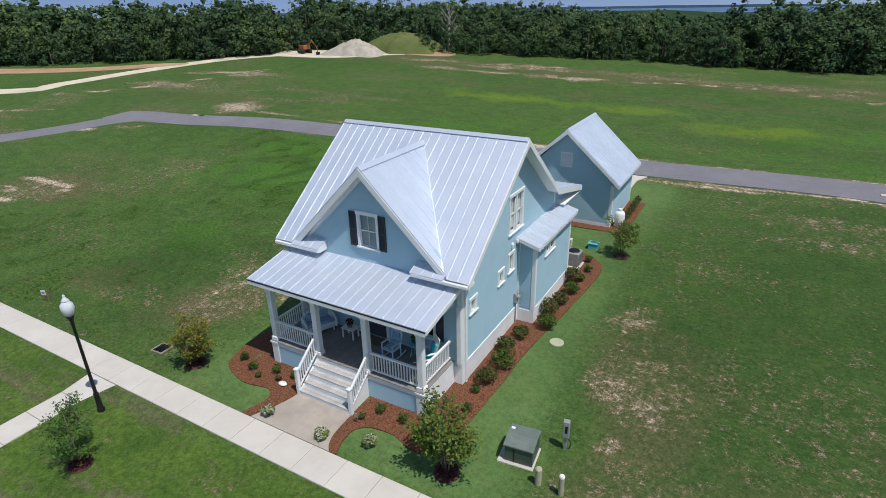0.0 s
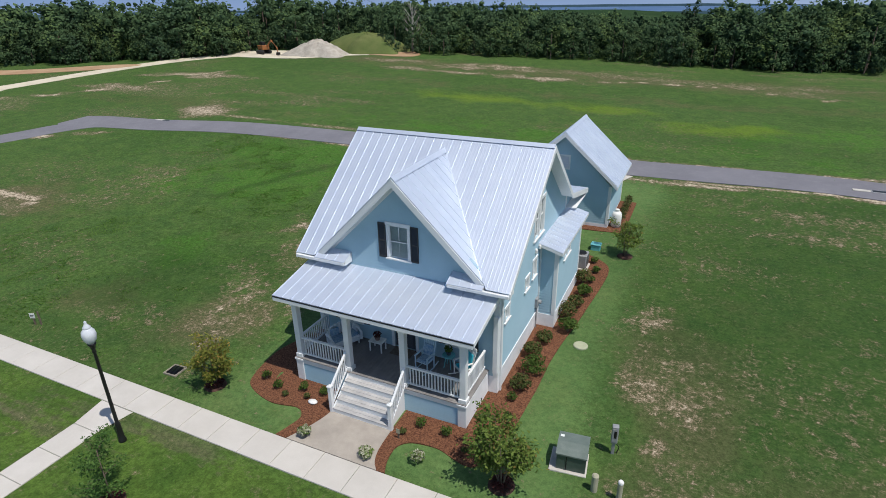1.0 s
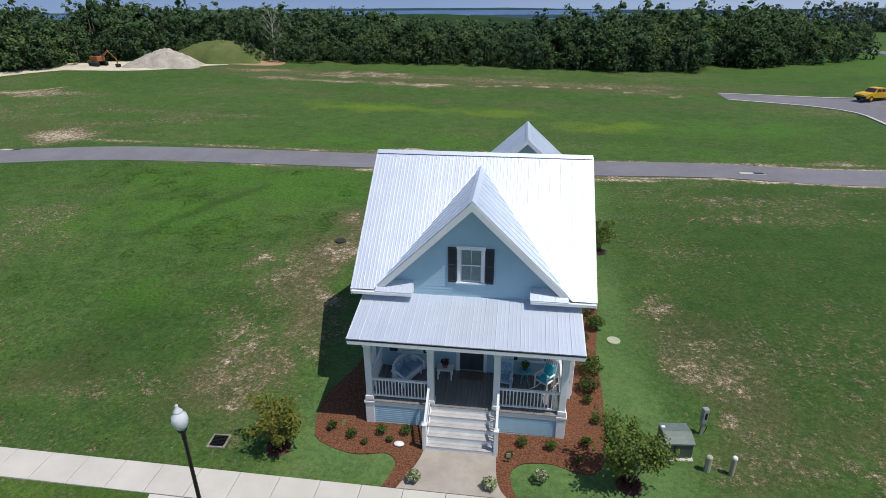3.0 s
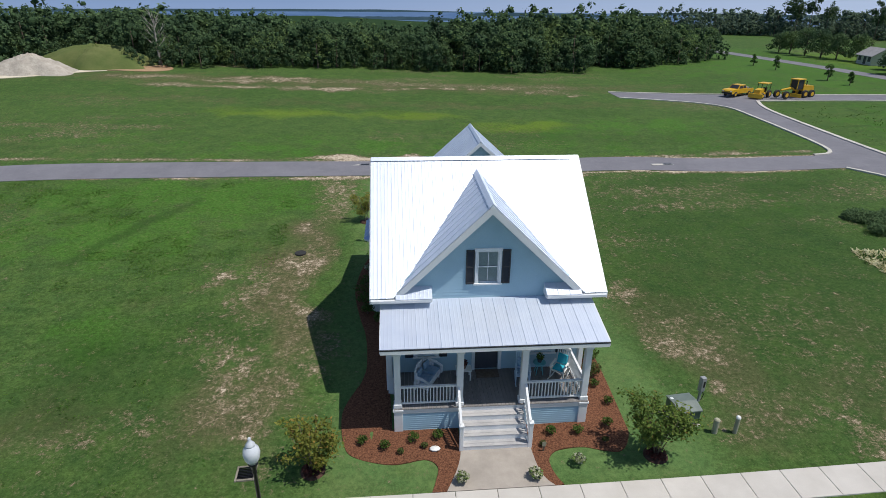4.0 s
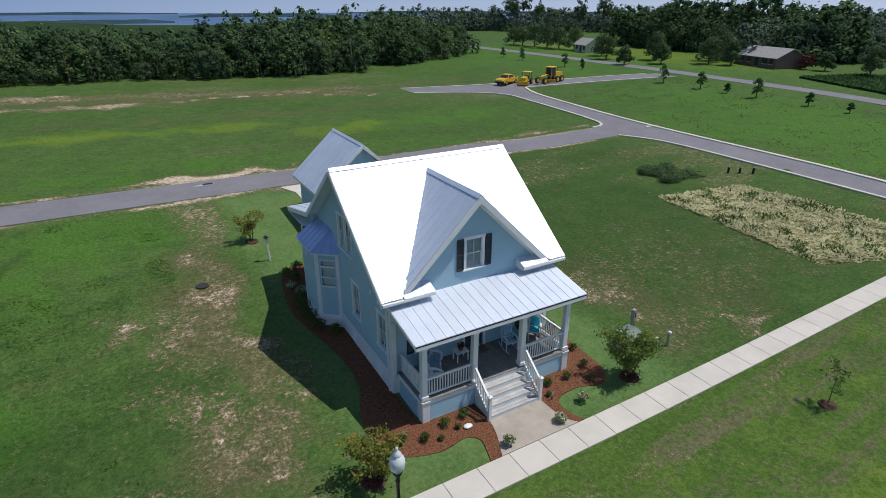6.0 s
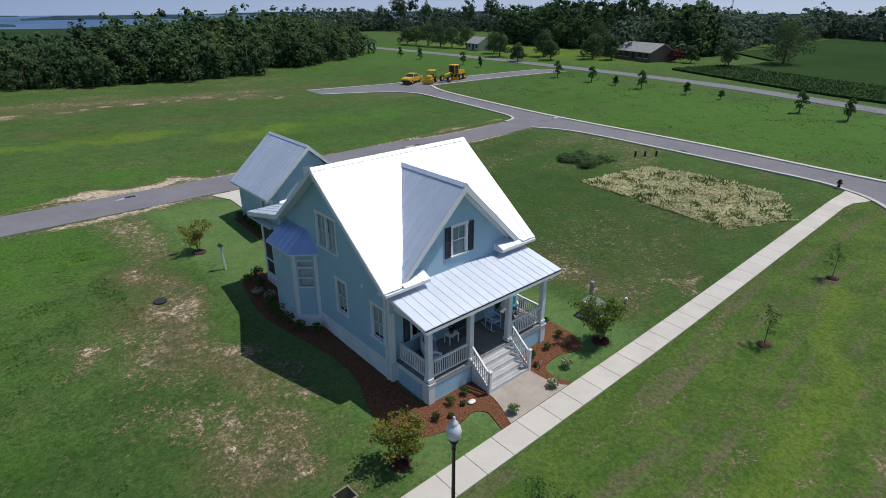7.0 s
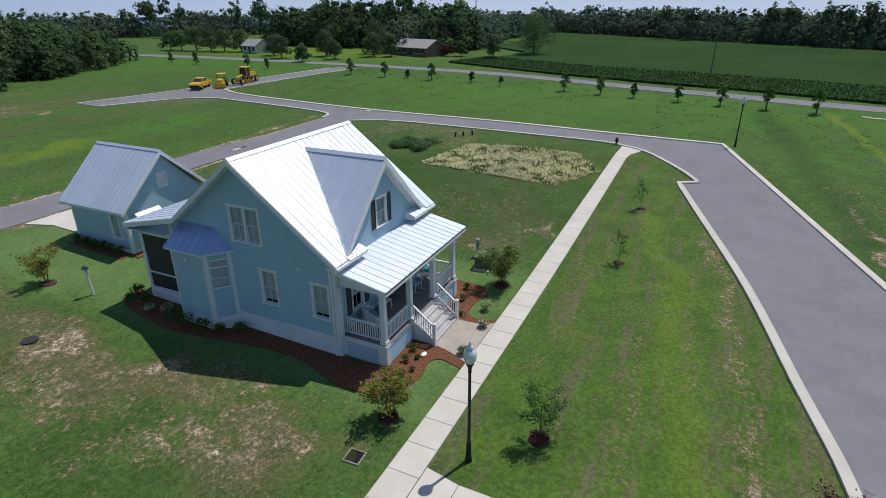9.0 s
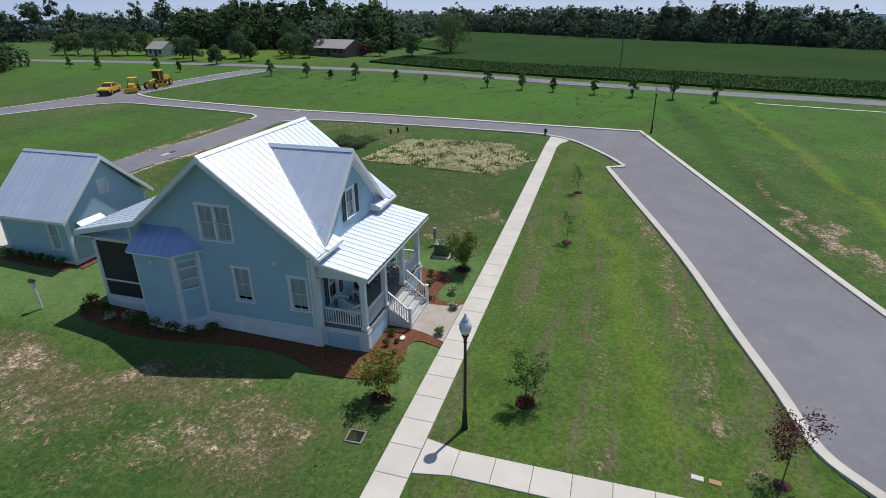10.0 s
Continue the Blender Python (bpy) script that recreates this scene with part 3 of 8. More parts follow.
dry = np.maximum(dry, 1.9 * np.clip(lane_edge * 3, 0, 1) * np.clip(2.2 * value_noise(GX, GY, 4.5, 33) - 0.45, 0.0, 0.85) * (GX > -20))
# thin brown tracks in the mown verge, and a lighter band between them
thatch = np.clip(0.35 + 0.9 * value_noise(GX, GY * 1.5, 1.0, 35), 0, 1)
for line, width, amount in [
        ([(6, 1.6), (-5.6, -0.1), (-10.3, -0.4), (-13.4, -0.6), (-17.3, -1.4)], 0.6, 0.68), ([(-6, 3.5), (-13.9, 3.7), (-18.5, 3.5)], 0.4, 0.55), ([(3, 9.0), (-3, 7.2), (-12, 7.3)], 0.35, 0.5), ([(-4, 2.0), (-8.8, 1.5), (-12, 1.1)], 0.4, 0.5)]:
    dry = np.maximum(dry, amount * thatch * by_line(line, width, 0.35))
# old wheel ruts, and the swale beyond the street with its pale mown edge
dark_grass = np.maximum(dark_grass, 0.95 * by_line([(-33.2, 27.4), (-32.2, 30.0), (-30.8, 33.3), (-28.6, 37.2)], 0.55, 0.3))
dark_grass = np.maximum(dark_grass, 0.8 * by_line([(46, -2.5), (24.1, -5.6), (13.9, -7.2), (4, -8.6)], 1.5, 0.4))
pale = np.maximum(pale, 1.0 * by_line([(48, -9.4), (26.7, -12.2), (16.8, -13.2), (8.7, -13.9), (-8, -16)], 0.55, 0.25))
pale = np.maximum(pale, 0.42 * by_line([(8, 5.6), (-1, 2.9), (-8, 2.2), (-16, 1.2)], 0.9, 0.5))
verge = fade(np.maximum(GY - 9.4, GX - 27.0), 0.3) * fade(-6.4 + (GX + 4.8) * 0.315 - GY, 0.4)
dry *= 1 - 0.85 * fade(np.maximum(32.0 - GX, GX - 62.0), 0.8)
nx, ny = len(gx), len(gy)
idx = np.arange(nx * ny).reshape(ny, nx)
ground_mesh = big_mesh("ground", np.stack([GX, GY, GZ], -1).reshape(-1, 3), np.stack([idx[:-1, :-1], idx[:-1, 1:], idx[1:, 1:], idx[1:, :-1]], -1).reshape(-1, 4), GRASS)
wear = ground_mesh.color_attributes.new("wear", "FLOAT_COLOR", "POINT")
wear.data.foreach_set("color", np.stack([dry, lawn_zone, pale, np.ones_like(dry)], -1).astype(np.float32).ravel())
ground_mesh.materials.append(FAR_WOODS)
far_face = ((np.hypot(GX + 5, GY - 20) > 230) | ((GY > 114) & (GX < 46)))[:-1, :-1].ravel().astype(np.int32)
ground_mesh.polygons.foreach_set("material_index", far_face)
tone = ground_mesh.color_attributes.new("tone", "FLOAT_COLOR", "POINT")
tone.data.foreach_set("color", np.stack([olive, vivid, verge, dark_grass], -1).astype(np.float32).ravel())
ground_mesh.polygons.foreach_set("use_smooth", [True] * len(ground_mesh.polygons))
tagged(new("ground", ground_mesh), "rough green grass field with dry sandy patches", "ground", kind="structure")

sea = Mesh()
ring = [(4600 * math.cos(a * math.pi / 36) - 5, 4600 * math.sin(a * math.pi / 36) + 20, SEA) for a in range(72)]
sea.add(ring, [tuple(range(72))])
tagged(part("water", sea, WATER, None), "calm blue estuary water far behind the woods", "water", kind="structure")


def ribbon(points, width, lift, thick=0.0, closed=False):
    """A strip that follows the ground along a line."""
    pts = []
    for a, b in zip(points, points[1:]):
        n = max(1, int(math.dist(a, b) / 1.5))
        pts += [(a[0] + (b[0] - a[0]) * i / n, a[1] + (b[1] - a[1]) * i / n) for i in range(n)]
    pts.append(points[-1])
    m, vs = Mesh(), []
    for i, p in enumerate(pts):
        a, b = pts[max(i - 1, 0)], pts[min(i + 1, len(pts) - 1)]
        d = Vector((b[0] - a[0], b[1] - a[1])).normalized()
        n = Vector((-d.y, d.x)) * width / 2
        l, r = (p[0] + n.x, p[1] + n.y), (p[0] - n.x, p[1] - n.y)
        vs += [(*l, lz(*l) + lift), (*r, lz(*r) + lift), (*l, lz(*l) - 0.15), (*r, lz(*r) - 0.15)]
    fs = []
    for i in range(len(pts) - 1):
        a, b = 4 * i, 4 * i + 4
        fs += [(a + 1, b + 1, b, a), (a, b, b + 2, a + 2), (a + 1, a + 3, b + 3, b + 1)]
    return m.add(vs, fs)


def sheet(outline, lift):
    """A flat outline laid over the ground, cut fine enough to follow it."""
    bm = bmesh.new()
    vs = [bm.verts.new((x, y, 0)) for x, y in outline]
    bm.faces.new(vs)
    bmesh.ops.triangulate(bm, faces=bm.faces[:])
    for _ in range(4):
        long = [e for e in bm.edges if e.calc_length() > 2.0]
        if not long:
            break
        bmesh.ops.subdivide_edges(bm, edges=long, cuts=1)
        bmesh.ops.triangulate(bm, faces=bm.faces[:])
    for v in bm.verts:
        v.co.z = lz(v.co.x, v.co.y) + lift
    bmesh.ops.recalc_face_normals(bm, faces=bm.faces[:])
    m = Mesh()
    m.add([v.co[:] for v in bm.verts], [tuple(v.index for v in f.verts) if f.normal.z > 0 else tuple(v.index for v in f.verts)[::-1] for f in bm.faces])
    rim = [(e.verts[0].co, e.verts[1].co) for e in bm.edges if len(e.link_faces) == 1]
    for p, q in rim:
        m.add([p[:], q[:], (q.x, q.y, q.z - 0.12), (p.x, p.y, p.z - 0.12)], [(0, 1, 2, 3)])
    bm.free()
    return m


def smooth_line(points, steps=6):
    """A line rounded through its points."""
    out = []
    n = len(points)
    for i in range(n - 1):
        p0, p1, p2, p3 = (Vector(points[max(i - 1, 0)]), Vector(points[i]), Vector(points[i + 1]), Vector(points[min(i + 2, n - 1)]))
        for k in range(steps):
            t = k / steps
            out.append(tuple(0.5 * ((2 * p1) + (p2 - p0) * t + (2 * p0 - 5 * p1 + 4 * p2 - p3) * t * t + (3 * p1 - p0 - 3 * p2 + p3) * t ** 3)))
    return out + [tuple(points[-1])]

# ---- roads, kerbs and paths ----
ALLEY = smooth_line([(-96, -6), (-80, 12), (-71.0, 25.0), (-66.3, 32.2), (-64.4, 36.6), (-61.4, 39.9), (-54.4, 41.0), (-45, 43.2), (-30, 44.2), (-5, 44.9), (6, 44.9), (15, 43.4), (27.5, 43.2)], 4)
tagged(part("road_1", ribbon(ALLEY, 3.9, 0.035), ASPHALT, None), "narrow grey asphalt lane across the field", "road", kind="structure")
tagged(part("road_4", sheet([(-66.6, 38.0), (-66.3, 41.4), (-62.8, 42.2), (-57.0, 42.6), (-56.0, 41.4), (-61.5, 39.9), (-64.4, 36.6)], 0.031), ASPHALT, None), "widened corner of the asphalt lane", "road", kind="structure")
NORTH_KERB = smooth_line([(-90, -27), (-50, -16.0), (-24, -8.6), (-19.0, -6.4), (-17.2, -4.9), (-15.6, -3.75), (-12.6, -3.2), (-8.7, -2.35), (-0.35, -0.55), (9.75, 2.4), (16.06, 4.26)], 4)
BULB = smooth_line([(16.75, 2.85), (19.0, 4.0), (21.7, 5.8), (24.3, 7.9), (25.8, 10.4), (26.6, 14.7), (26.6, 31.0), (26.0, 37.5), (24.2, 41.2)], 3)
WEST_UP = smooth_line([(24.2, 45.3), (26.3, 46.0), (27.4, 50.0), (28.4, 62.0), (28.4, 68.0), (25.0, 71.8), (17.0, 75.6)], 3)
EAST = smooth_line([(34.5, 71.2), (32.6, 66.0), (31.4, 55.0), (30.6, 42.0), (30.9, 24.0), (30.2, 12.0), (29.5, 1.4)], 3)
SOUTH = [(-4.8, -9.4), (-90, -36.3)]
street = sheet(NORTH_KERB + BULB + WEST_UP + [(17, 80.2)] + [(30, 77.8), (45, 73.5), (62, 69.5), (62, 64.8), (45, 69.0)] + EAST + SOUTH, 0.03)
tagged(part("road_2", street, ASPHALT, None), "grey asphalt residential street with worn surface", "road", kind="structure")
HIGHWAY = smooth_line([(58, 300), (62.5, 150), (65.2, 100), (66.4, 68), (66.2, 42), (63.4, 26), (59.6, 12), (56.6, 0), (53.7, -11), (50.2, -27.7), (43, -50), (24, -100)], 5)
tagged(part("road_3", ribbon(HIGHWAY, 3.6, 0.03), ASPHALT, None), "grey country road beyond the sapling row", "road", kind="structure")
for i, line in enumerate([NORTH_KERB + [(16.75, 2.85)], BULB, WEST_UP, EAST + SOUTH, [(34.5, 71.2), (45, 69.0), (60, 65.3)], [(17, 80.2), (30, 77.8), (45, 73.5), (60, 70.0)]]):
    tagged(part("kerb", ribbon(line, 0.42 if i in (0, 3) else 0.32, 0.12), KERB, None), "pale concrete kerb along the street", "kerb", "street kerbs", "structure")
tagged(part("far_kerb", ribbon([(47.6, -12.6), (47.1, -13.4), (44.5, -25.8), (40, -42)], 0.4, 0.06), KERB, None), "pale concrete edge beside the country road", "kerb", kind="structure")
tagged(part("sand_track", ribbon(smooth_line([(-150, 24), (-101, 42.8), (-97, 50), (-94.4, 62), (-89.3, 75.6), (-81, 83.2), (-68, 86)], 5), 4.0, 0.05), SAND, None), "pale sandy track leading to the spoil heap", "track", kind="structure")


def slab_mesh(corners, lift, drop=0.1, c=0.012):
    """A concrete slab with worn edges, laid on the ground at four corners."""
    m = Mesh()
    mid = (sum(p[0] for p in corners) / 4, sum(p[1] for p in corners) / 4)
    top = [(x + (mid[0] - x) * c * 2, y + (mid[1] - y) * c * 2, lz(x, y) + lift) for x, y in corners]
    edge = [(x, y, lz(x, y) + lift - c) for x, y in corners]
    low = [(x, y, lz(x, y) - drop) for x, y in corners]
    fs = [(0, 1, 2, 3)] + [(i + 4, (i + 1) % 4 + 4, (i + 1) % 4, i) for i in range(4)] + [(i + 8, (i + 1) % 4 + 8, (i + 1) % 4 + 4, i + 4) for i in range(4)]
    return m.add(top + edge + low, fs)


pavement = thing("pavement", "pale concrete sidewalk of square slabs with a side branch", "sidewalk", kind="structure")
J = 0.008
x = -62.97
while x < 20.9:
    w = 1.365
    part("slab", slab_mesh([(x + J, 9.22), (x + w - J, 9.22), (x + w - J, 10.40), (x + J, 10.40)], 0.05), CONCRETE, pavement)
    x += w
bend = [((x, 9.22), (x, 10.40)), ((22.9, 9.05), (23.0, 10.38)), ((24.1, 8.4), (24.5, 10.3)), ((25.0, 8.2), (25.8, 10.3))]
for (a, b), (c, d) in zip(bend, bend[1:]):
    part("slab", slab_mesh([a, c, d, b], 0.05), CONCRETE, pavement)
y = 9.2
while y > -5.6:
    w0 = 0.585 + max(0.0, y - 8.5) * 0.35
    w1 = 0.585 + max(0.0, y - 1.26 - 8.5) * 0.35
    part("slab", slab_mesh([(-19.565 - w1, y - 1.26 + J), (-19.565 + w1, y - 1.26 + J), (-19.565 + w0, y - J), (-19.565 - w0, y - J)], 0.05), CONCRETE, pavement)
    y -= 1.26
tagged(part("drive_apron", sheet([(-11.2, 37.3), (-6.4, 37.3), (-6.4, 41.5), (-5.9, 42.7), (-12.0, 42.5), (-11.2, 40.8)], 0.05), CONCRETE, None), "pale concrete apron between garage and lane", "driveway", kind="structure")
path = thing("front_path", "washed brown aggregate path below the porch steps", "path", kind="structure")
PATH_L = smooth_line([(-12.08, 12.32), (-12.16, 11.8), (-12.36, 11.2), (-12.72, 10.42)], 4)
PATH_R = smooth_line([(-9.16, 10.42), (-9.40, 10.72), (-9.56, 11.26), (-9.62, 12.32)], 4)
part("slab", sheet(PATH_L + PATH_R, 0.045), PAVER, path)

# ---- planting beds ----
BED_FRONT = smooth_line([(-15.95, 15.8), (-16.4, 14.4), (-16.2, 12.7), (-15.7, 12.05), (-14.5, 11.7), (-13.4, 11.85), (-12.95, 11.5), (-13.05, 10.9), (-13.2, 10.44)], 5) + PATH_L[::-1] + [(-12.08, 13.4), (-14.5, 13.4), (-14.6, 15.7)]
BED_SIDE = PATH_R[::-1] + smooth_line([(-8.86, 10.44), (-9.0, 10.75), (-9.1, 11.2), (-9.06, 11.62), (-8.68, 11.97), (-7.8, 12.04), (-7.08, 11.82), (-6.42, 11.78), (-5.9, 12.5), (-5.8, 13.4), (-5.65, 16.2), (-5.6, 18.6), (-5.25, 21.5), (-4.9, 25.0), (-4.85, 26.8), (-5.3, 27.7), (-6.4, 28.4), (-7.3, 28.4)], 5) + [(-7.3, 27.2), (-6.2, 25.2), (-6.2, 20.8), (-6.95, 20.7), (-6.95, 15.6), (-7.3, 13.4), (-9.62, 13.4)]
BED_WEST = [(-14.6, 15.7), (-14.6, 21.0), (-15.6, 21.8), (-15.6, 24.0), (-14.7, 24.7), (-14.6, 27.3)] + smooth_line([(-14.4, 28.6), (-15.5, 28.2), (-16.1, 27.0), (-16.5, 24.0), (-16.15, 21.4), (-15.75, 19.6), (-15.6, 17.4), (-15.75, 16.3), (-15.95, 15.8)], 5)
BED_GARAGE = smooth_line([(-12.0, 31.7), (-5.2, 31.8), (-4.9, 32.7), (-4.85, 37.2)], 4) + [(-5.9, 37.2), (-5.9, 32.4), (-11.7, 32.4)]
BED_GARAGE_W = [(-11.7, 32.4), (-11.7, 37.2), (-12.5, 37.2), (-12.6, 32.4)]
for outline in (BED_FRONT, BED_SIDE, BED_WEST, BED_GARAGE, BED_GARAGE_W):
    tagged(part("mulch_bed", sheet(outline, 0.032), MULCH, None), "red-brown bark mulch bed beside the walls", "mulch bed", "mulch beds", "structure")

# ---- the house ----
X0, X1, YF, YB = -14.62, -6.96, 15.47, 24.85          # outer walls
RX0, RX1 = -15.16, -6.45                               # roof ends
RY, RZ, EY, EZ = 19.95, 8.27, 14.97, 4.44              # ridge and front eave
KF = (RZ - EZ) / (RY - EY)
BY, BZ, PY, PZ = 23.85, 5.18, 27.42, 4.38              # back break and back porch eave
GXC, GZC, GY0 = -10.82, 7.86, 15.12                    # front gable's ridge
GHALF = 3.38
KG = (GZC - (EZ + KF * (GY0 - EY))) / GHALF
FLOOR = 0.84
house = thing("house", "pale blue clapboard cottage with a silver standing-seam roof", "house", at=None)


def cut(spans, holes):
    """Spans less the holes in them."""
    for a, b in holes:
        out = []
        for p, q in spans:
            if b <= p or a >= q:
                out.append((p, q))
            else:
                if a > p:
                    out.append((p, a))
                if b < q:
                    out.append((b, q))
        spans = out
    return [(p, q) for p, q in spans if q - p > 0.005]


def span_at(poly, z):
    """Where a level line meets a wall's outline."""
    xs = []
    for (u0, z0), (u1, z1) in zip(poly, poly[1:] + poly[:1]):
        if (z0 <= z < z1) or (z1 <= z < z0):
            xs.append(u0 + (u1 - u0) * (z - z0) / (z1 - z0))
    xs.sort()
    return list(zip(xs[::2], xs[1::2]))


def wall(name, poly, holes, place, parent, siding=SIDING, thick=0.14, course=0.125, label=""):
    """A wall with real openings: a solid core, lapped boards outside. place(u, out, z) gives the world point."""
    core, boards = Mesh(), Mesh()
    zs = sorted({z for _, z in poly} | {h[1] for h in holes} | {h[3] for h in holes})
    e = 1e-4

    def bands(step):
        levels = set(zs)
        if step:
            z = zs[0]
            while z < zs[-1]:
                levels.add(round(z, 5))
                z += step
        return sorted(levels)

    for mesh, step in ((core, 0.0), (boards, course)):
        lv = bands(step)
        for za, zb in zip(lv, lv[1:]):
            if zb - za < 0.004:
                continue
            lo, hi = span_at(poly, za + e), span_at(poly, zb - e)
            inside = [(h[0], h[2]) for h in holes if h[1] < (za + zb) / 2 < h[3]]
            for (a0, b0), (a1, b1) in zip(lo, hi):
                pieces = cut([(min(a0, a1), max(b0, b1))], inside)
                for p, q in pieces:
                    pl, pr = (a0, a1) if abs(p - min(a0, a1)) < e else (p, p), (b0, b1) if abs(q - max(b0, b1)) < e else (q, q)
                    if mesh is core:
                        base = [place(pl[0], 0, za), place(pr[0], 0, za), place(pr[1], 0, zb), place(pl[1], 0, zb)]
                        inner = [place(pl[0], -thick, za), place(pr[0], -thick, za), place(pr[1], -thick, zb), place(pl[1], -thick, zb)]
                        core.add(base + inner, [(0, 1, 2, 3), (7, 6, 5, 4), (0, 4, 5, 1), (1, 5, 6, 2), (2, 6, 7, 3), (3, 7, 4, 0)])
                    else:
                        k = (za - zs[0]) / step
                        t0, t1 = k - math.floor(k + 1e-6), min(1.0, (k - math.floor(k + 1e-6)) + (zb - za) / step)
                        o0, o1 = 0.019 - 0.015 * t0, 0.019 - 0.015 * t1
                        vs = [place(pl[0], o0, za), place(pr[0], o0, za), place(pr[1], o1, zb), place(pl[1], o1, zb), place(pl[0], 0.002, za), place(pr[0], 0.002, za)]
                        boards.add(vs, [(0, 1, 2, 3), (4, 5, 1, 0)])
    ob = part(name, core, siding, parent, label)
    tagged(part("clapboard_siding", boards, siding, ob), kind="stuff")
    return ob


def on_front(y):
    return lambda u, o, z: (u, y - o, z)


def on_left(x):
    return lambda u, o, z: (x - o, u, z)


def on_right(x):
    return lambda u, o, z: (x + o, u, z)


def on_back(y):
    return lambda u, o, z: (u, y + o, z)


def pbox(mesh, place, u0, o0, z0, u1, o1, z1, c=0.0):
    """A box in a wall's own directions."""
    p, q = place(u0, o0, z0), place(u1, o1, z1)
    return mesh.box(p, q, c)


def outward(place):
    """The order of four corners that turns a face to the outside."""
    o, u, z, n = (Vector(place(*c)) for c in ((0, 0, 0), (1, 0, 0), (0, 0, 1), (0, 1, 0)))
    return (0, 1, 2, 3) if (u - o).cross(z - o).dot(n - o) > 0 else (3, 2, 1, 0)


def window(place, u0, z0, u1, z1, parent, rows=2, cols=2, blind=0.5, trim=0.10, double=False, name="window", open_sash=True):
    """A sash window: casing, sill, sashes with bars, panes and a blind behind. Outer size of the casing is given."""
    frame_mesh = Mesh()
    pbox(frame_mesh, place, u0, 0.0, z0, u0 + trim, 0.045, z1, 0.008)
    pbox(frame_mesh, place, u1 - trim, 0.0, z0, u1, 0.045, z1, 0.008)
    pbox(frame_mesh, place, u0 - 0.03, 0.0, z1 - trim, u1 + 0.03, 0.055, z1 + 0.03, 0.008)
    pbox(frame_mesh, place, u0 + trim, -0.10, z0 + 0.06, u0 + trim + 0.03, 0.02, z1 - trim, 0)
    pbox(frame_mesh, place, u1 - trim - 0.03, -0.10, z0 + 0.06, u1 - trim, 0.02, z1 - trim, 0)
    win = part(name, frame_mesh, TRIM, parent)
    sill = Mesh()
    pbox(sill, place, u0 - 0.05, 0.0, z0 - 0.01, u1 + 0.05, 0.085, z0 + 0.06, 0.01)
    part("window_sill", sill, TRIM, win)
    halves = [(u0 + trim, u1 - trim)]
    if double:
        um = (u0 + u1) / 2
        halves = [(u0 + trim, um - 0.05), (um + 0.05, u1 - trim)]
        mull = Mesh()
        pbox(mull, place, um - 0.05, -0.05, z0 + 0.06, um + 0.05, 0.04, z1 - trim, 0.006)
        part("mullion", mull, TRIM, win)
    for a, b in halves:
        lo, hi = z0 + 0.06, z1 - trim
        zm = (lo + hi) / 2
        for za, zb, o in ((lo, zm + 0.02, -0.045), (zm - 0.02, hi, -0.02)) if rows > 1 else ((lo, hi, -0.03),):
            s = Mesh()
            w = 0.045
            pbox(s, place, a, o - 0.03, za, a + w, o, zb)
            pbox(s, place, b - w, o - 0.03, za, b, o, zb)
            pbox(s, place, a + w, o - 0.03, za, b - w, o, za + w)
            pbox(s, place, a + w, o - 0.03, zb - w, b - w, o, zb)
            for c in range(1, cols):
                u = a + (b - a) * c / cols
                pbox(s, place, u - 0.01, o - 0.02, za + w, u + 0.01, o - 0.004, zb - w)
            sash = part("sash", s, TRIM, win)
            g = Mesh()
            g.add([place(a + w, o - 0.017, za + w), place(b - w, o - 0.017, za + w), place(b - w, o - 0.017, zb - w), place(a + w, o - 0.017, zb - w)], [outward(place)])
            pane = part("pane", g, GLASS, win)
            pane.visible_shadow = False
        if blind:
            g = Mesh()
            zb0 = hi - (hi - lo) * blind
            n = max(3, int((hi - zb0) / 0.05))
            for i in range(n):
                z = zb0 + (hi - zb0) * i / n
                g.add([place(a, -0.085, z), place(b, -0.085, z), place(b, -0.097, z + 0.046), place(a, -0.097, z + 0.046)], [(0, 1, 2, 3)])
            part("blind", g, CURTAIN, win, "pale slatted blind")
    return win


def shutter(place, u0, z0, u1, z1, parent):
    m = Mesh()
    w = 0.045
    for a, b, c, d in ((u0, z0, u0 + w, z1), (u1 - w, z0, u1, z1), (u0 + w, z0, u1 - w, z0 + 0.08), (u0 + w, z1 - 0.06, u1 - w, z1), (u0 + w, (z0 + z1) / 2 - 0.03, u1 - w, (z0 + z1) / 2 + 0.03)):
        pbox(m, place, a, 0.02, b, c, 0.06, d, 0.004)
    z = z0 + 0.09
    while z < z1 - 0.08:
        m.add([place(u0 + w, 0.05, z), place(u1 - w, 0.05, z), place(u1 - w, 0.025, z + 0.05), place(u0 + w, 0.025, z + 0.05)], [(0, 1, 2, 3)])
        z += 0.045
    pbox(m, place, u0 + 0.01, 0.018, z0 + 0.01, u1 - 0.01, 0.024, z1 - 0.01)
    return part("shutter", m, SHUTTER, parent, "black louvred shutter")


BASE = 0.62
under = lambda y: (RZ - 0.16 - (RY - y) * KF) if y <= RY else (RZ - 0.16 - (y - RY) * (RZ - BZ) / (BY - RY))
LEFT, RIGHT, FRONT = on_left(X0), on_right(X1), on_front(YF)
side_poly = [(YF, BASE), (YB, BASE), (YB, 4.78), (BY, under(BY)), (RY, under(RY)), (YF, under(YF))]
LW = [(19.14, 4.42, 20.90, 6.14, True), (18.60, 1.58, 19.58, 3.33, False), (15.82, 1.52, 16.80, 3.22, False)]
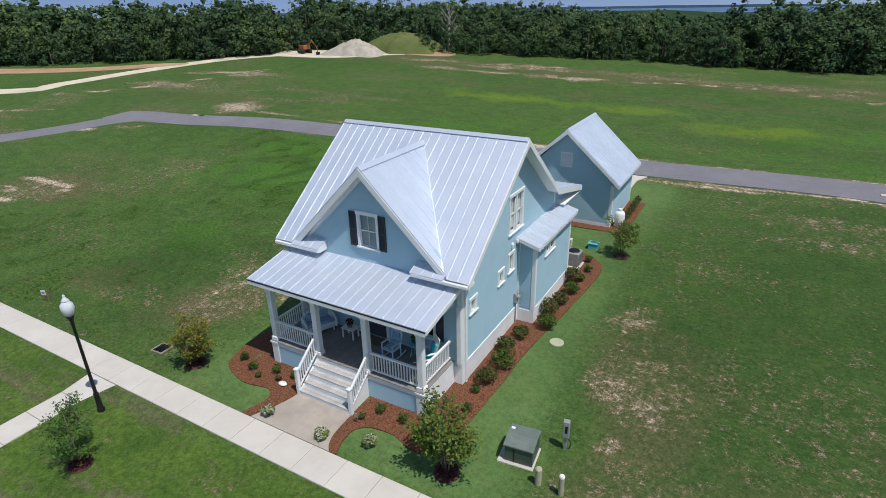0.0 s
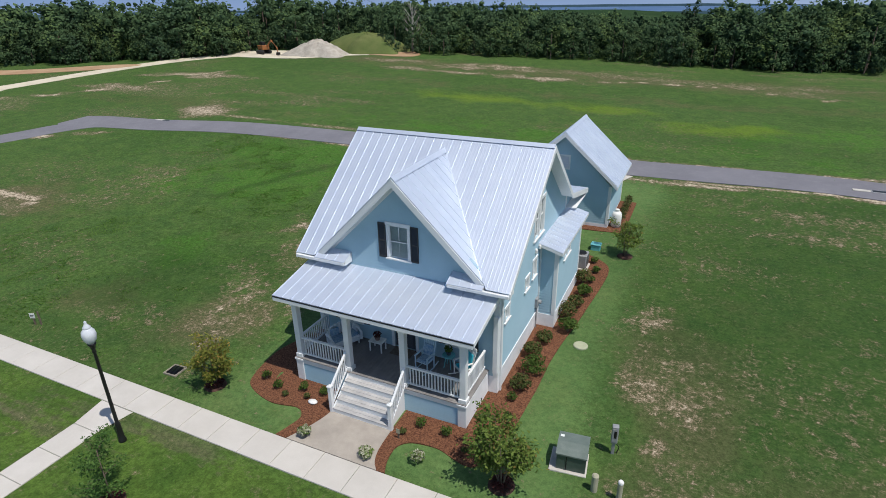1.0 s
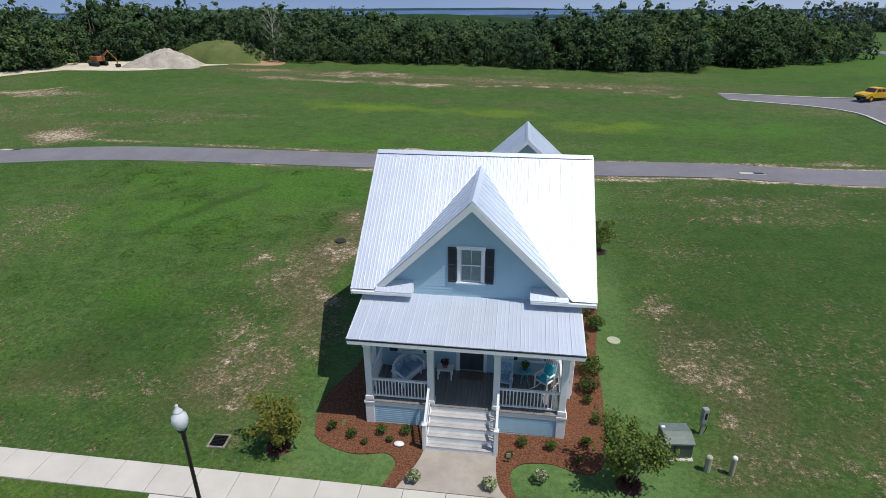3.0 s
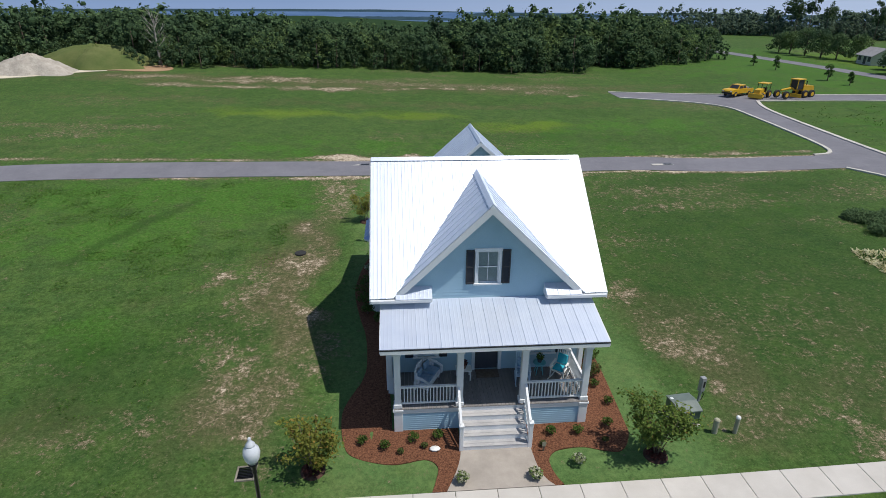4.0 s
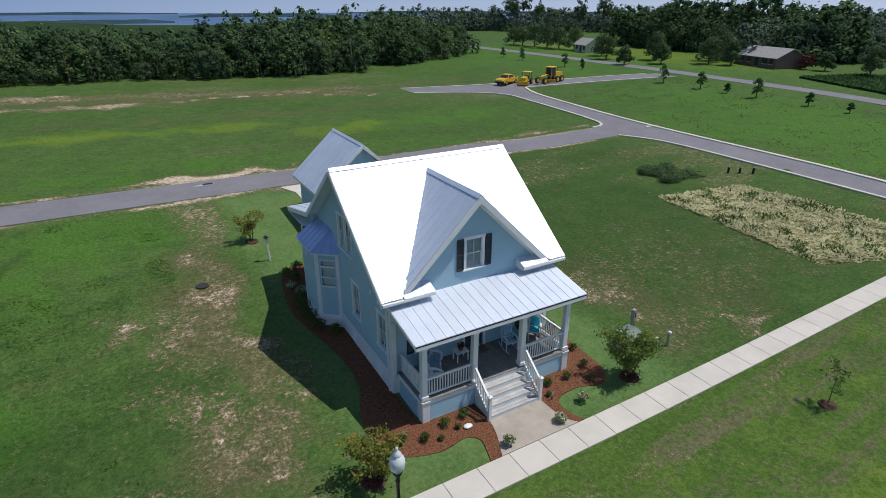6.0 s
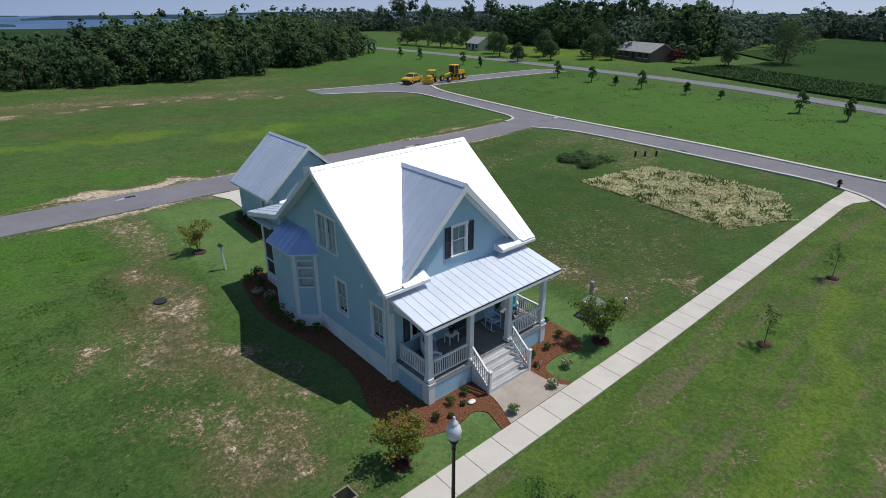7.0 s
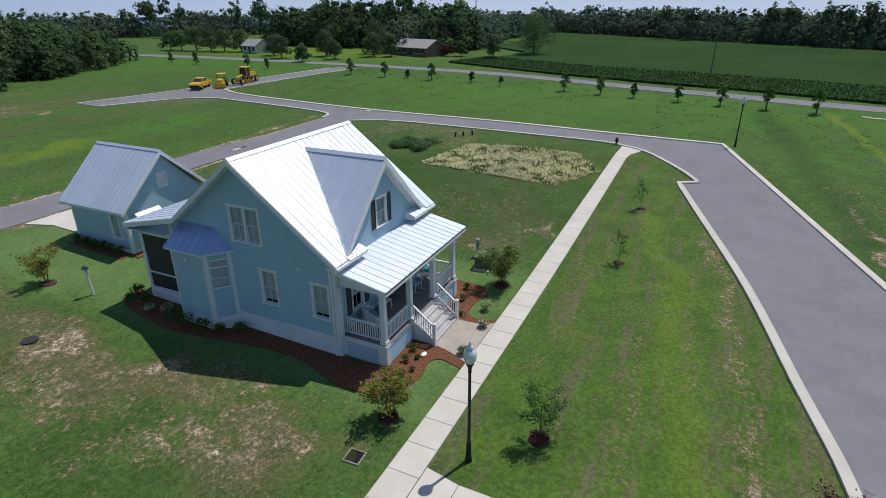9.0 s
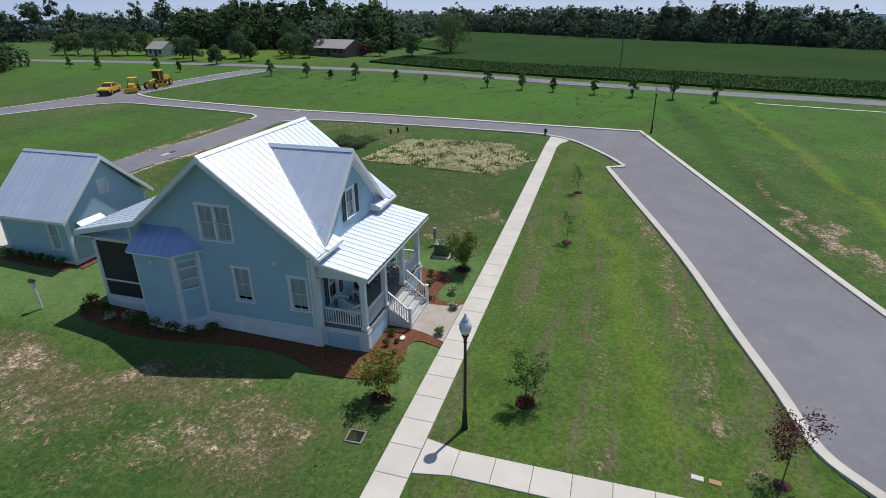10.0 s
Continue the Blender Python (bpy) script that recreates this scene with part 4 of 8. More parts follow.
RW = [(19.42, 4.42, 20.86, 6.10, True), (16.04, 2.56, 16.62, 3.22, False), (18.48, 2.60, 19.06, 3.26, False), (19.46, 2.72, 20.06, 3.62, False)]
hole = lambda w: (w[0] + 0.1, w[1] + 0.06, w[2] - 0.1, w[3] - 0.1)
wall("wall_west", side_poly, [hole(w) for w in LW], LEFT, house)
wall("wall_east", side_poly, [hole(w) for w in RW], RIGHT, house)
for w in LW:
    window(LEFT, *w[:4], house, double=w[4], blind=0.98 if w[4] else 0.9)
for w in RW:
    window(RIGHT, *w[:4], house, rows=2 if w[4] else 1, double=w[4], blind=0.9)
gz_at = lambda x: GZC - 0.14 - abs(x - GXC) * KG
DOORX, FW = (-11.22, -10.30), [(-13.62, 1.50, -12.66, 3.20), (-9.00, 1.50, -8.04, 3.20)]
GW = (-11.34, 4.66, -10.36, 6.10)
front_poly = [(X0, BASE), (X1, BASE), (X1, 4.62), (GXC + GHALF, 4.62), (GXC + 0.001, gz_at(GXC)), (GXC - 0.001, gz_at(GXC)), (GXC - GHALF, 4.62), (X0, 4.62)]
wall("wall_front", front_poly, [hole(w) for w in FW + [GW]] + [(DOORX[0], FLOOR, DOORX[1], 2.95)], FRONT, house)
for w in FW:
    window(FRONT, *w, house, blind=0.6)
    shutter(FRONT, w[0] - 0.34, w[1] + 0.04, w[0] - 0.03, w[3] - 0.02, house)
    shutter(FRONT, w[2] + 0.03, w[1] + 0.04, w[2] + 0.34, w[3] - 0.02, house)
window(FRONT, *GW, house, blind=0.98)
shutter(FRONT, GW[0] - 0.33, GW[1] + 0.03, GW[0] - 0.02, GW[3] - 0.03, house)
shutter(FRONT, GW[2] + 0.02, GW[1] + 0.03, GW[2] + 0.33, GW[3] - 0.03, house)
wall("wall_back", [(X0, BASE), (X1, BASE), (X1, 4.75), (X0, 4.75)], [], on_back(YB), house)
# front door
d = Mesh()
for a, b in ((DOORX[0] - 0.13, DOORX[0]), (DOORX[1], DOORX[1] + 0.13)):
    pbox(d, FRONT, a, 0, FLOOR, b, 0.05, 3.08, 0.008)
pbox(d, FRONT, DOORX[0], 0, 2.95, DOORX[1], 0.05, 3.08, 0.008)
door = part("door", d, TRIM, house, "dark front door in a white casing")
d = Mesh()
pbox(d, FRONT, DOORX[0] + 0.01, -0.10, FLOOR + 0.01, DOORX[1] - 0.01, -0.05, 2.94, 0.005)
for a, b, c, e in ((0.14, 0.15, 0.42, 0.85), (0.50, 0.15, 0.78, 0.85), (0.14, 1.0, 0.42, 1.95), (0.50, 1.0, 0.78, 1.95)):
    pbox(d, FRONT, DOORX[0] + a, -0.05, FLOOR + b, DOORX[0] + c, -0.038, FLOOR + e, 0.01)
leaf = part("door_leaf", d, DOOR, door)
part("door_handle", Mesh().lathe([(0.008, 0), (0.03, 0.02), (0.035, 0.05), (0.02, 0.075)], n=10, m=Matrix.Translation((DOORX[1] - 0.09, YF + 0.045, FLOOR + 0.98)) @ pose(0, 0, 0, 90)), GREYM, door)

# floor, foundation, corner boards
m = Mesh().box((X0 + 0.15, YF + 0.15, 0.45), (X1 - 0.15, YB - 0.15, 0.62)).box((X0 + 0.15, YF + 0.15, 4.0), (X1 - 0.15, YB - 0.15, 4.1))
part("inner_floor", m, DARK, house)
m = Mesh()
for a, b in (((X0 - 0.03, YF + 0.2, -0.7), (X0 + 0.2, YB - 0.2, BASE)), ((X1 - 0.2, YF + 0.2, -0.7), (X1 + 0.03, YB - 0.2, BASE)), ((X0 - 0.03, YB - 0.2, -0.7), (X1 + 0.03, YB + 0.03, BASE)), ((X0 - 0.03, YF - 0.03, -0.7), (X1 + 0.03, YF + 0.2, BASE))):
    m.box(a, b, 0.01)
part("foundation", m, BRICK_WHITE, house, "white-painted brick foundation")
for x_out, s in ((X0, -1), (X1, 1)):
    part("corner_board", Mesh().box((x_out, YF + 0.16, BASE - 0.02), (x_out + 0.035 * s, YF - 0.035, 4.6), 0.008), TRIM, house)
    part("corner_board", Mesh().box((x_out, YF - 0.001, BASE - 0.02), (x_out - 0.16 * s, YF - 0.035, 4.4), 0.008), TRIM, house)
    part("corner_board", Mesh().box((x_out, YB - 0.14, BASE - 0.02), (x_out + 0.035 * s, YB + 0.03, 4.7), 0.008), TRIM, house)
    part("skirting_board", Mesh().box((x_out, YF + 0.16, BASE - 0.04), (x_out + 0.045 * s, YB - 0.14, BASE + 0.16), 0.008), TRIM, house)


def seam_roof(name, parent, strips, deck, label="", metal=None):
    """A roof deck with its standing-seam panels. Each strip: four corners, upper edge first, with the seam along its first side."""
    roof = part(name, deck, TRIM, parent, label)
    for a, b, c, d in strips:
        a, b, c, d = map(Vector, (a, b, c, d))       # a, b: top; c: bottom under b; d: bottom under a
        n = (b - a).cross(d - a)
        if n.length < 1e-9:
            n = (c - b).cross(d - b)
        n.normalize()
        if n.z < 0:
            n = -n
        m = Mesh()
        up = 0.018 * n
        m.add([a + up, b + up, c + up, d + up, a, b, c, d], [(0, 1, 2, 3), (0, 4, 5, 1), (1, 5, 6, 2), (2, 6, 7, 3), (3, 7, 4, 0)])
        run = d - a
        if run.length > 0.15:
            side = run.cross(n).normalized() * 0.011
            h = 0.020 * n
            p, q = a + up, d + up
            m.add([p - side, p + side, q + side, q - side, p - side * 0.6 + h, p + side * 0.6 + h, q + side * 0.6 + h, q - side * 0.6 + h], [(4, 5, 6, 7), (0, 4, 7, 3), (1, 2, 6, 5), (3, 7, 6, 2), (0, 1, 5, 4)])
            # two low stiffening ribs along the pan
            for f in (0.34, 0.67):
                p, q = a.lerp(b, f) + up, d.lerp(c, f) + up
                if (q - p).length > 0.3 and (c - d).length > 0.25:
                    rib, top = side * 2.4, 0.0028 * n
                    m.add([p - rib, p + rib, q + rib, q - rib, p + top, q + top], [(0, 4, 5, 3), (4, 1, 2, 5), (3, 5, 2), (0, 1, 4)])
        part("roof_panel", m, metal or ROOF, roof)
    return roof


def main_z(y):
    return EZ + KF * (y - EY)


def valley_y(x):
    """Where the main roof meets the front gable's roof."""
    return max(EY, EY + (GZC - KG * abs(x - GXC) - EZ) / KF)


# main roof, front slope
n = 21
xs = [RX0 + (RX1 - RX0) * i / n for i in range(n + 1)]
strips = [((a, RY, RZ), (b, RY, RZ), (b, valley_y(b), main_z(valley_y(b))), (a, valley_y(a), main_z(valley_y(a)))) for a, b in zip(xs, xs[1:])]
deck = Mesh()
T = Vector((0, 0, -0.15))
bays = [RX0, GXC - GHALF - 0.01, GXC, GXC + GHALF + 0.01, RX1]
for a, b in zip(bays, bays[1:]):
    deck.prism([(a, RY, RZ - 0.005), (b, RY, RZ - 0.005), (b, valley_y(b), main_z(valley_y(b)) - 0.005), (a, valley_y(a), main_z(valley_y(a)) - 0.005)], T)
seam_roof("roof_front", house, strips, deck)
# main roof, back slope and back porch roof
strips = [((b, RY, RZ), (a, RY, RZ), (a, BY, BZ), (b, BY, BZ)) for a, b in zip(xs, xs[1:])]
deck = Mesh().prism([(RX0, RY, RZ - 0.005), (RX1, RY, RZ - 0.005), (RX1, BY, BZ - 0.005), (RX0, BY, BZ - 0.005)], T)
seam_roof("roof_back", house, strips, deck)
strips = [((b, BY, BZ), (a, BY, BZ), (a, PY, PZ), (b, PY, PZ)) for a, b in zip(xs, xs[1:])]
deck = Mesh().prism([(RX0, BY, BZ - 0.005), (RX1, BY, BZ - 0.005), (RX1, PY, PZ - 0.005), (RX0, PY, PZ - 0.005)], T)
seam_roof("roof_porch_back", house, strips, deck)
# front gable roof
gys = [GY0 + 0.425 * i for i in range(11)]
gback = RY - (RZ - GZC) / KF
gys = [y for y in gys if y < gback - 0.1] + [gback]


def gable_low(y):
    """How far down the gable slope runs at y before it meets the main roof."""
    return max(0.0, (GZC - main_z(y)) / KG)


for s in (-1, 1):
    strips = []
    for a, b in zip(gys, gys[1:]):
        da, db = gable_low(a), gable_low(b)
        q = [(GXC, a, GZC), (GXC, b, GZC), (GXC + s * db, b, GZC - KG * db), (GXC + s * da, a, GZC - KG * da)]
        strips.append(q)
    deck = Mesh().prism([(GXC, GY0, GZC - 0.006), (GXC, gback, GZC - 0.006), (GXC + s * GHALF, GY0, GZC - KG * GHALF - 0.006)], T)
    seam_roof("roof_gable", house, strips, deck)
    # valley flashing
    v = Mesh().tube([(GXC + s * 0.02, gback + 0.02, GZC + 0.015), (GXC + s * (GHALF - 0.05), GY0, GZC - KG * (GHALF - 0.05) + 0.015)], [0.022], 6)
    part("valley_flashing", v, ROOF, house)
# ridge caps
m = Mesh()
for a, b in (((RX0, RY, RZ + 0.055), (RX1, RY, RZ + 0.055)),):
    m.add([(a[0], RY - 0.16, RZ - 0.05), (a[0], RY, RZ + 0.07), (a[0], RY + 0.16, RZ - 0.05), (b[0], RY - 0.16, RZ - 0.05), (b[0], RY, RZ + 0.07), (b[0], RY + 0.16, RZ - 0.05)], [(0, 3, 4, 1), (1, 4, 5, 2), (0, 1, 2), (3, 5, 4)])
part("ridge_cap", m, ROOF, house)
m = Mesh().add([(GXC - 0.16, GY0 - 0.02, GZC - 0.08), (GXC, GY0 - 0.02, GZC + 0.07), (GXC + 0.16, GY0 - 0.02, GZC - 0.08), (GXC - 0.16, gback + 0.14, GZC - 0.08), (GXC, gback + 0.14, GZC + 0.07), (GXC + 0.16, gback + 0.14, GZC - 0.08)], [(0, 3, 4, 1), (1, 4, 5, 2), (0, 1, 2)])
part("ridge_cap", m, ROOF, house)
# rake boards and soffits
for x, s in ((RX0 - 0.003, -1), (RX1 + 0.003, 1)):
    for (ya, za), (yb, zb) in (((RY, RZ), (EY, EZ)), ((RY, RZ), (BY, BZ)), ((BY, BZ), (PY, PZ))):
        part("rake_board", Mesh().prism([(x, ya, za), (x, yb, zb), (x, yb, zb - 0.24), (x, ya, za - 0.24)], (0.035 * s, 0, 0)), TRIM, house)
for s in (-1, 1):
    part("rake_board", Mesh().prism([(GXC, GY0 - 0.003, GZC - 0.01), (GXC + s * GHALF, GY0 - 0.003, GZC - KG * GHALF - 0.01), (GXC + s * GHALF, GY0 - 0.003, GZC - KG * GHALF - 0.28), (GXC, GY0 - 0.003, GZC - 0.30)], (0, -0.035, 0)), TRIM, house)
    part("frieze_board", Mesh().prism([(GXC, YF - 0.05, GZC - 0.17), (GXC + s * GHALF, YF - 0.05, GZC - KG * GHALF - 0.17), (GXC + s * GHALF, YF - 0.05, GZC - KG * GHALF - 0.36), (GXC, YF - 0.05, GZC - 0.40)], (0, 0.035, 0)), TRIM, house)
# eave boxes and the small cornice returns
for a, b in (((RX0, EY + 0.02, EZ - 0.20), (GXC - GHALF + 1.27, YF, EZ - 0.09)), ((GXC + GHALF - 1.27, EY + 0.02, EZ - 0.20), (RX1, YF, EZ - 0.09)), ((RX0, PY - 0.05, PZ - 0.24), (RX1, PY, PZ - 0.02))):
    part("eave_board", Mesh().box(a, b, 0.008), TRIM, house)
part("porch_ceiling", Mesh().box((RX0, YB, 4.10), (RX1, PY - 0.05, 4.14)), TRIM, house)
for a, b in ((RX0, GXC - GHALF + 1.27), (GXC + GHALF - 1.27, RX1)):
    part("gutter", Mesh().box((a, EY - 0.09, EZ - 0.17), (b, EY + 0.03, EZ - 0.045), 0.015), TRIM, house)
for a, b in ((GXC - GHALF - 0.05, GXC - GHALF + 1.27), (GXC + GHALF - 1.27, GXC + GHALF + 0.05)):
    strips = []
    k = 3
    for i in range(k):
        p, q = a + (b - a) * i / k, a + (b - a) * (i + 1) / k
        strips.append(((p, YF - 0.02, EZ + 0.20), (q, YF - 0.02, EZ + 0.20), (q, EY - 0.08, EZ - 0.03), (p, EY - 0.08, EZ - 0.03)))
    deck = Mesh().prism([(a, YF - 0.02, EZ + 0.19), (a, EY - 0.08, EZ - 0.04), (a, EY - 0.08, EZ - 0.09), (a, YF - 0.02, EZ - 0.09)], (b - a, 0, 0))
    seam_roof("cornice_return", house, strips, deck)

# front porch
PX0, PX1, PF = -14.42, -7.28, 13.30
m = Mesh().box((PX0 + 0.05, PF + 0.06, FLOOR - 0.20), (PX1 - 0.05, YF, FLOOR - 0.03))
pfloor = part("porch_floor", m, TRIM, house, "grey boarded porch floor")
x = PX0
while x < PX1 - 0.01:
    w = min(0.14, PX1 - x)
    part("floor_board", Mesh().box((x + 0.003, PF - 0.04, FLOOR - 0.03), (x + w - 0.003, YF, FLOOR), 0.004), DECK, pfloor)
    x += 0.14
POSTS = [-14.26, -12.03, -9.72, -7.44]
for px in POSTS:
    m = Mesh().box((px - 0.115, PF + 0.04, FLOOR), (px + 0.115, PF + 0.27, 3.22), 0.012)
    m.box((px - 0.15, PF + 0.005, FLOOR), (px + 0.15, PF + 0.305, FLOOR + 0.16), 0.012)
    m.box((px - 0.145, PF + 0.01, 3.06), (px + 0.145, PF + 0.30, 3.14), 0.012)
    m.box((px - 0.16, PF - 0.005, 3.14), (px + 0.16, PF + 0.315, 3.22), 0.012)
    part("porch_post", m, TRIM, house)
for px in (POSTS[0], POSTS[3]):
    part("post_pier", Mesh().box((px - 0.16, PF - 0.03, -0.6), (px + 0.16, PF + 0.29, FLOOR - 0.04), 0.012).box((px - 0.19, PF - 0.06, FLOOR - 0.12), (px + 0.19, PF + 0.3, FLOOR - 0.035), 0.01), TRIM, house)
for px in (X0 + 0.05, X1 - 0.05):
    part("wall_post", Mesh().box((px - 0.09, YF - 0.16, FLOOR), (px + 0.09, YF - 0.036, 3.22), 0.012), TRIM, house)
m = Mesh().box((PX0 - 0.02, PF + 0.03, 3.22), (PX1 + 0.02, PF + 0.28, 3.48), 0.012)
m.box((PX0 - 0.02, PF + 0.28, 3.22), (PX0 + 0.22, YF, 3.48), 0.012).box((PX1 - 0.22, PF + 0.28, 3.22), (PX1 + 0.02, YF, 3.48), 0.012)
m.prism([(PX0 + 0.0, PF + 0.3, 3.48), (PX0 + 0.0, YF, 3.48), (PX0 + 0.0, YF, 3.98)], (0.08, 0, 0))
m.prism([(PX1 - 0.08, PF + 0.3, 3.48), (PX1 - 0.08, YF, 3.48), (PX1 - 0.08, YF, 3.98)], (0.08, 0, 0))
part("porch_beam", m, TRIM, house)
part("porch_ceiling", Mesh().box((PX0 + 0.1, PF + 0.2, 3.42), (PX1 - 0.1, YF, 3.46)), TRIM, house)
QX0, QX1, QY, QZ, QT = -14.80, -6.92, 12.95, 3.60, 4.10
n = 19
xs2 = [QX0 + (QX1 - QX0) * i / n for i in range(n + 1)]
strips = [((a, YF - 0.02, QT), (b, YF - 0.02, QT), (b, QY, QZ), (a, QY, QZ)) for a, b in zip(xs2, xs2[1:])]
deck = Mesh().prism([(QX0, YF - 0.02, QT - 0.005), (QX1, YF - 0.02, QT - 0.005), (QX1, QY, QZ - 0.005), (QX0, QY, QZ - 0.005)], (0, 0, -0.10))
seam_roof("roof_porch", house, strips, deck)
m = Mesh().box((QX0 - 0.02, QY - 0.03, QZ - 0.045), (QX1 + 0.02, QY - 0.002, QZ - 0.005), 0.004)
part("drip_edge", m, BLACK, house, "dark drip edge below the porch roof")
m = Mesh()
for x, s in ((QX0, -1), (QX1, 1)):
    m.prism([(x, YF - 0.02, QT + 0.02), (x, QY, QZ + 0.02), (x, QY, QZ - 0.15), (x, YF - 0.02, QT - 0.15)], (0.03 * s, 0, 0))
m.box((QX0, QY - 0.025, QZ - 0.19), (QX1, QY - 0.004, QZ - 0.047), 0.004)
m.box((QX0, QY + 0.03, 3.48), (QX1, PF + 0.04, 3.50))
part("porch_fascia", m, TRIM, house)


def railing(a, b, z0a, z0b, height, parent, name="railing", gap=0.115):
    """Rails from a to b with balusters between them, level or sloping."""
    a, b = Vector((*a, 0)), Vector((*b, 0))
    d = b - a
    n = Vector((-d.y, d.x, 0)).normalized()
    m = Mesh()
    for lo, hi, w in ((0.09, 0.15, 0.028), (height - 0.07, height, 0.042)):
        vs = []
        for p, z in ((a, z0a), (b, z0b)):
            for s, h in ((-1, lo), (1, lo), (1, hi), (-1, hi)):
                vs.append(p + n * w * s + Vector((0, 0, z + h)))
        m.add(vs, [(0, 3, 2, 1), (4, 5, 6, 7), (0, 1, 5, 4), (1, 2, 6, 5), (2, 3, 7, 6), (3, 0, 4, 7)])
    rail = part(name, m, TRIM, parent, "white railing")
    k = max(2, int(d.length / gap))
    for i in range(1, k):
        t = i / k
        p = a + d * t
        z = z0a + (z0b - z0a) * t
        part("baluster", Mesh().box((p.x - 0.019, p.y - 0.019, z + 0.13), (p.x + 0.019, p.y + 0.019, z + height - 0.05), 0.003), TRIM, rail)
    return rail


railing((POSTS[0] + 0.115, PF + 0.155), (POSTS[1] - 0.115, PF + 0.155), FLOOR, FLOOR, 0.86, house)
railing((POSTS[2] + 0.115, PF + 0.155), (POSTS[3] - 0.115, PF + 0.155), FLOOR, FLOOR, 0.86, house)
railing((POSTS[0], PF + 0.27), (POSTS[0], YF - 0.05), FLOOR, FLOOR, 0.86, house)
railing((POSTS[3], PF + 0.27), (POSTS[3], YF - 0.05), FLOOR, FLOOR, 0.86, house)
# slatted skirt below the porch
skirts = [((POSTS[0] + 0.16, PF + 0.02), (POSTS[1] + 0.02, PF + 0.02)), ((POSTS[2] - 0.02, PF + 0.02), (POSTS[3] - 0.16, PF + 0.02)), ((POSTS[0] - 0.10, PF + 0.29), (POSTS[0] - 0.10, YF - 0.02)), ((POSTS[3] + 0.10, PF + 0.29), (POSTS[3] + 0.10, YF - 0.02))]
for i, (a, b) in enumerate(skirts):
    if i == 2:
        part("skirt_wall", Mesh().box((a[0] - 0.02, a[1], -0.6), (b[0] + 0.05, b[1], FLOOR - 0.05), 0.008).box((a[0] - 0.06, a[1], FLOOR - 0.20), (a[0] + 0.02, b[1], FLOOR - 0.045), 0.008), TRIM, house)
        z = -0.22
        while z < FLOOR - 0.28:
            part("slat", Mesh().box((a[0] - 0.05, a[1] + 0.16, z), (a[0] - 0.018, b[1] - 0.16, z + 0.055), 0.006), SIDING, house)
            z += 0.10
        continue
    if i > 1:
        m = Mesh().box((a[0] - 0.05, a[1], -0.6), (b[0] + 0.05, b[1], FLOOR - 0.05), 0.008)
        part("skirt_wall", m, BRICK_WHITE, house)
        continue
    m = Mesh().box((a[0], a[1] + 0.03, -0.5), (b[0], b[1] + 0.08, FLOOR - 0.05)).box((a[0], a[1] - 0.03, FLOOR - 0.22), (b[0], a[1] + 0.03, FLOOR - 0.04), 0.008)
    skirt = part("skirt", m, TRIM, house, "louvred skirt below the porch")
    z = -0.25
    while z < FLOOR - 0.28:
        part("slat", Mesh().add([(a[0], a[1] - 0.012, z), (b[0], a[1] - 0.012, z), (b[0], a[1] + 0.028, z + 0.085), (a[0], a[1] + 0.028, z + 0.085), (a[0], a[1] + 0.02, z), (b[0], a[1] + 0.02, z)], [(0, 1, 2, 3), (4, 5, 1, 0)]), SIDING, skirt)
        z += 0.09
# steps
SX0, SX1 = -12.02, -9.70
ground_here = -0.20
rise = (FLOOR - ground_here) / 5
for s in (SX0 - 0.02, SX1 - 0.02):
    part("stringer", Mesh().prism([(s, PF, FLOOR - 0.06), (s, PF - 1.13, ground_here + rise * 0.75), (s, PF - 1.13, ground_here - 0.1), (s, PF, ground_here - 0.1)], (0.04, 0, 0)), TRIM, house)
steps = part("porch_steps", Mesh().box((SX0 + 0.02, PF - 0.02, FLOOR - rise - 0.01), (SX1 - 0.02, PF, FLOOR - 0.035)), TRIM, house, "five weathered wooden porch steps")
for i in range(1, 5):
    yy = PF - 0.28 * i
    part("riser", Mesh().box((SX0 + 0.02, yy - 0.02, FLOOR - rise * (i + 1) - 0.01), (SX1 - 0.02, yy, FLOOR - rise * i - 0.035)), TRIM, steps)
for i in range(1, 5):
    z = FLOOR - rise * i
    for k in range(2):
        ya = PF - 0.28 * i - 0.03 + k * 0.152
        part("tread", Mesh().box((SX0 - 0.0, ya, z - 0.035), (SX1 + 0.0, ya + 0.145, z), 0.006), TREAD, steps)
for s, px in ((SX0 - 0.06, POSTS[1]), (SX1 + 0.06, POSTS[2])):
    m = Mesh().box((s - 0.07, PF - 1.16, ground_here - 0.2), (s + 0.07, PF - 1.02, ground_here + 1.08), 0.01).box((s - 0.09, PF - 1.18, ground_here + 1.08), (s + 0.09, PF - 1.0, ground_here + 1.13), 0.01)
    m.add([(s - 0.08, PF - 1.17, ground_here + 1.13), (s + 0.08, PF - 1.17, ground_here + 1.13), (s + 0.08, PF - 1.01, ground_here + 1.13), (s - 0.08, PF - 1.01, ground_here + 1.13), (s, PF - 1.09, ground_here + 1.19)], [(0, 1, 4), (1, 2, 4), (2, 3, 4), (3, 0, 4)])
    part("newel_post", m, TRIM, house)
    railing((s, PF + 0.02), (s, PF - 1.02), FLOOR - 0.02, ground_here + rise * 0.9, 0.86, house, "stair_rail")

# bay on the west wall
BX = -15.52
bay = [(X0, 21.15), (BX, 21.92), (BX, 23.92), (X0, 24.69)]


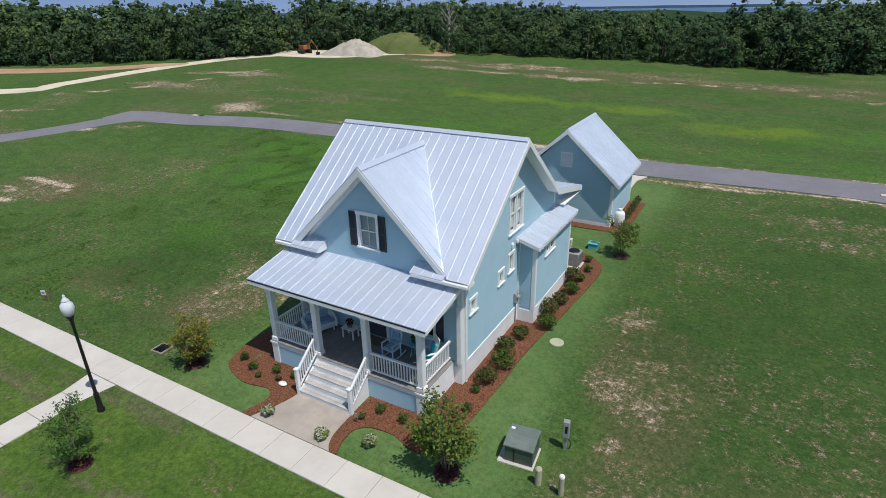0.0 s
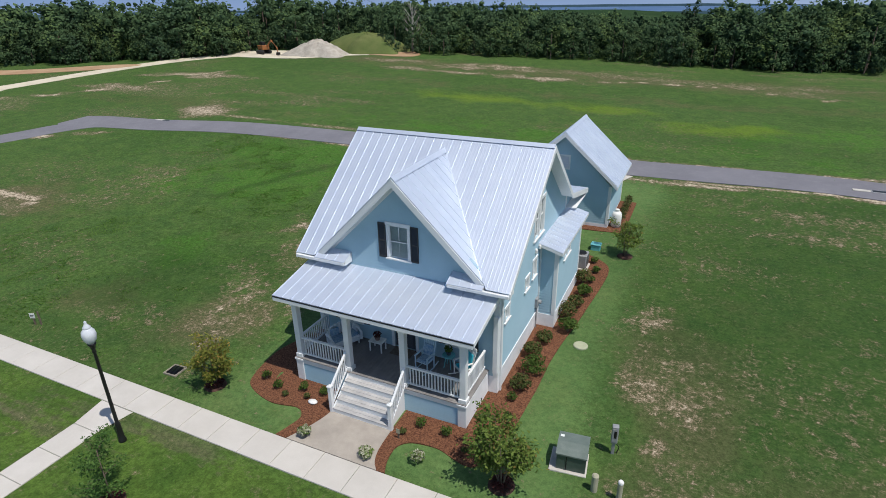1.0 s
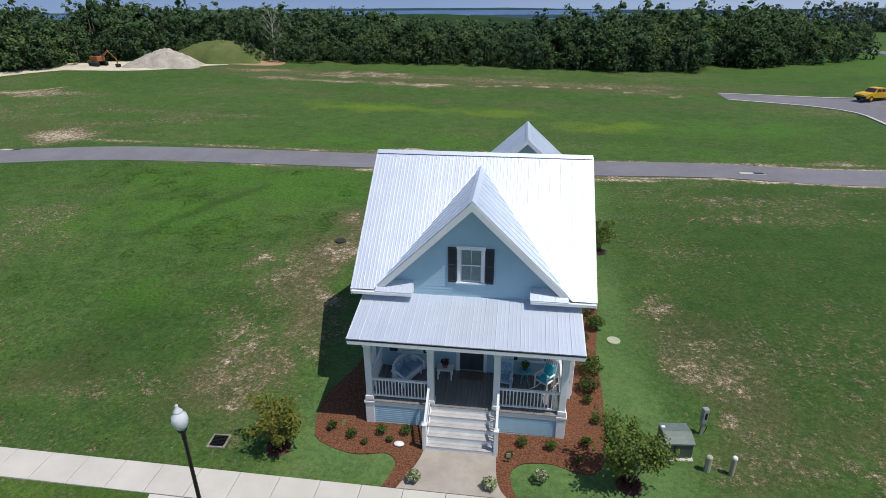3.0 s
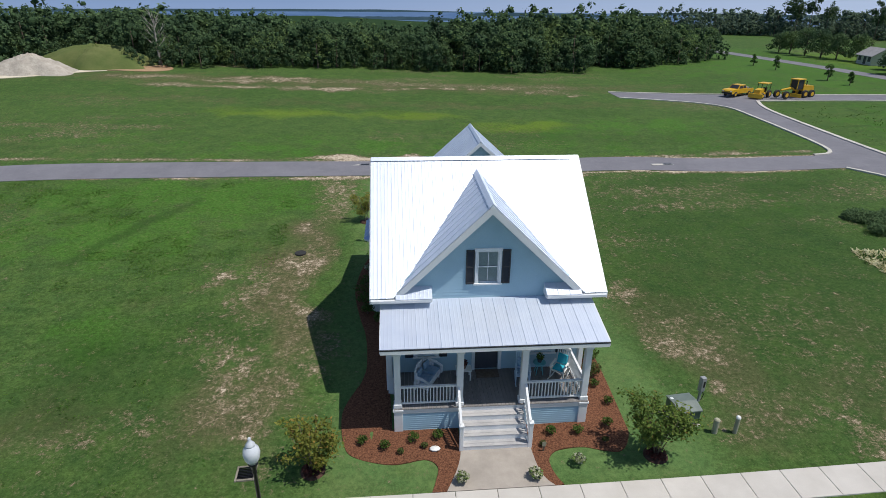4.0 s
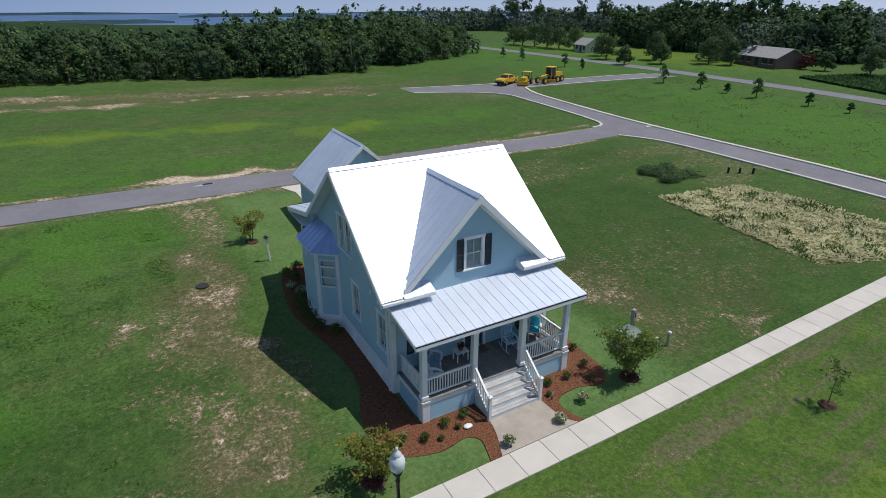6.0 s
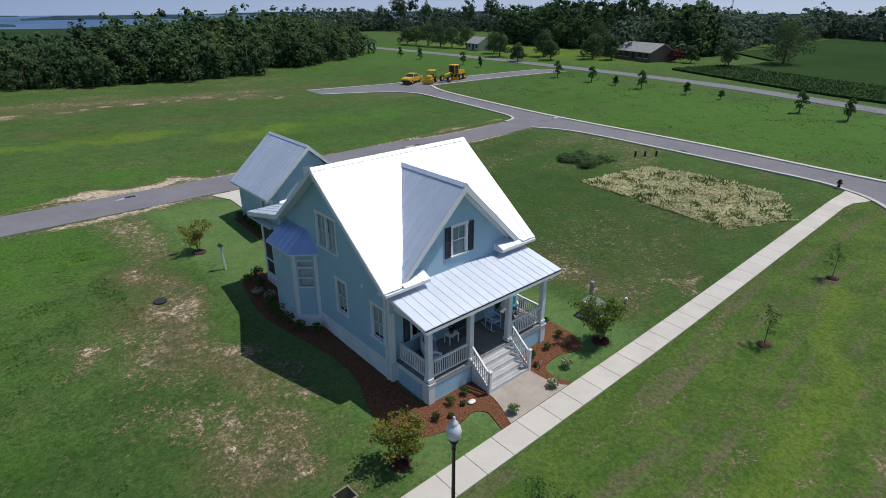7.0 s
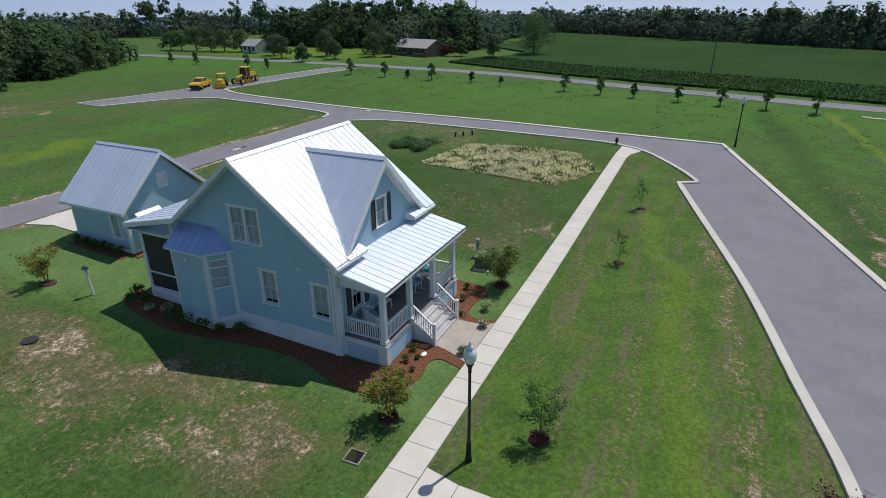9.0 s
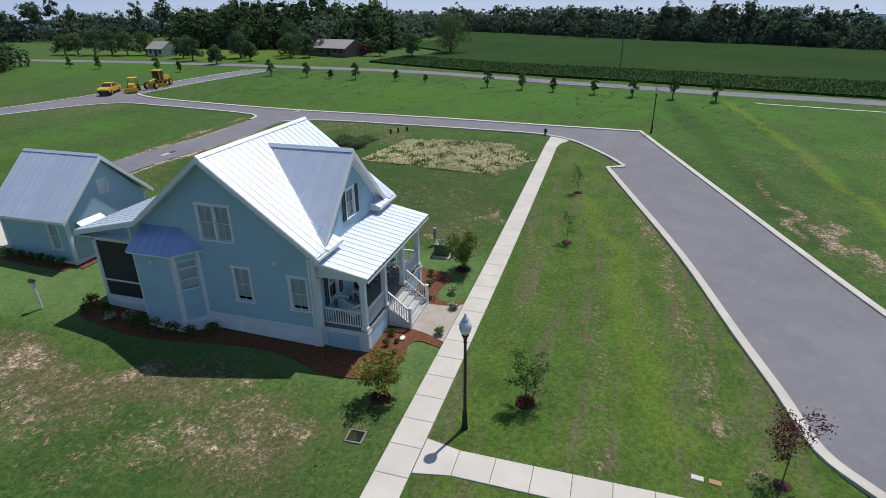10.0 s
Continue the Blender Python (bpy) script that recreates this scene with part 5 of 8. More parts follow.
def on_line(p, q):
    d = (Vector(q) - Vector(p)).normalized()
    nn = Vector((d.y, -d.x))
    if nn.x > 0:
        nn = -nn
    return lambda u, o, z: (p[0] + d.x * u + nn.x * o, p[1] + d.y * u + nn.y * o, z)


for i, (p, q) in enumerate(zip(bay, bay[1:])):
    L = math.dist(p, q)
    pl = on_line(p, q)
    win = [(0.20, 2.10, L - 0.20, 3.55)] if i != 1 else []
    wall("bay_wall", [(0, BASE - 0.02), (L, BASE - 0.02), (L, 3.95), (0, 3.95)], [(a + 0.08, b + 0.06, c - 0.08, e - 0.08) for a, b, c, e in win], pl, house)
    for u0, u1 in ((0, 0.17), (L - 0.17, L)) if i != 1 else ((0, 0.06), (L - 0.06, L)):
        part("bay_trim", Mesh().prism([pl(u0, 0.0, BASE), pl(u1, 0.0, BASE), pl(u1, 0.03, BASE), pl(u0, 0.03, BASE)], (0, 0, 3.95 - BASE)), TRIM, house)
    for a, b, c, e in win:
        for za, zb in ((b, b + 0.07), (e - 0.42, e - 0.34), (e - 0.06, e), ((b + e - 0.4) / 2 - 0.025, (b + e - 0.4) / 2 + 0.025)):
            m = Mesh().prism([pl(a + 0.02, -0.05, za), pl(c - 0.02, -0.05, za), pl(c - 0.02, 0.03, za), pl(a + 0.02, 0.03, za)], (0, 0, zb - za))
            bw = part("bay_window_bar", m, TRIM, house)
        m = Mesh().add([pl(a, -0.04, b), pl(c, -0.04, b), pl(c, -0.04, e), pl(a, -0.04, e)], [outward(pl)])
        part("bay_pane", m, GLASS, house).visible_shadow = False
        m = Mesh().add([pl(a, -0.12, b), pl(c, -0.12, b), pl(c, -0.12, e), pl(a, -0.12, e)], [(0, 1, 2, 3)])
        part("bay_blind", m, CURTAIN, house)
m = Mesh().prism([(X0, 21.12, -0.5), (BX - 0.03, 21.90, -0.5), (BX - 0.03, 23.94, -0.5), (X0, 24.72, -0.5)], (0, 0, 0.5 + BASE))
part("bay_base", m, BRICK_WHITE, house)


def foundation_vent(x, y0, y1, z0, z1):
    """A louvred vent low in a west wall."""
    m = Mesh()
    for a, b, c, e in ((y0, z0, y0 + 0.035, z1), (y1 - 0.035, z0, y1, z1), (y0 + 0.035, z0, y1 - 0.035, z0 + 0.03), (y0 + 0.035, z1 - 0.03, y1 - 0.035, z1)):
        m.box((x - 0.03, a, b), (x, c, e), 0.004)
    vent = part("foundation_vent", m, TRIM, house, "white louvred foundation vent")
    # wall is solid here: a dark plate paints the shade behind the louvres
    part("dark_backing", Mesh().box((x - 0.006, y0 + 0.03, z0 + 0.025), (x - 0.003, y1 - 0.03, z1 - 0.025)), DARK, vent)
    n = max(3, int((z1 - z0) / 0.065))
    for i in range(n):
        z = z0 + 0.03 + (z1 - z0 - 0.06) * i / n
        part("louvre", Mesh().add([(x - 0.028, y0 + 0.035, z), (x - 0.028, y1 - 0.035, z), (x - 0.008, y1 - 0.035, z + 0.05), (x - 0.008, y0 + 0.035, z + 0.05)], [(0, 1, 2, 3)]), TRIM, vent)


for x, y0, y1 in ((X0 - 0.03, 16.35, 17.0), (X0 - 0.03, 19.35, 19.8), (BX - 0.03, 22.55, 23.45)):
    foundation_vent(x, y0, y1, 0.06, 0.46)
e0, e1 = 3.93, 4.86
hip = [(X0 + 0.02, 20.90), (BX - 0.22, 21.78), (BX - 0.22, 24.06), (X0 + 0.02, 24.85)]
top = [(X0, 21.92), (X0, 21.92), (X0, 23.92), (X0, 23.92)]
for i in range(3):
    k = 5 if i == 1 else 3
    P = [Vector((*hip[i], e0)), Vector((*hip[i + 1], e0)), Vector((*top[i + 1], e1)), Vector((*top[i], e1))]
    strips = []
    for j in range(k):
        t0, t1 = j / k, (j + 1) / k
        strips.append((P[3].lerp(P[2], t0), P[3].lerp(P[2], t1), P[0].lerp(P[1], t1), P[0].lerp(P[1], t0)))
    deck = Mesh().prism([p - Vector((0, 0, 0.006)) for p in (P if i == 1 else P[:3])], (0, 0, -0.07))
    seam_roof("roof_bay", house, strips, deck, "bay roof in a bluer tint", BLUE_ROOF)

# lean-to on the east wall
LX, LY0, LY1 = -6.18, 20.58, 25.10
wall("leanto_east", [(LY0, BASE), (LY1, BASE), (LY1, 3.70), (LY0, 3.70)], [(21.76, 2.86, 22.76, 3.26)], on_right(LX), house)
wall("leanto_south", [(X1, BASE), (LX, BASE), (LX, 3.70), (X1, 3.92)], [], on_front(LY0), house)
wall("leanto_north", [(X1, BASE), (LX, BASE), (LX, 3.70), (X1, 3.92)], [], on_back(LY1), house)
window(on_right(LX), 21.66, 2.78, 22.86, 3.36, house, rows=1, cols=1, blind=0.0, double=True)
m = Mesh().box((X1 - 0.1, LY0 - 0.03, -0.5), (LX + 0.03, LY1 + 0.03, BASE), 0.01)
part("leanto_base", m, BRICK_WHITE, house)
for yy, s in ((LY0, -1), (LY1, 1)):
    part("corner_board", Mesh().box((LX - 0.13, yy, BASE), (LX + 0.035, yy + 0.035 * s, 3.64), 0.006), TRIM, house)
    part("corner_board", Mesh().box((LX, yy, BASE), (LX + 0.035, yy - 0.13 * s, 3.64), 0.006), TRIM, house)
part("skirting_board", Mesh().box((LX, LY0 + 0.13, BASE), (LX + 0.04, LY1 - 0.13, BASE + 0.14), 0.006), TRIM, house)
ly = [20.24 + (25.36 - 20.24) * i / 12 for i in range(13)]
strips = [((X1 - 0.02, b, 4.08), (X1 - 0.02, a, 4.08), (LX + 0.26, a, 3.78), (LX + 0.26, b, 3.78)) for a, b in zip(ly, ly[1:])]
deck = Mesh().prism([(X1 - 0.02, 20.24, 4.07), (X1 - 0.02, 25.36, 4.07), (LX + 0.26, 25.36, 3.77), (LX + 0.26, 20.24, 3.77)], (0, 0, -0.12))
seam_roof("roof_leanto", house, strips, deck)
for i in range(16):
    yy = 20.42 + i * 0.315
    part("rafter_tail", Mesh().box((LX + 0.036, yy - 0.03, 3.58), (LX + 0.25, yy + 0.03, 3.655), 0.006), TRIM, house)
part("corner_board", Mesh().box((X1, LY0 - 0.035, BASE), (X1 + 0.09, LY0 - 0.001, 3.86), 0.006), TRIM, house)

# screened back porch
SB = 27.20
for px in (X0 + 0.09, (X0 + X1) / 2, X1 - 0.09):
    part("porch_post", Mesh().box((px - 0.1, SB - 0.2, BASE), (px + 0.1, SB, 4.12), 0.012), TRIM, house)
m = Mesh().box((X0 - 0.01, YB, 3.72), (X0 + 0.14, SB, 4.12), 0.01).box((X1 - 0.14, YB, 3.72), (X1 + 0.01, SB, 4.12), 0.01).box((X0, SB - 0.16, 3.72), (X1, SB, 4.12), 0.01)
m.box((X0, YB, FLOOR - 0.25), (X1, SB, FLOOR - 0.02), 0.01).box((X0 - 0.005, YB, 1.62), (X0 + 0.06, SB, 1.70)).box((X1 - 0.06, YB, 1.62), (X1 + 0.005, SB, 1.70))
for px in (X0 + 0.01, X1 - 0.11):
    part("porch_gable", Mesh().prism([(px, YB, 4.12), (px, SB, 4.12), (px, SB, 4.24), (px, YB, 4.72)], (0.1, 0, 0)), SIDING, house)
part("back_porch_frame", m, TRIM, house, "white frame of the screened back porch")
part("back_porch_base", Mesh().box((X0 - 0.02, YB, -0.5), (X1 + 0.02, SB + 0.02, FLOOR - 0.25), 0.01), BRICK_WHITE, house)
m = Mesh().box((X0 + 0.04, YB + 0.02, FLOOR), (X0 + 0.05, SB - 0.2, 3.72)).box((X1 - 0.05, YB + 0.02, FLOOR), (X1 - 0.04, SB - 0.2, 3.72)).box((X0 + 0.2, SB - 0.09, FLOOR), (X1 - 0.2, SB - 0.08, 3.72))
part("insect_screen", m, SCREEN, house, "dark insect screen")
for yy in (19.75, 20.25):
    part("vent_cap", Mesh().lathe([(0.06, 0), (0.07, 0.14), (0.03, 0.2)], (X1 + 0.06, yy, 3.85), 10), WHITEP, house)
part("electric_meter", Mesh().box((X1, 20.15, 1.05), (X1 + 0.14, 20.42, 1.5), 0.02).lathe([(0.09, 0), (0.09, 0.1), (0.06, 0.13)], n=12, m=Matrix.Translation((X1 + 0.14, 20.28, 1.33)) @ pose(0, 0, 0, 0, 90)).tube([(X1 + 0.07, 20.3, 1.05), (X1 + 0.07, 20.3, -0.1)], [0.03]), GREYM, house, "grey electric meter on the wall")
for yy, zz in ((17.3, 3.72), (23.0, 3.45)):
    part("wall_vent", Mesh().lathe([(0.09, 0), (0.09, 0.05), (0.04, 0.07)], n=12, m=Matrix.Translation((X0 - 0.02 if yy < 20 else BX - 0.02, yy, zz)) @ pose(0, 0, 0, 0, -90)), WHITEP, house)
for x, yy in ((X0 - 0.06, YF + 0.22), (X1 + 0.06, YF + 0.22)):
    part("downspout", Mesh().box((x - 0.035, yy - 0.05, -0.2), (x + 0.035, yy + 0.05, 4.3), 0.012), TRIM, house)

# ---- the garage ----
AX0, AX1, AY0, AY1, AW = -11.70, -5.96, 32.35, 37.25, 2.98
AXC, AZ = (AX0 + AX1) / 2, 6.06
AB = 0.38
GO = 32.02                                             # front edge of the garage roof
garage = thing("garage", "pale blue clapboard garage with a silver metal roof", "garage")
apoly = [(AX0, AB + 0.22), (AX1, AB + 0.22), (AX1, AW), (AXC, AZ - 0.17), (AX0, AW)]
wall("wall_south", apoly, [(-9.12, 3.88, -8.58, 4.58)], on_front(AY0), garage)
wall("wall_north", apoly, [], on_back(AY1), garage)
wall("wall_west", [(AY0, AB + 0.22), (AY1, AB + 0.22), (AY1, AW), (AY0, AW)], [(33.12, 1.26, 33.76, 2.86)], on_left(AX0), garage)
wall("wall_east", [(AY0, AB + 0.22), (AY1, AB + 0.22), (AY1, AW), (AY0, AW)], [], on_right(AX1), garage)
window(on_left(AX0), 33.02, 1.20, 33.86, 2.96, garage, blind=0.98)
m = Mesh()
for a, b, c, e in ((-9.22, 3.78, -9.12, 4.68), (-8.58, 3.78, -8.48, 4.68), (-9.12, 3.78, -8.58, 3.88), (-9.12, 4.58, -8.58, 4.68)):
    m.box((a, AY0 - 0.045, b), (c, AY0, e), 0.006)
gv = part("gable_vent", m, TRIM, garage, "white louvred gable vent")
for i in range(9):
    z = 3.89 + i * 0.077
    part("louvre", Mesh().add([(-9.12, AY0 - 0.03, z), (-8.58, AY0 - 0.03, z), (-8.58, AY0 + 0.03, z + 0.075), (-9.12, AY0 + 0.03, z + 0.075)], [(0, 1, 2, 3)]), TRIM, gv)
part("foundation", Mesh().box((AX0 - 0.02, AY0 - 0.02, -0.3), (AX1 + 0.02, AY1 + 0.02, AB + 0.22), 0.01), BRICK_WHITE, garage)
for x, s in ((AX0, -1), (AX1, 1)):
    for yy, t in ((AY0, -1), (AY1, 1)):
        part("corner_board", Mesh().box((x, yy - 0.14 * t, AB + 0.2), (x + 0.035 * s, yy + 0.035 * t, AW), 0.006), TRIM, garage)
        part("corner_board", Mesh().box((x, yy, AB + 0.2), (x - 0.14 * s, yy + 0.035 * t, AW), 0.006), TRIM, garage)
ays = [GO + (37.65 - GO) * i / 14 for i in range(15)]
for s in (-1, 1):
    ex = AXC + s * (AX1 - AXC + 0.42)
    strips = []
    for a, b in zip(ays, ays[1:]):
        q = ((AXC, a, AZ), (AXC, b, AZ), (ex, b, 3.10), (ex, a, 3.10))
        strips.append(q if s > 0 else (q[1], q[0], q[3], q[2]))
    deck = Mesh().prism([(AXC, ays[0], AZ - 0.006), (AXC, ays[-1], AZ - 0.006), (ex, ays[-1], 3.094), (ex, ays[0], 3.094)], (0, 0, -0.14))
    seam_roof("roof_slope", garage, strips, deck)
    for yy, t in ((ays[0], -1), (ays[-1], 1)):
        part("rake_board", Mesh().prism([(AXC, yy + 0.003 * t, AZ), (ex, yy + 0.003 * t, 3.10), (ex, yy + 0.003 * t, 2.88), (AXC, yy + 0.003 * t, AZ - 0.25)], (0, 0.03 * t, 0)), TRIM, garage)
part("ridge_cap", Mesh().add([(AXC - 0.15, ays[0], AZ - 0.06), (AXC, ays[0], AZ + 0.07), (AXC + 0.15, ays[0], AZ - 0.06), (AXC - 0.15, ays[-1], AZ - 0.06), (AXC, ays[-1], AZ + 0.07), (AXC + 0.15, ays[-1], AZ - 0.06)], [(0, 3, 4, 1), (1, 4, 5, 2), (0, 1, 2), (3, 5, 4)]), ROOF, garage)
strips = [((-11.15 + i * 0.42, AY0 - 0.02, 2.75), (-10.73 + i * 0.42, AY0 - 0.02, 2.75), (-10.73 + i * 0.42, AY0 - 0.62, 2.42), (-11.15 + i * 0.42, AY0 - 0.62, 2.42)) for i in range(4)]
seam_roof("roof_entry", garage, strips, Mesh().prism([(-11.15, AY0 - 0.02, 2.74), (-9.47, AY0 - 0.02, 2.74), (-9.47, AY0 - 0.62, 2.41), (-11.15, AY0 - 0.62, 2.41)], (0, 0, -0.1)))

# ---- plants ----
def leaf_cloud(rng, centres, radii, count, size, flat=0.0):
    """Small leaf quads scattered through several rounded masses; returns vertices and quads."""
    centres, radii = np.asarray(centres, float), np.asarray(radii, float)
    w = radii ** 2
    pick = rng.choice(len(centres), count, p=w / w.sum())
    d = rng.normal(size=(count, 3))
    d /= np.linalg.norm(d, axis=1, keepdims=True)
    r = radii[pick] * (0.66 + 0.37 * rng.rand(count) ** 0.8)
    p = centres[pick] + d * r[:, None] * np.array([1, 1, 0.85])
    nrm = d * 1.0 + rng.normal(size=(count, 3)) * 0.55 + np.array([0, 0, 0.35 + flat])
    nrm /= np.linalg.norm(nrm, axis=1, keepdims=True)
    u = np.cross(nrm, rng.normal(size=(count, 3)))
    u /= np.linalg.norm(u, axis=1, keepdims=True)
    v = np.cross(nrm, u)
    s = size * (0.6 + 0.8 * rng.rand(count))[:, None]
    a, b = u * s, v * s * 0.62
    verts = np.stack([p - a, p - b * 0.9 + a * 0.1, p + a, p + b * 0.9 + a * 0.1], 1).reshape(-1, 3)
    return verts, np.arange(count * 4).reshape(-1, 4)


def tree_shape(rng, height, spread, clear, limbs=6):
    """A trunk with limbs, and the centres of the leaf masses at their ends."""
    m = Mesh()
    top = height * 0.8
    lean = rng.normal(size=2) * 0.03 * height
    path = [(lean[0] * t * t, lean[1] * t * t, top * t) for t in (0, 0.25, 0.5, 0.75, 1.0)]
    r0 = 0.022 * height + 0.012
    m.tube(path, [r0 * 1.25, r0, r0 * 0.8, r0 * 0.5, r0 * 0.25], 8)
    cen, rad = [(lean[0], lean[1], height * 0.86)], [spread * 0.36]
    boughs = []
    for i in range(limbs):
        a = 2.4 * i + rng.rand() * 0.8
        z0 = clear * height + (0.72 - clear) * height * (i + 0.3) / limbs
        reach = spread * (0.55 + 0.4 * rng.rand()) * (1.0 - 0.35 * i / limbs)
        z1 = z0 + height * (0.10 + 0.16 * rng.rand())
        e = (math.cos(a) * reach, math.sin(a) * reach, z1)
        boughs.append(Mesh())
        boughs[-1].tube([(lean[0] * (z0 / top) ** 2, lean[1] * (z0 / top) ** 2, z0), (e[0] * 0.5, e[1] * 0.5, (z0 + z1) / 2 + 0.02 * height), e], [r0 * 0.5, r0 * 0.35, r0 * 0.14], 6)
        cen += [e, (e[0] * 0.55, e[1] * 0.55, z1 + 0.05 * height)]
        rad += [spread * (0.26 + 0.14 * rng.rand()), spread * (0.28 + 0.1 * rng.rand())]
    return m, boughs, cen, rad


def tree(name, x, y, height, spread, leaves, count, size, label, clear=0.3, seed=1, category="tree", group="", ring=None, bark=BARK, limbs=6):
    rng = np.random.RandomState(seed)
    t = thing(name, label, category, group, at=pose(x, y, lz(x, y) - 0.02))
    m, boughs, cen, rad = tree_shape(rng, height, spread, clear, limbs)
    part("trunk", m, bark, t, smooth=True)
    for bough in boughs:
        part("limb", bough, bark, t, smooth=True)
    v, q = leaf_cloud(rng, cen, rad, count, size)
    part("crown", big_mesh("crown", v, q, leaves), leaves, t)
    if ring:
        k = Mesh().lathe([(ring, -0.05), (ring * 0.9, 0.06), (ring * 0.45, 0.11), (0.02, 0.12)], n=18)
        part("mulch_ring", k, RING, t, "dark mulch round the trunk", smooth=True)
    return t


def shrub(x, y, height, leaves, label, seed, group, count=260, name="shrub", size=0.05, wide=1.0):
    rng = np.random.RandomState(seed)
    t = thing(name, label, "shrub", group, at=pose(x, y, lz(x, y) + 0.04))
    m = Mesh()
    for i in range(5):
        a = i * 1.26 + rng.rand()
        m.tube([(0, 0, -0.05), (math.cos(a) * height * 0.2, math.sin(a) * height * 0.2, height * 0.4), (math.cos(a) * height * 0.35, math.sin(a) * height * 0.35, height * 0.75)], [0.012, 0.008, 0.004], 5)
    part("stem", m, BARK, t)
    cen = [(math.cos(i * 1.05) * height * 0.25 * wide, math.sin(i * 1.05) * height * 0.25 * wide, height * (0.42 + 0.2 * rng.rand())) for i in range(6)] + [(0, 0, height * 0.66)]
    v, q = leaf_cloud(rng, cen, [height * (0.24 + 0.08 * rng.rand()) for _ in cen], count, size)
    part("foliage", big_mesh("foliage", v, q, leaves), leaves, t)
    return t


def many_stemmed(name, x, y, height, spread, stems, leaves, count, size, label, seed, group="", ring=0.45, low=0.25, ring_leaves=None):
    """A small tree: stems that fan out, side twigs, and loose leaves along the twigs."""
    rng = np.random.RandomState(seed)
    t = thing(name, label, "tree", group, at=pose(x, y, lz(x, y) - 0.02))
    cen = []
    for i in range(stems):
        a = 2 * math.pi * (i + 0.6 * rng.rand()) / stems
        reach = spread * (0.30 + 0.25 * rng.rand()) if stems > 1 else 0.06
        top = height * (0.80 + 0.2 * rng.rand())
        tip = Vector((math.cos(a) * reach, math.sin(a) * reach, top))
        knee = Vector((tip.x * 0.35, tip.y * 0.35, top * 0.45))
        m = Mesh().tube([(0.03 * math.cos(a), 0.03 * math.sin(a), -0.05), knee, tip], [0.010 * height, 0.008 * height, 0.003 * height], 6)
        part("stem", m, BARK, t, smooth=True)
        for k in range(5 if stems > 1 else 16):
            f = low + (0.97 - low) * (k + rng.rand()) / (5 if stems > 1 else 16)
            p = Vector((0, 0, 0)).lerp(knee, f / 0.45) if f < 0.45 else knee.lerp(tip, (f - 0.45) / 0.55)
            b = rng.rand() * 6.28
            taper = 1.0 - 0.75 * max(0.0, f - 0.45)
            e = p + Vector((math.cos(b), math.sin(b), 0.45 + 0.4 * rng.rand())) * spread * (0.30 + 0.35 * rng.rand()) * taper * (1.0 if stems > 1 else 1.25)
            part("twig", Mesh().tube([p, p.lerp(e, 0.5) + Vector((0, 0, 0.03)), e], [0.004 * height, 0.003 * height, 0.0015 * height], 4), BARK, t)
            cen += [p.lerp(e, 0.45), p.lerp(e, 0.75), e]
    cen = np.array([c[:] for c in cen])
    pick = rng.randint(len(cen), size=count)
    p = cen[pick] + rng.normal(size=(count, 3)) * spread * np.array([0.085, 0.085, 0.07])
    nrm = rng.normal(size=(count, 3)) * 0.6 + np.array([0, 0, 0.8])
    nrm /= np.linalg.norm(nrm, axis=1, keepdims=True)
    u = np.cross(nrm, rng.normal(size=(count, 3)))
    u /= np.linalg.norm(u, axis=1, keepdims=True)
    w = np.cross(nrm, u)
    f = size * (0.6 + 0.8 * rng.rand(count))[:, None]
    v = np.stack([p - u * f, p - w * f * 0.5, p + u * f, p + w * f * 0.5], 1).reshape(-1, 3)
    part("crown", big_mesh("crown", v, np.arange(count * 4).reshape(-1, 4), leaves), leaves, t)
    part("mulch_ring", Mesh().lathe([(ring, -0.05), (ring * 0.9, 0.06), (ring * 0.45, 0.10), (0.02, 0.11)], n=18), RING, t, "dark mulch round the trunk", smooth=True)
    if ring_leaves:
        v, q = leaf_cloud(rng, [(0.22 * math.cos(k * 1.05), 0.22 * math.sin(k * 1.05), 0.14) for k in range(6)], [0.16] * 6, 420, 0.045)
        part("ground_cover", big_mesh("ground_cover", v, q, ring_leaves), ring_leaves, t, "low dark red plant at the foot")
    return t


many_stemmed("crape_myrtle", -5.35, 11.45, 2.15, 1.6, 7, MYRTLE, 3900, 0.062, "bushy green crape myrtle with tinged leaf tips in mulch", 11, ring_leaves=REDLEAF)
many_stemmed("crape_myrtle", -17.15, 11.62, 1.95, 1.3, 6, GOLDLEAF, 2300, 0.062, "small yellowing crape myrtle in a mulch ring", 12, ring_leaves=REDLEAF)
many_stemmed("crape_myrtle", -4.35, 28.8, 2.0, 1.25, 5, MYRTLE, 2300, 0.058, "young green crape myrtle behind the house", 13)
many_stemmed("crape_myrtle", -16.35, 33.1, 1.95, 1.2, 5, GOLDLEAF, 2200, 0.056, "young yellow-green tree beside the bird house", 14)
many_stemmed("street_tree", -15.85, 6.2, 2.4, 1.15, 1, LEAF, 2000, 0.045, "leafy young street tree in a small mulch ring", 21, "street trees", 0.4, 0.2, REDLEAF)
many_stemmed("street_tree", 0.0, 6.15, 2.1, 0.8, 1, LEAF, 420, 0.045, "thin sparse young street tree in a small mulch ring", 22, "street trees", 0.36, 0.3)
many_stemmed("street_tree", 9.35, 6.2, 2.0, 0.85, 1, LEAF, 520, 0.045, "thin sparse young street tree in a small mulch ring", 23, "street trees", 0.36, 0.3)
many_stemmed("red_tree", -17.6, -2.2, 2.7, 1.35, 1, REDLEAF, 1500, 0.045, "young tree with dark red leaves near the kerb", 31, "", 0.3, 0.3)
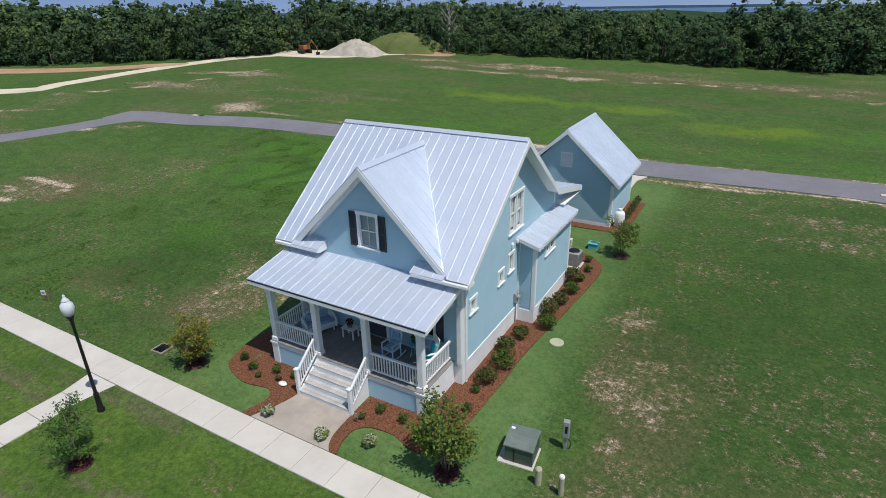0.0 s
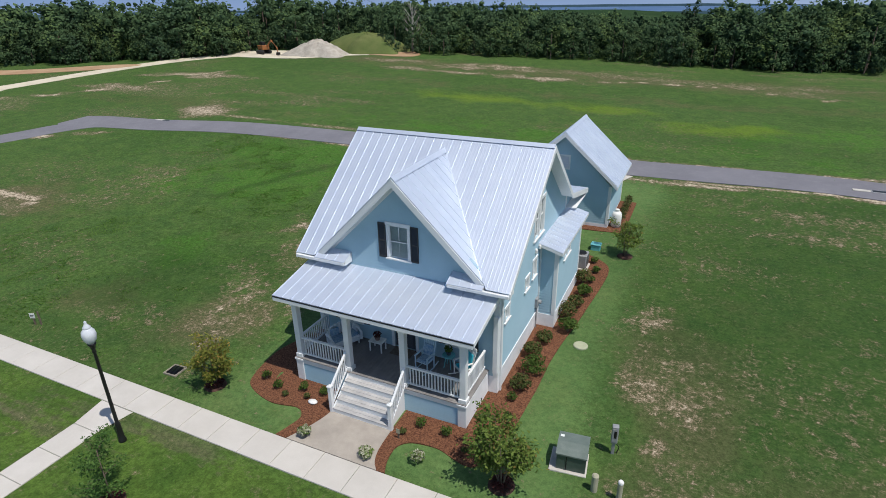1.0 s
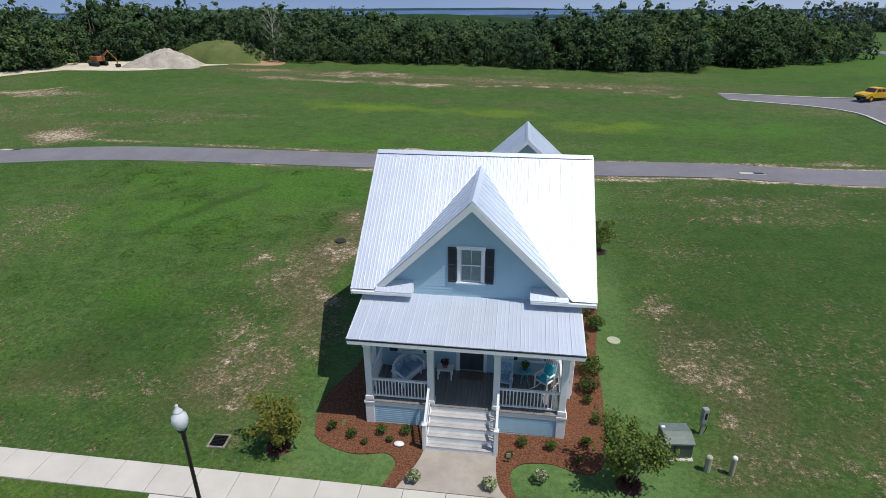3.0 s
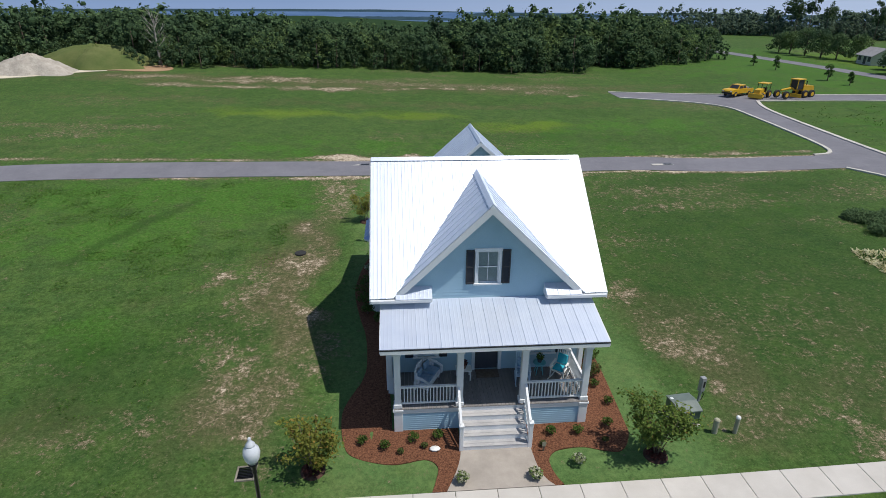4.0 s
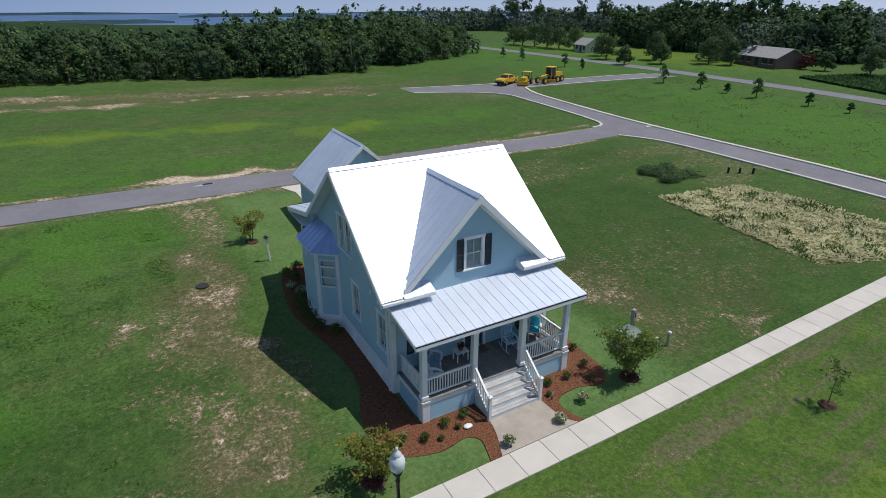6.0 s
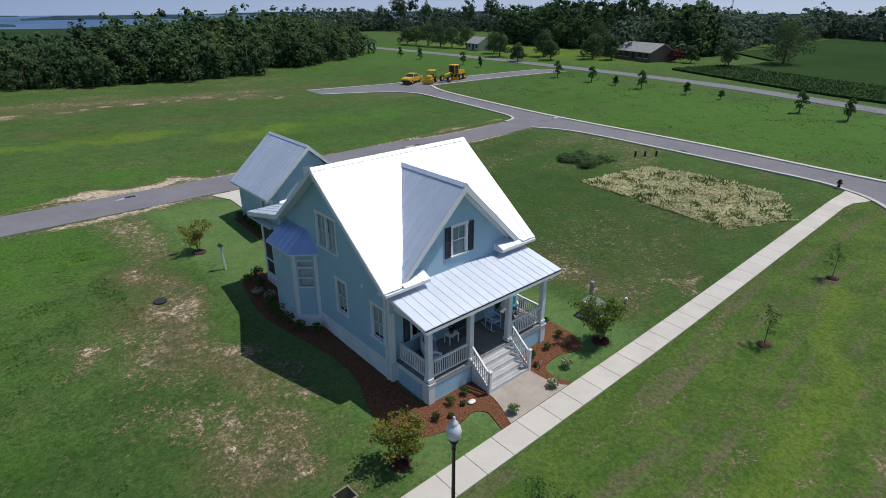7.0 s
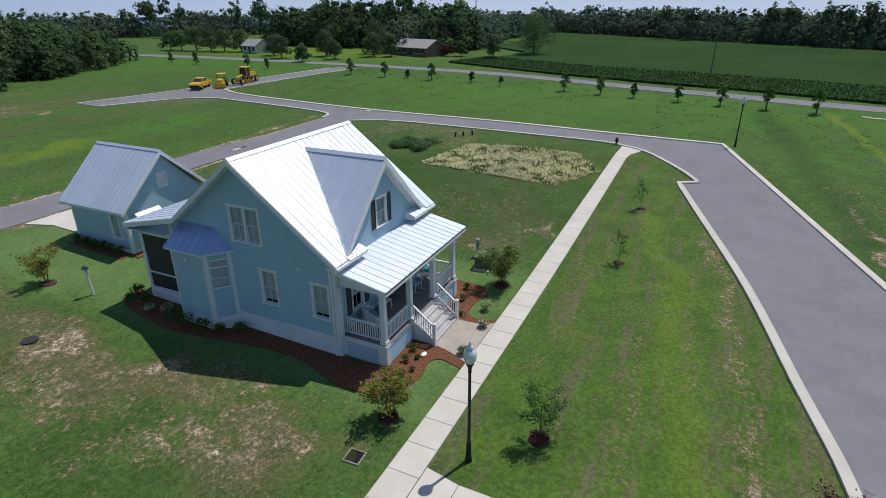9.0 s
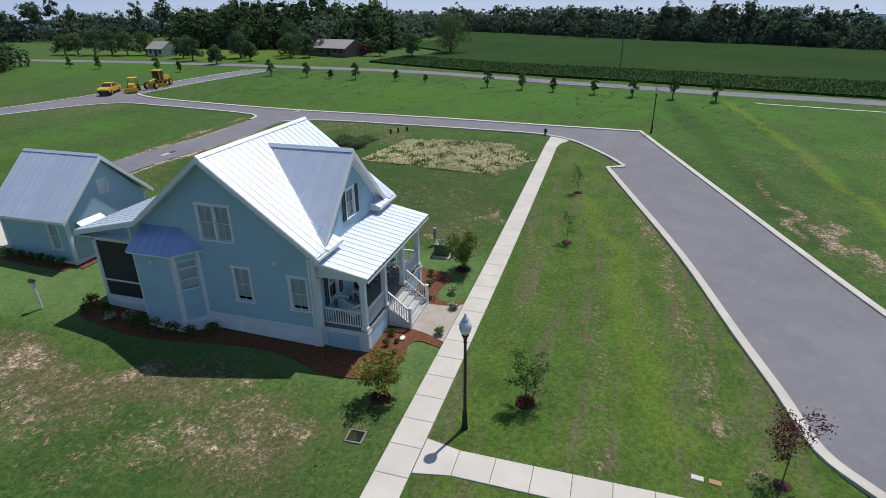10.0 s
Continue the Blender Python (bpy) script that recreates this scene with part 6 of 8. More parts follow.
for i, y in enumerate([105.8, 98.8, 85.3, 80.4, 61.6, 54.7, 50.2, 45.7, 38.6, 33.6, 23.1, 17.7, 13.1, 7.3, 2.2, -2.9, -8.1]):
    x = 54.6 if y > 30 else 53.8 + (y - 30) * 0.16
    big = (0.75, 0.9, 1.0, 0.7, 1.05, 1.0, 0.55, 1.05, 0.7, 0.5, 1.0, 1.0, 0.75, 0.8, 0.95, 1.1, 1.15)[i]
    tree("sapling", x, y, 2.75 * big, 0.78 * big, LEAF, 1000, 0.09, "leafy sapling in a row along the road", 0.10, 40 + i, "tree", "roadside saplings", limbs=10)

# shrubs along the walls
for i in range(9):
    y = 16.0 + i * 1.12
    shrub(-6.22 + 0.2 * math.sin(i * 2.1) + (0.55 if y > 20.4 else 0), y, 0.74 + 0.14 * math.sin(i * 1.7), SHRUB if i % 3 == 1 else BROWNSHRUB, "rounded shrub in the mulch beside the wall", 60 + i, "wall shrubs", 620, size=0.055, wide=1.25)
for i, (x, y) in enumerate([(-15.55, 12.75), (-14.75, 12.45), (-13.75, 12.75), (-12.85, 12.85), (-14.2, 12.2), (-13.35, 12.4), (-8.75, 12.75), (-7.75, 12.7), (-6.55, 13.0), (-6.1, 14.2), (-6.3, 15.3), (-9.15, 12.2), (-6.9, 12.2)]):
    low = i in (4, 5, 11, 12)
    shrub(x, y, 0.24 if low else 0.40, BROWNSHRUB if low else SHRUB, "small bright green shrub in red mulch" if not low else "low bronze shrub in red mulch", 80 + i, "front bed shrubs", 150 if low else 210, size=0.04)
for i, (x, y) in enumerate([(-5.45, 25.2), (-5.4, 26.3), (-5.7, 27.4)]):
    shrub(x, y, 0.42, SHRUB, "small green shrub beside the air conditioner", 100 + i, "back bed shrubs", 200)
for i in range(6):
    shrub(-5.35, 33.6 + i * 0.7, 0.55, BROWNSHRUB, "bronze shrub along the garage wall", 110 + i, "garage shrubs", 200)
for i in range(6):
    shrub(-12.15, 33.0 + i * 0.75, 0.62, SHRUB, "dark green shrub along the shaded garage wall", 160 + i, "garage side shrubs", 260)
for i, (x, y, h, bloom) in enumerate([(-15.15, 20.75, 0.55, 0), (-15.75, 21.5, 0.62, 0), (-15.95, 22.4, 0.78, 0), (-16.05, 23.3, 0.9, 0), (-15.9, 24.2, 0.8, 0), (-15.5, 25.1, 0.6, 1), (-15.85, 25.9, 0.55, 1), (-15.35, 26.7, 0.6, 0), (-15.7, 27.5, 0.6, 0), (-14.95, 27.9, 0.7, 0)]):
    shrub(x, y, h, BLOOM if bloom else SHRUB, "flowering shrub in the shade of the wall" if bloom else "dark shrub in the shade of the wall", 120 + i, "west bed shrubs", 300, wide=1.2)
shrub(-8.15, 11.3, 0.45, BLOOM, "loose shrub with white blooms on the lawn edge", 131, "", 260, "flowering_shrub", wide=1.3)
for i, (x, y) in enumerate([(-12.2, 10.78), (-9.75, 10.78)]):
    shrub(x, y, 0.48, BLOOM, "round shrub of pale blooms beside the path", 140 + i, "path shrubs", 420, "flowering_shrub")
rng = np.random.RandomState(150)
thicket = thing("thicket", "low dark green thicket in the field", "shrub", at=pose(18.1, 29.3, lz(18.1, 29.3)))
part("stem", Mesh().tube([(0, 0, -0.1), (0.1, 0, 0.3), (0.3, 0.1, 0.5)], [0.03, 0.02, 0.01], 5), BARK, thicket)
v, q = leaf_cloud(rng, [((rng.rand() - 0.5) * 4.0, (rng.rand() - 0.5) * 3.8, 0.15 + 0.35 * rng.rand()) for _ in range(34)], [0.62] * 34, 9000, 0.075)
part("foliage", big_mesh("foliage", v * np.array([1, 1, 0.6]), q, FOREST), FOREST, thicket)

# ---- woods ----
CROWNS = {
    "oak": ((0.04, 0.62), (0.20, 0.92), (0.42, 1.0), (0.62, 0.90), (0.80, 0.64), (0.92, 0.34), (1.0, 0.08)),
    "tall": ((0.05, 0.50), (0.25, 0.74), (0.45, 0.80), (0.65, 0.70), (0.82, 0.50), (0.94, 0.26), (1.0, 0.05)),
    "pine": ((0.60, 0.16), (0.66, 0.50), (0.73, 0.40), (0.81, 0.52), (0.88, 0.40), (0.95, 0.26), (1.0, 0.05)),
}


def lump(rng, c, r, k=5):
    """The dense inside of a leaf clump: an uneven rounded lump. Its dark material paints the crown's inner shade."""
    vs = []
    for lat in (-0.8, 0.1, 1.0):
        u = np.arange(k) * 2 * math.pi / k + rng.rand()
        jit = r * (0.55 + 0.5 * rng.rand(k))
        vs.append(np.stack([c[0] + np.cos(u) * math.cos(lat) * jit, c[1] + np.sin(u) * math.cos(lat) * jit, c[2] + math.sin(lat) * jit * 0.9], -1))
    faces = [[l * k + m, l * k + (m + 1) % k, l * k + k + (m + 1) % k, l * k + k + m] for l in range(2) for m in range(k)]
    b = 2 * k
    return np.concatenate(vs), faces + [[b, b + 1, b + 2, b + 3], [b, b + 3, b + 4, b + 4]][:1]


def loose_leaves(rng, cen, rad, count, size):
    """Leaf sprays scattered through and beyond the clumps, most on their upper sides."""
    cen, rad = np.asarray(cen), np.asarray(rad)
    pick = rng.choice(len(cen), count, p=rad ** 2 / (rad ** 2).sum())
    d = rng.normal(size=(count, 3)) + np.array([0, 0, 0.25])
    d /= np.linalg.norm(d, axis=1, keepdims=True)
    out = cen[pick] * np.array([1, 1, 0])
    d = d + 0.5 * out / (np.linalg.norm(out, axis=1, keepdims=True) + 1e-6)
    p = cen[pick] + d * (rad[pick] * (0.60 + 0.42 * rng.rand(count)))[:, None]
    nrm = d + rng.normal(size=(count, 3)) * 0.55 + np.array([0, 0, 0.35])
    nrm /= np.linalg.norm(nrm, axis=1, keepdims=True)
    u = np.cross(nrm, rng.normal(size=(count, 3)))
    u /= np.linalg.norm(u, axis=1, keepdims=True)
    v = np.cross(nrm, u)
    w = size * (0.6 + 0.9 * rng.rand(count))[:, None]
    a, b = u * w, v * w * 0.7
    return np.stack([p - a, p - b, p + a, p + b], 1).reshape(-1, 3), np.arange(count * 4).reshape(-1, 4)


def crown_kind(rng, shape, count, size, clumps):
    """One tree of unit height: leaf clumps set round the crown's outline, each dense inside."""
    prof = CROWNS[shape]
    spread = (0.36 + 0.10 * rng.rand()) * (0.62 if shape == "pine" else 1.0)
    lean = 0.25 * spread * rng.randn(2)
    width = lambda z: float(np.interp(z, [p[0] for p in prof], [p[1] for p in prof])) * spread
    cen, rad = [], []
    for i in range(clumps):
        z = prof[0][0] + (0.94 - prof[0][0]) * (i + 0.5) / clumps
        a = 2.4 * i + 0.9 * rng.rand()
        reach = width(z) * (0.50 + 0.45 * rng.rand())
        z += 0.05 * rng.randn()
        cen.append((math.cos(a) * reach + lean[0] * z, math.sin(a) * reach + lean[1] * z, z))
        rad.append(spread * (0.26 + 0.22 * rng.rand() ** 1.5) * (0.7 if z > 0.85 else 1.0) * (0.8 if shape == "pine" else 1.0))
    v, q = loose_leaves(rng, cen, rad, count, size)
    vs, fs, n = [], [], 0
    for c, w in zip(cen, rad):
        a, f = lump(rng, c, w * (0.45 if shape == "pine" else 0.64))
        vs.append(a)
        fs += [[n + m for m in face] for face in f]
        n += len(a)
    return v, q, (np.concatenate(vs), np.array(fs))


def woods(name, places, leaves, label, seed, count=520, size=0.022, shapes=("oak", "oak", "tall", "oak"), inner=None):
    """Many trees as one mass: trunks, dense crowns and their leaf clumps. A place: x, y, height, and its row in the belt."""
    rng = np.random.RandomState(seed)
    inner = inner or SHADED_INNER
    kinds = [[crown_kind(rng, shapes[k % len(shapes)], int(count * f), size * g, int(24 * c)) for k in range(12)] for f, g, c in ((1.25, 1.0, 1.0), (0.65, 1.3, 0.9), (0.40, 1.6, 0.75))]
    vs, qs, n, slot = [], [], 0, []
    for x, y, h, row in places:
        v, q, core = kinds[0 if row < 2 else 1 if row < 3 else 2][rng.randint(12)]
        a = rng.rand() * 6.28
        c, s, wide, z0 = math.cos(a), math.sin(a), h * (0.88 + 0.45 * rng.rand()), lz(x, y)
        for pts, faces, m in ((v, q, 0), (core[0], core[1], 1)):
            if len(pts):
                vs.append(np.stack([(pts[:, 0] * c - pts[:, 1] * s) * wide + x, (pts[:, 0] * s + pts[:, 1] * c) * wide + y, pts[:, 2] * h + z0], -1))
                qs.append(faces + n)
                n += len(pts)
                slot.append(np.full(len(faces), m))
        pine = shapes[0] == "pine"
        if pine or row < 2:
            rr = (0.008 if pine else 0.016) * h
            ring = np.array([[math.cos(k * 1.257), math.sin(k * 1.257)] for k in range(5)])
            vs.append(np.r_[np.c_[ring * rr * 1.4 + (x, y), np.full(5, z0 - 0.3)], np.c_[ring * rr * 0.5 + (x, y), np.full(5, z0 + h * (0.94 if pine else 0.7))]])
            qs.append(np.array([[k, (k + 1) % 5, 5 + (k + 1) % 5, 5 + k] for k in range(5)]) + n)
            n += 10
            slot.append(np.full(5, 2))
    me = big_mesh(name, np.concatenate(vs), np.concatenate(qs), leaves)
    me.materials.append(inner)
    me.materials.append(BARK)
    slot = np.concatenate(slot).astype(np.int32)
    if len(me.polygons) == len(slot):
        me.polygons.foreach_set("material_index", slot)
    return tagged(new(name, me), label, "woods", kind="stuff")


def along(line, depth, gap, low, high, seed, tops=None):
    """Places in a belt behind a line; tops gives the usual height along x."""
    rng = np.random.RandomState(seed)
    out = []
    for (a, b) in zip(line, line[1:]):
        L = math.dist(a, b)
        d = ((b[0] - a[0]) / L, (b[1] - a[1]) / L)
        nrm = (-d[1], d[0])
        rows = int(depth / gap)
        for i in range(max(1, int(L / gap) + 4)):
            for j in range(rows):
                u = (i - 1.6 + 0.2 + 0.6 * rng.rand()) * gap
                w = (j + 0.1 + 0.6 * rng.rand()) * gap + 1.0
                x, y = a[0] + d[0] * u + nrm[0] * w, a[1] + d[1] * u + nrm[1] * w
                h = low + (high - low) * rng.rand()
                if tops:
                    h = float(np.interp(x, [p[0] for p in tops], [p[1] for p in tops])) * (0.64 + 0.50 * rng.rand())
                if j < 3 and rng.rand() < 0.07:
                    h *= 1.16
                if j == 0:
                    h *= 0.45 + 0.4 * rng.rand()
                out.append((x, y, h, j))
    return out


woods("woods", along([(-180, 36), (-132, 57), (-106, 68), (-89, 77), (-78, 90), (-62, 96), (-46, 95)], 17, 3.7, 6.6, 9.9, 5, [(-180, 10.4), (-132, 10.0), (-100, 9.3), (-82, 8.7), (-74, 7.7), (-48, 6.6)]), FOREST, "dense dark green deciduous woods behind the field", 201, 620, 0.024)
woods("woods", along([(-50, 90), (-31, 95.5), (-12, 99), (14, 100)], 18, 3.5, 4.4, 7.4, 6, [(-52, 7.3), (-41, 7.5), (-32, 6.7), (-24, 6.0), (-15, 6.5), (-9, 6.3), (-5, 8.4), (4, 8.4), (14, 8.9)]), FOREST, "dense green tree belt along the field edge", 202, 800, 0.021)
woods("woods", along([(12, 101), (20, 107.5), (34, 108.5), (51, 113)], 20, 3.6, 6.3, 9.6, 7, [(8, 8.7), (20, 9.3), (34, 9.1), (44, 7.8), (58, 6.0)]), FOREST, "tall dark tree belt at the field corner", 203, 800, 0.021)
woods("woods", along([(196, 100), (164, 142), (128, 176), (106, 196), (76, 204)][::-1], 18, 4.6, 6.2, 9.2, 8), HAZY_FOREST, "distant dark woods beyond the road", 204, 380, 0.03, inner=HAZY_SHADED_INNER)
woods("woods", along([(-84, 104), (-52, 108), (-24, 112)], 11, 3.6, 5.6, 7.2, 14), FOREST, "second row of dark woods behind the mound", 210, 380, 0.03)
woods("woods", along([(-260, -5), (-175, 38)], 25, 5.0, 9, 13, 9), FOREST, "dark woods far along the field", 205, 260, 0.04)
woods("woods", along([(206, 78), (184, 32), (160, -10), (143, -36), (124, -60), (110, -100)], 20, 4.2, 6.6, 10.6, 10, [(110, 6.6), (130, 7.7), (150, 8.9), (206, 9.1)]), HAZY_FOREST, "far dark woods behind the crop field", 206, 420, 0.028, ("oak", "tall", "oak", "tall"), HAZY_SHADED_INNER)


# trees round the far houses
FAR_TREES = [(102.0, 43.0, 8.4, 5.4), (89.5, 48.3, 5.0, 2.4), (66.5, 81.5, 3.6, 1.9), (73.5, 78.5, 3.8, 2.1), (78.0, 84.0, 5.6, 2.8), (82.0, 74.0, 5.2, 2.6), (84.0, 70.5, 4.6, 2.0), (70.0, 90.0, 4.8, 2.4), (74.5, 96.0, 4.2, 2.3), (79.0, 110.0, 5.4, 2.6), (77.5, 114.0, 5.0, 2.8), (77.0, 118.0, 5.8, 3.2), (76.5, 122.5, 5.8, 3.2), (76.0, 127.0, 4.8, 2.8), (76.0, 131.0, 4.4, 2.4), (92.0, 57.0, 3.0, 1.6), (88.5, 77.0, 7.5, 3.2), (63.0, 138.0, 5.0, 2.6)]
for i, (x, y, h, s) in enumerate(FAR_TREES):
    tree("yard_tree", x, y, h, s, FOREST, 5200 if s > 4 else 2800, 0.15, "broad dark green shade tree on a far lawn", 0.06, 300 + i, limbs=10)
tree("purple_tree", 91.0, 60.0, 2.6, 1.7, REDLEAF, 500, 0.2, "low dark purple tree in front of the brick house", 0.05, 330, limbs=8)
woods("woods", along([(97, 74), (101, 84), (98, 102), (97, 112)][::-1], 21, 4.2, 7.4, 11.6, 11), FOREST, "tall mixed woods behind the far houses", 207, 700, 0.023, ("oak", "tall", "tall", "oak"))
woods("woods", along([(206, 80), (160, 82), (118, 76), (104, 80)], 16, 4.6, 6.2, 8.8, 13), HAZY_FOREST, "dark woods behind the brick house", 208, 380, 0.03, inner=HAZY_SHADED_INNER)
PINES = [(119.0, 192.0, 12.6), (117.4, 186.8, 12.2), (116.8, 179.5, 13.4), (119.6, 175.6, 10.6), (107.1, 94.6, 12.2), (114.0, 84.0, 12.6), (155.3, 84.4, 10.4), (158.7, 86.5, 10.8), (176.0, 22.0, 10.8),
         (174.0, 14.0, 10.4), (165.2, -7.5, 10.8), (162.0, -12.2, 11.0), (156.6, -20.5, 11.4), (154.4, -24.0, 11.0), (152.0, -27.2, 11.2), (140.4, -43.3, 9.8), (130.0, -58.4, 8.8),
         (-6.2, 108.7, 9.0), (-3.0, 110.0, 8.6), (17.0, 116.0, 9.4), (24.1, 116.0, 10.0), (106.0, 84.0, 12.0), (95.0, 118.0, 12.4), (93.0, 124.0, 11.6)]
woods("tall_pines", [(x, y, h, 0) for x, y, h in PINES], PINE_LEAF, "tall thin pines standing over the far woods", 209, 420, 0.021, ("pine",))
mast = thing("radio_mast", "thin grey lattice mast above the far trees", "mast", at=pose(214, 104, lz(214, 104)))
for a, b in ((-0.5, -0.3), (0.5, -0.3), (0.0, 0.5)):
    part("mast_leg", Mesh().tube([(a, b, -0.5), (a * 0.4, b * 0.4, 12.6)], [0.07, 0.05], 5), GREYM, mast)
for i in range(11):
    z = 0.6 + i * 1.1
    f = 1 - 0.6 * z / 12.6
    part("mast_brace", Mesh().tube([(-0.5 * f, -0.3 * f, z), (0.5 * f, -0.3 * f, z + 0.7), (0, 0.5 * f, z + 1.4)], [0.04], 4), GREYM, mast)
# a bare dead tree at the wood's edge
rngd = np.random.RandomState(5)
m = Mesh()
m.tube([(0, 0, 0), (0.1, 0, 2.5), (0.0, 0.2, 5.0), (0.2, 0.1, 7.4)], [0.22, 0.17, 0.1, 0.03], 7)
for i in range(16):
    a, z = i * 2.4, 1.6 + i * 0.33
    e = Vector((math.cos(a) * (2.0 - 0.08 * i), math.sin(a) * (2.0 - 0.08 * i), z + 1.3 + 0.5 * rngd.rand()))
    m.tube([(0.05, 0.05, z), (e.x * 0.5, e.y * 0.5, z + 0.6), e], [0.07, 0.045, 0.015], 5)
    for j in range(3):
        b = a + (j - 1) * 0.8
        m.tube([(e.x * (0.5 + 0.15 * j), e.y * (0.5 + 0.15 * j), z + 0.65 + 0.25 * j), (e.x * 0.8 + 0.7 * math.cos(b), e.y * 0.8 + 0.7 * math.sin(b), z + 1.6 + 0.3 * j)], [0.03, 0.01], 4)
dead = thing("dead_tree", "bare grey dead tree at the wood edge", "tree", at=pose(-51.5, 94.0, lz(-51.5, 94.0)))
part("trunk", m, GREYBARK, dead)


# ---- crop field, flower patch, grass tufts ----
def inside(poly, x, y):
    ok = np.zeros(len(x), bool)
    n = len(poly)
    for i in range(n):
        (x0, y0), (x1, y1) = poly[i], poly[(i + 1) % n]
        hit = ((y0 > y) != (y1 > y)) & (x < (x1 - x0) * (y - y0) / ((y1 - y0) or 1e-9) + x0)
        ok ^= hit
    return ok


def blades(name, poly, count, low, high, width, leaves, label, category, seed, lift=0.0, skip=(), thin=None, lean=0.5):
    """Upright leaf blades over a piece of ground, as one mass."""
    rng = np.random.RandomState(seed)
    xs_, ys_ = [p[0] for p in poly], [p[1] for p in poly]
    x = min(xs_) + (max(xs_) - min(xs_)) * rng.rand(count)
    y = min(ys_) + (max(ys_) - min(ys_)) * rng.rand(count)
    keep = inside(poly, x, y)
    for s in skip:
        keep &= ~inside(s, x, y)
    if thin is not None:
        keep &= thin(x, y, rng)
    x, y = x[keep], y[keep]
    n = len(x)
    h = low + (high - low) * rng.rand(n)
    a = rng.rand(n) * 6.283
    w = width * (0.6 + 0.8 * rng.rand(n))
    lx, ly = rng.normal(size=n) * h * lean, rng.normal(size=n) * h * lean
    z = land(x, y) + lift - 0.02
    dx, dy = np.cos(a) * w, np.sin(a) * w
    v = np.stack([np.stack([x - dx, y - dy, z], -1), np.stack([x + dx, y + dy, z], -1), np.stack([x + dx * 0.7 + lx, y + dy * 0.7 + ly, z + h], -1), np.stack([x - dx * 0.7 + lx, y - dy * 0.7 + ly, z + h], -1)], 1).reshape(-1, 3)
    return tagged(new(name, big_mesh(name, v, np.arange(n * 4).reshape(-1, 4), leaves)), label, category, kind="stuff")


CROP = [(78, 53.5), (69.5, 30), (62.5, 2), (57, -15), (53, -30), (46.5, -52), (30, -95), (106, -98), (122, -60), (142, -36), (158, -11), (180, 24), (204, 62), (120, 60), (108, 47), (97, 47)]
canopy = sheet(CROP, 0.34)
for a, b in zip(CROP, CROP[1:] + CROP[:1]):
    n = max(1, int(math.dist(a, b) / 2))
    row = [(a[0] + (b[0] - a[0]) * i / n, a[1] + (b[1] - a[1]) * i / n) for i in range(n + 1)]
    canopy.add([(x, y, lz(x, y) + h) for x, y in row for h in (-0.1, 0.34)], [(2 * i, 2 * i + 2, 2 * i + 3, 2 * i + 1) for i in range(n)])
k = Nodes("crop_rows")
p = k.world_pos()
wave = k.n("TexWave", Scale=0.34, Distortion=3.0, Detail=3.0)
wave.inputs["Detail Scale"].default_value = 1.5
turn = k.n("Mapping")
turn.inputs["Rotation"].default_value = (0, 0, radians(72))
k.l(p, turn.inputs["Vector"])
k.l(turn.outputs[0], wave.inputs["Vector"])
col = k.mix(k.ramp(k.noise(0.035, 4, 0.6, p), 0.35, 0.65), (0.034, 0.068, 0.026), (0.050, 0.090, 0.034))
col = k.mix(k.math("MULTIPLY", wave.outputs["Fac"], 0.3), col, (0.040, 0.074, 0.030))
col = k.mix(k.math("MULTIPLY", k.ramp(k.noise(1.6, 5, 0.75, p), 0.42, 0.62), 0.5), col, (0.028, 0.060, 0.022))
k.bump(k.noise(1.6, 5, 0.75, p), 1.0, 0.4)
tagged(part("crop_canopy", canopy, k.done(col, 1.0, 0.0, 0.0), None), "dark green crop field beyond the country road", "crop field", kind="structure")
blades("crop_plants", [(78.0, 53.4), (69.5, 30), (62.3, 2), (56.8, -15), (52.8, -30), (46.3, -52), (62, -54), (68, -30), (72, -15), (78, 2), (84, 30), (92, 50)], 70000, 0.28, 0.62, 0.10, CORN, "leafy edge of the dark green crop", "crop", 406, 0.0, lean=0.45)
PATCH = [(12.9, 25.9), (16.6, 25.2), (20.6, 24.2), (21.6, 19.0), (21.3, 13.6), (18.8, 12.0), (16.6, 11.0), (14.2, 12.2), (11.9, 13.2), (12.3, 18.0), (12.7, 22.0)]
patch_edge = lambda x, y: 0.30 + 0.9 * value_noise(x, y, 1.1, 5)
blades("dry_stalks", PATCH, 70000, 0.02, 0.10, 0.045, STRAW, "dry straw-coloured stalks covering the old garden plot", "dry weeds", 401, 0.0, thin=lambda x, y, r: r.rand(len(x)) < patch_edge(x, y), lean=1.5)
blades("wild_flowers", PATCH, 46000, 0.05, 0.20, 0.06, DAISY, "patch of tall dry white flowers", "flowers", 402, 0.0, thin=lambda x, y, r: (value_noise(x, y, 0.55, 15) > 0.42) & (r.rand(len(x)) < patch_edge(x, y)), lean=1.2)
blades("wild_weeds", PATCH, 9000, 0.10, 0.34, 0.04, LEAF, "green weeds among the white flowers", "weeds", 403, 0.0, thin=lambda x, y, r: value_noise(x, y, 0.8, 6) > 0.66, lean=0.5)
HOUSE_LOT = [(-17.0, 10.2), (-3.5, 10.2), (-3.5, 42.5), (-17.0, 42.5)]
NEAR_ROADS = [[(-70, 9.1), (26, 9.1), (26, 10.5), (-70, 10.5)], [(-20.6, 9.3), (-18.6, 9.3), (-18.6, -6), (-20.6, -6)], [(-45, 42.0), (28, 41.0), (28, 47), (-45, 46.6)], NORTH_KERB + BULB + [(60, 45), (60, -40), (-90, -40)]]
TUFT = leafy("rough_grass_tufts", (0.060, 0.140, 0.026), (0.130, 0.225, 0.045), None, 0, 0.45)
